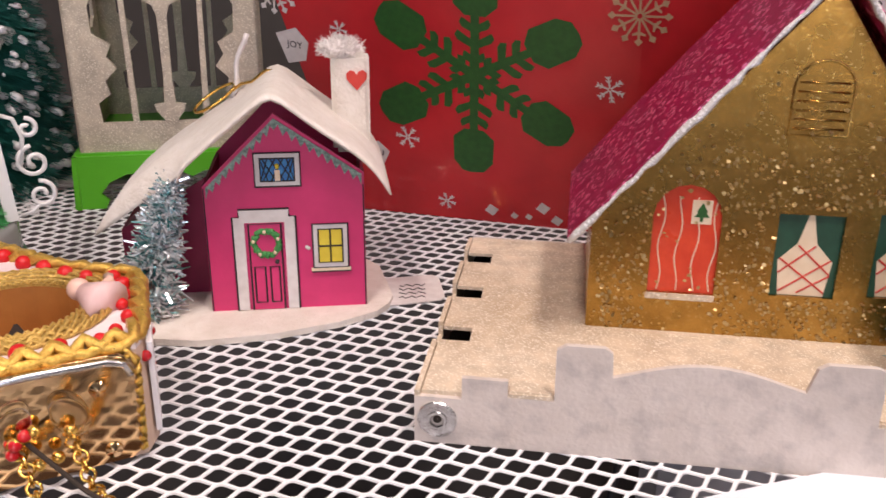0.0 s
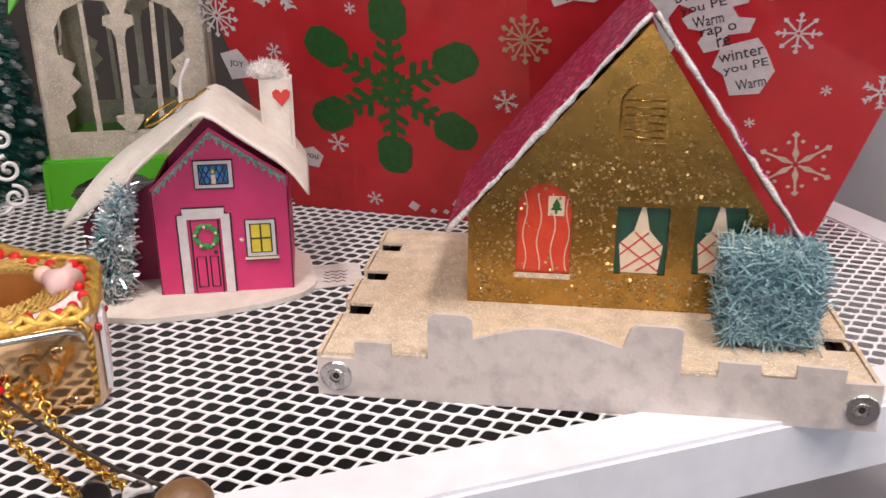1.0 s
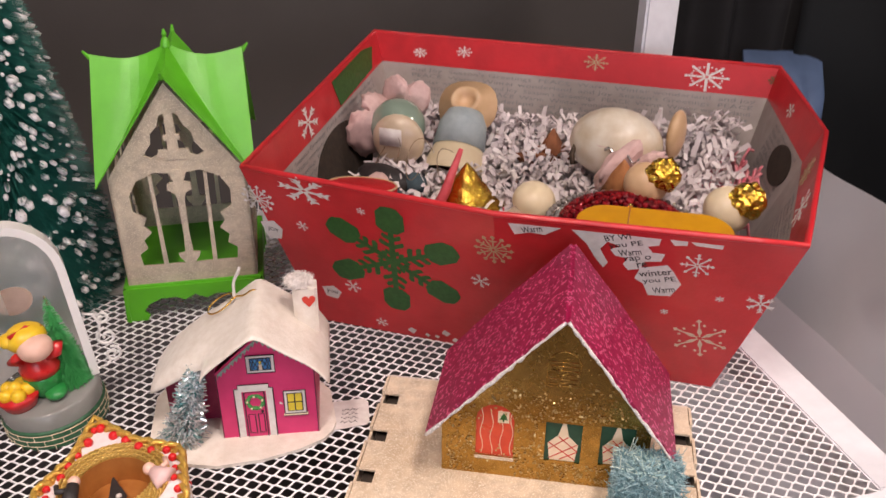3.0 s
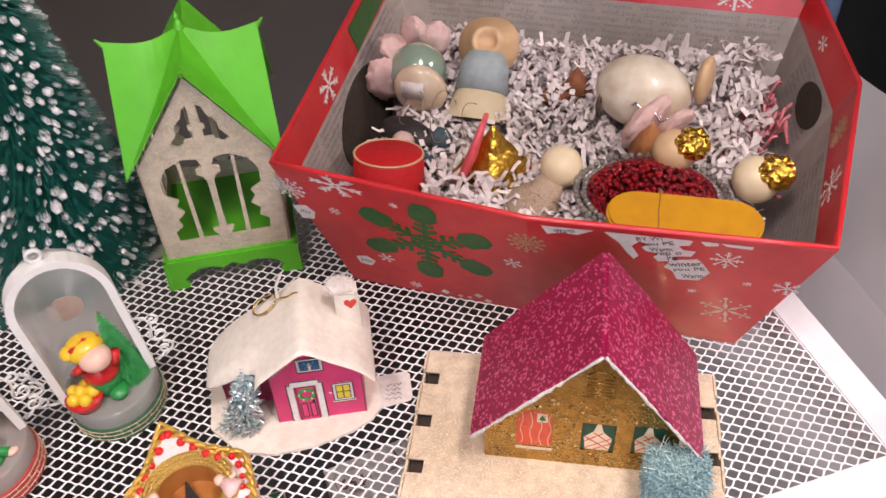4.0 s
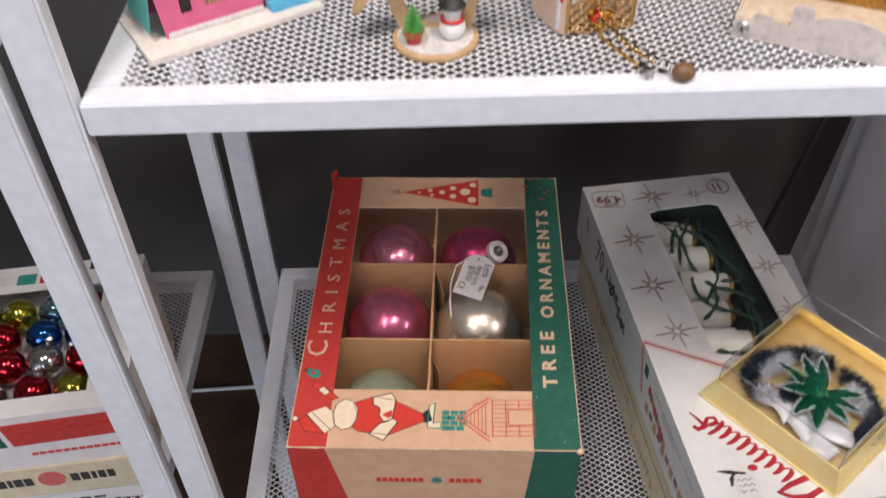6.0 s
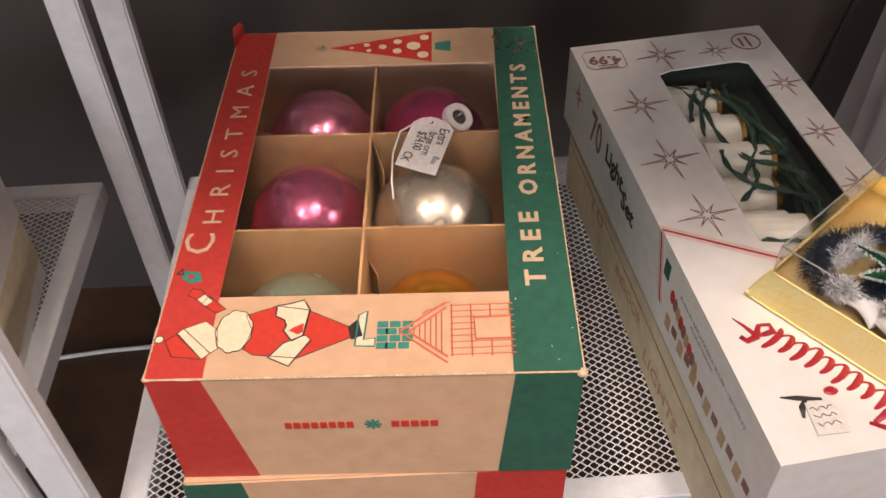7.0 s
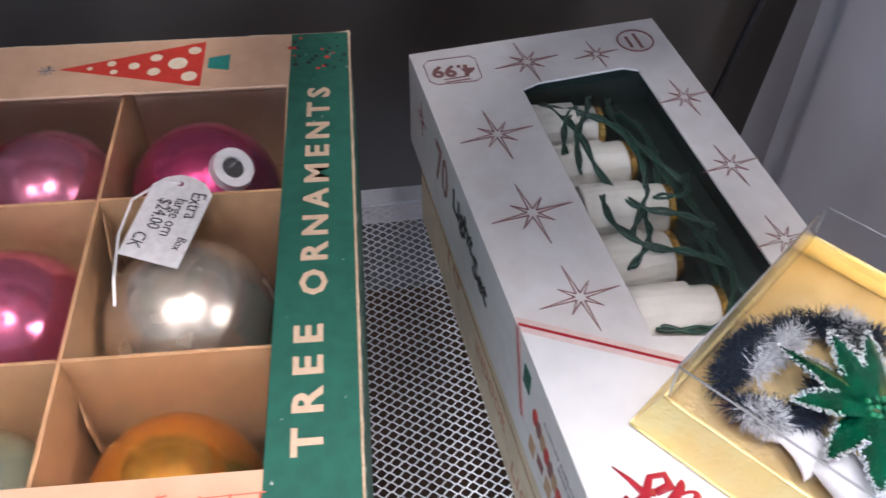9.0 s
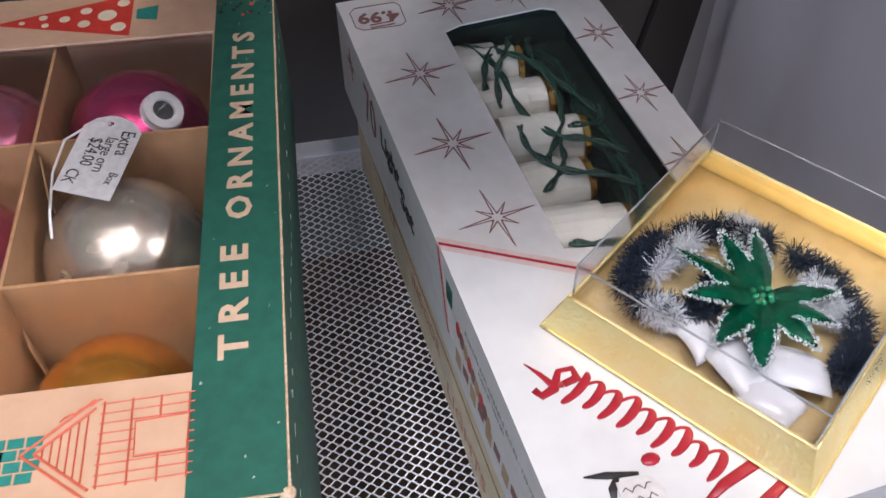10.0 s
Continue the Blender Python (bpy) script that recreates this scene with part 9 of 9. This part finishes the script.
PINKF = mat("pale pink felt", (0.66, 0.46, 0.43), (0.58, 0.38, 0.35), 0.8, 0, 200, 0.2)
GREYF = mat("grey blue felt", (0.36, 0.42, 0.43), (0.3, 0.36, 0.37), 0.8, 0, 200, 0.2)
BROWNF = mat("rust brown felt", (0.28, 0.1, 0.04), (0.2, 0.07, 0.03), 0.8, 0, 200, 0.2)
GOLDC = mat("crumpled gold foil", (0.85, 0.58, 0.1), (0.7, 0.42, 0.05), 0.2, 1.0, 300, 0.8, 500)
YFELT = mat("mustard satin", (0.5, 0.235, 0.002), (0.43, 0.19, 0.002), 0.45, 0, 100, 0.05)


def in_box(name, pieces, mats, x, y, z, rz, label, cat, rx=0):
    """A toy lying in the red box, with one mesh for each of its pieces."""
    ob = thing(name, 0, 0, 0, 0, label, cat)
    ob.matrix_world = GM @ pose(x, y, z, 0, 0, rz) @ pose(0, 0, 0, rx, 0, 0)
    for b_, i in pieces:
        part(mats[i].name.replace(" ", "_"), b_, mats[i], ob, smooth=True)
    return ob


def crumple(r, seed):
    """A crushed ball of foil."""
    bm = ball(r, n=4)
    for v in bm.verts:
        v.co *= 1 + 0.16 * noise.noise(v.co * (2.4 / r) + Vector((seed, 0, 0))) + 0.13 * noise.noise(v.co * (6.0 / r) + Vector((seed, 3, 0)))
    for f in bm.faces:
        f.smooth = False
    return bm


def felt_fold(r, x, y, z, seed):
    """A loose fold of felt."""
    bm = crumple(r, seed)
    bm.transform(Matrix.Translation((x, y, z)) @ pose(0, 0, 0, seed * 40, seed * 25, seed * 70) @ Matrix.Diagonal((1.35, 0.95, 0.5, 1)))
    return bm


def pyramid(r, h, seed):
    """A pyramid of crumpled foil."""
    bm = lathe([(r * (1 - k / 8) + 0.0004, h * k / 8) for k in range(9)], 4)
    bmesh.ops.subdivide_edges(bm, edges=bm.edges[:], cuts=2, use_grid_fill=True)
    for v in bm.verts:
        v.co += Vector((noise.noise(v.co * 160 + Vector((seed, 0, 0))), noise.noise(v.co * 160 + Vector((0, seed, 3))), 0.5 * noise.noise(v.co * 190 + Vector((0, 2, seed))))) * 0.0008
    for f in bm.faces:
        f.smooth = False
    return bm


def straw_hat():
    bm = lathe([(0.0185, 0.0), (0.019, 0.0022), (0.0105, 0.0055), (0.0098, 0.0115), (0.0068, 0.013), (0.0058, 0.008), (0.0008, 0.007)], 24)
    for v in bm.verts:
        v.co.z += 0.0022 * math.sin(3 * math.atan2(v.co.y, v.co.x)) * (v.co.xy.length / 0.019) ** 2
    bm.transform(Matrix.Translation((0, 0.004, 0.013)) @ pose(0, 0, 0, 84, 0, 0))
    return bm


DISC_IN = mat("cream disc", (0.62, 0.5, 0.36), (0.54, 0.42, 0.29), 0.3, 0, 120, coat=0.5)
in_box("glass_bell", [(ball(0.0175, 0, 0, 0.0165), 0), (ball(0.0165, 0.006, -0.0165, 0.0145, 1, 0.5, 1), 4), (box(-0.003, 0.011, -0.0262, -0.0252, 0.014, 0.025, 0.0003), 2), (felt_fold(0.012, -0.016, 0.012, 0.022, 1), 1), (felt_fold(0.0105, -0.008, 0.02, 0.03, 2), 1), (felt_fold(0.009, 0.006, 0.02, 0.027, 3), 1), (felt_fold(0.012, -0.02, -0.006, 0.012, 4), 1),
                       (lathe([(0.0001, 0), (0.009, 0.001), (0.0095, 0.014), (0.0085, 0.014), (0.008, 0.002)], 14), 1)], [PALE_GREEN, PINKF, WHITE_PRINT, HAZY, DISC_IN], -0.096, 0.022, 0.061, 0, "pale green glass ball toy with pink felt trim", "toy ornament")
in_box("hat_ornament", [(straw_hat(), 0), (lathe([(0.0165, -0.016), (0.015, 0.0), (0.011, 0.008)], 18), 1), (lathe([(0.0215, -0.034), (0.0205, -0.034), (0.0155, -0.016)], 20), 2)], [TANW, GREYF, CREAMW], -0.057, 0.034, 0.078, 0, "straw hat and grey felt cone ornament", "toy ornament", rx=-42)
SHELL_DARK = mat("dark brown cord", (0.05, 0.03, 0.02), (0.08, 0.05, 0.03), 0.7)
in_box("shell_ornament", [(ball(0.0245, 0, 0, 0, 1.12, 0.85, 0.85), 0), (lathe([(0.0075, 0), (0.0195, 0.004), (0.0205, 0.0055), (0.008, 0.0075)], 18), 1), (felt_fold(0.0105, 0.024, -0.021, -0.002, 5), 1), (felt_fold(0.0145, 0.009, -0.0175, -0.004, 6), 1),
                          (tube([(0.0 + 0.002 * k, -0.0205 - 0.0006 * k, 0.004 + 0.0022 * math.sin(k * 1.2)) for k in range(12)], 0.0008, 5), 4), (tube([(-0.02, -0.012, 0.0), (-0.021, -0.0155, -0.005), (-0.019, -0.018, -0.01)], 0.0016, 6), 3), (ball(0.012, 0.03, 0.016, 0.006, 0.4, 1.1, 1.2), 2)],
       [WAX, PINKF, TANW, SHELL_DARK, SILVER], 0.0392, 0.0165, 0.0845, -12, "cream shell shaped ornament with pink felt pieces", "toy ornament")
in_box("felt_cone", [(lathe([(0.0115, 0), (0.007, 0.011), (0.0005, 0.022)], 14), 0)], [mat("rust orange felt", (0.42, 0.17, 0.06), (0.34, 0.13, 0.045), 0.8, 0, 300, 0.3)], 0.0478, -0.022, 0.072, 0, "small rust orange felt cone", "toy ornament", rx=10)
in_box("felt_scrap", [(ball(0.013, 0, 0, 0, 1.4, 0.6, 0.7, 2), 0), (ball(0.009, -0.014, -0.004, 0.003, 1.3, 0.7, 0.5, 2), 0), (lathe([(0.012, 0), (0.0005, 0.02)], 5), 0)], [BROWNF], -0.002, 0.045, 0.058, 20, "crumpled rust brown felt scrap", "felt scrap")


for x, y, z, s, lab in ((0.0625, -0.038, 0.0875, 1.0, "tan wooden bead head with crumpled gold foil"), (0.1042, -0.047, 0.083, 1.05, "cream wooden bead head with crumpled gold foil")):
    ob = in_box("bead_ornament", [(ball(0.0115 * s, -0.002, 0, 0), 0)], [TANW if s == 1.0 else CREAMW], x, y, z, 30, lab, "toy ornament")
    fo = in_box("foil_crumple", [(crumple(0.0088 * s, s), 0)], [GOLDC], x + 0.0062, y - 0.003, z + 0.007, 0, "crumpled ball of gold foil on a bead", "foil")
    for q in fo.children:
        q.data.polygons.foreach_set("use_smooth", [False] * len(q.data.polygons))
weave = [(lathe([(0.0175, -0.026), (0.0165, -0.018), (0.0095, -0.008), (0.0065, 0.0)], 22), 1), (ball(0.0108, 0, 0.012, 0.004, 1.1, 1.25, 1), 0)]
for k in range(6):
    zz, rr = -0.025 + 0.0035 * k, 0.0178 - 0.0018 * k
    weave.append((tube([(rr * math.cos(q), rr * math.sin(q), zz + 0.0012 * math.sin(q * 6)) for q in [2 * math.pi * j / 24 for j in range(24)]], 0.0005, 4, True), 2))
in_box("spool_ornament", weave, [CREAMW, mat("twine wrap", (0.5, 0.38, 0.28), (0.36, 0.25, 0.18), 0.8, 0, 900, 0.6), CARD_EDGE], 0.001, -0.056, 0.07, -10, "cream bead ornament wrapped in twine", "toy ornament").matrix_world @= pose(0, 0, 0, -12, 24, 0)
stad = [(0.0215 + 0.0145 * math.cos(q), 0.013 * math.sin(q)) for q in [math.pi * k / 12 - math.pi / 2 for k in range(13)]] + [(-0.0215 + 0.0145 * math.cos(q), 0.013 * math.sin(q)) for q in [math.pi * k / 12 + math.pi / 2 for k in range(13)]]
yo = prism(stad, 0, 0.016)
bmesh.ops.bevel(yo, geom=[e for e in yo.edges if abs(e.verts[0].co.z - e.verts[1].co.z) < 1e-6], offset=0.0012, segments=2, affect="EDGES")
yel = thing("oval_ornament", 0, 0, 0, 0, "mustard yellow satin covered oval ornament base", "toy ornament")
yel.matrix_world = GM @ pose(0.069, -0.0935, 0.0785, 13, 0, 4)
part("satin_cover", yo, YFELT, yel)
part("seam", tube([(-0.012, -0.0125, 0.0162), (-0.0115, -0.005, 0.0164), (-0.012, 0.0, 0.0164), (-0.0115, 0.0126, 0.0162)], 0.0003, 5), BROWNF, yel, "thin brown seam")
part("pin", ball(0.0012, -0.0115, 0.0122, 0.0166, n=2), GOLD, yel)
berry = bmesh.new()
for k in range(950):
    a, e = rnd.uniform(0, 6.28), math.acos(rnd.uniform(0.0, 1))
    join(berry, ball(0.00155, 0.0325 * math.sin(e) * math.cos(a), 0.021 * math.sin(e) * math.sin(a), 0.015 * math.cos(e), n=1))
join(berry, ball(1.0, 0, 0, 0, 0.0295, 0.0185, 0.0125, 3))
o = part("beaded_ornament", berry, tinsel("dark red glass bead", (0.05, 0.002, 0.003), (0.2, 0.004, 0.008), (0.36, 0.012, 0.016), 0.14, 0.2), None)
o.matrix_world = GM @ pose(0.053, -0.0575, 0.07, 14, 0, 2)
tagged(o, "oval ornament covered with dark red glass beads", "toy ornament")
rim_ = bmesh.new()
for k in range(56):
    a = 2 * math.pi * k / 56
    for ring_r in (1.0, 1.13):
        join(rim_, ball(0.0017, 0.0345 * ring_r * math.cos(a), 0.0232 * ring_r * math.sin(a), 0.0, n=2))
o = part("bead_string", rim_, mat("smoky grey bead", (0.3, 0.27, 0.25), (0.2, 0.18, 0.17), 0.15, 0.3, 300, coat=0.6), None)
o.matrix_world = GM @ pose(0.053, -0.0575, 0.071, 14, 0, 2)
tagged(o, "string of smoky grey beads round a red ornament", "bead string")
in_box("foil_pyramid", [(pyramid(0.0265, 0.034, 4), 0), (tube([(-0.023, -0.013, 0), (-0.012, -0.006, 0.02), (-0.003, 0.001, 0.042)], [0.0024, 0.003, 0.0014], 6), 1), (tube([(0.012, 0.006, 0.004), (0.02, 0.004, 0.006), (0.022, -0.006, 0.004)], 0.0018, 6), 1)], [GOLDC, mat("pink card", (0.7, 0.1, 0.12), (0.6, 0.07, 0.09), 0.5)], -0.037, -0.033, 0.05, 20, "crumpled gold foil pyramid with a red edge", "toy ornament")
in_box("red_cap_ornament", [(lathe([(0.0005, 0), (0.0195, 0), (0.0202, 0.001), (0.0196, 0.026), (0.0185, 0.027), (0.0005, 0.0268)], 30, False), 0), (tube([(0.0191 * math.cos(q), 0.0191 * math.sin(q), 0.0268) for q in [2 * math.pi * k / 30 for k in range(30)]], 0.0007, 5, True), 1)], [mat("scarlet felt", (0.52, 0.01, 0.014), (0.45, 0.008, 0.01), 0.7, 0, 300, 0.2), TANW], -0.0905, -0.062, 0.0475, 0, "round scarlet felt cap ornament with tan rim", "toy ornament", rx=-14)
in_box("dark_ornament", [(ball(0.012, 0, 0, 0, 1.6, 0.8, 0.7, 3), 0), (ball(0.008, 0.018, 0.006, 0.0, 1.2, 0.9, 0.8, 2), 1), (ball(0.0075, 0.02, -0.014, -0.002, 1.3, 0.8, 0.8, 2), 1), (ball(0.007, 0.006, -0.012, 0.003, 1, 1, 1, 2), 2)], [INK, mat("slate blue felt", (0.06, 0.1, 0.12), (0.04, 0.07, 0.085), 0.8), PINKF], -0.092, -0.018, 0.06, -20, "dark slate felt ornament half buried in paper", "toy ornament")
for k in range(3):
    pts = [GM @ Vector((-0.09 + 0.02 * k + 0.008 * math.cos(f * 5 + k), -0.02 + 0.02 * math.sin(f * 4 + k), 0.075 + 0.006 * math.sin(f * 7))) for f in [j / 16 for j in range(17)]]
    o = part("loose_thread", tube(pts, 0.00022, 5), CARD_EDGE, None, smooth=True)
    tagged(o, "thin loose brown hanging thread in a box", "thread")

# ---- black cord on the wall under the shelf ----
ob = part("power_cord", tube([(0.43, 0.6, 1.2), (0.4, 0.6, 0.95), (0.364, 0.6, 0.714), (0.348, 0.6, 0.61), (0.33, 0.6, 0.505), (0.3, 0.6, 0.25), (0.29, 0.6, 0.003)], 0.0032, 8), INK, None, smooth=True)
tagged(ob, "black power cord hanging down behind the shelves", "cord")
ob = part("floor_cable", tube([(-0.95, 0.66, 0.004), (-0.7, 0.705, 0.004), (-0.55, 0.725, 0.004), (-0.4, 0.735, 0.004), (-0.2, 0.75, 0.004)], 0.0035, 8), WHITE_PLASTIC, None, smooth=True)
tagged(ob, "thin white cable lying on the dark floor", "cable")
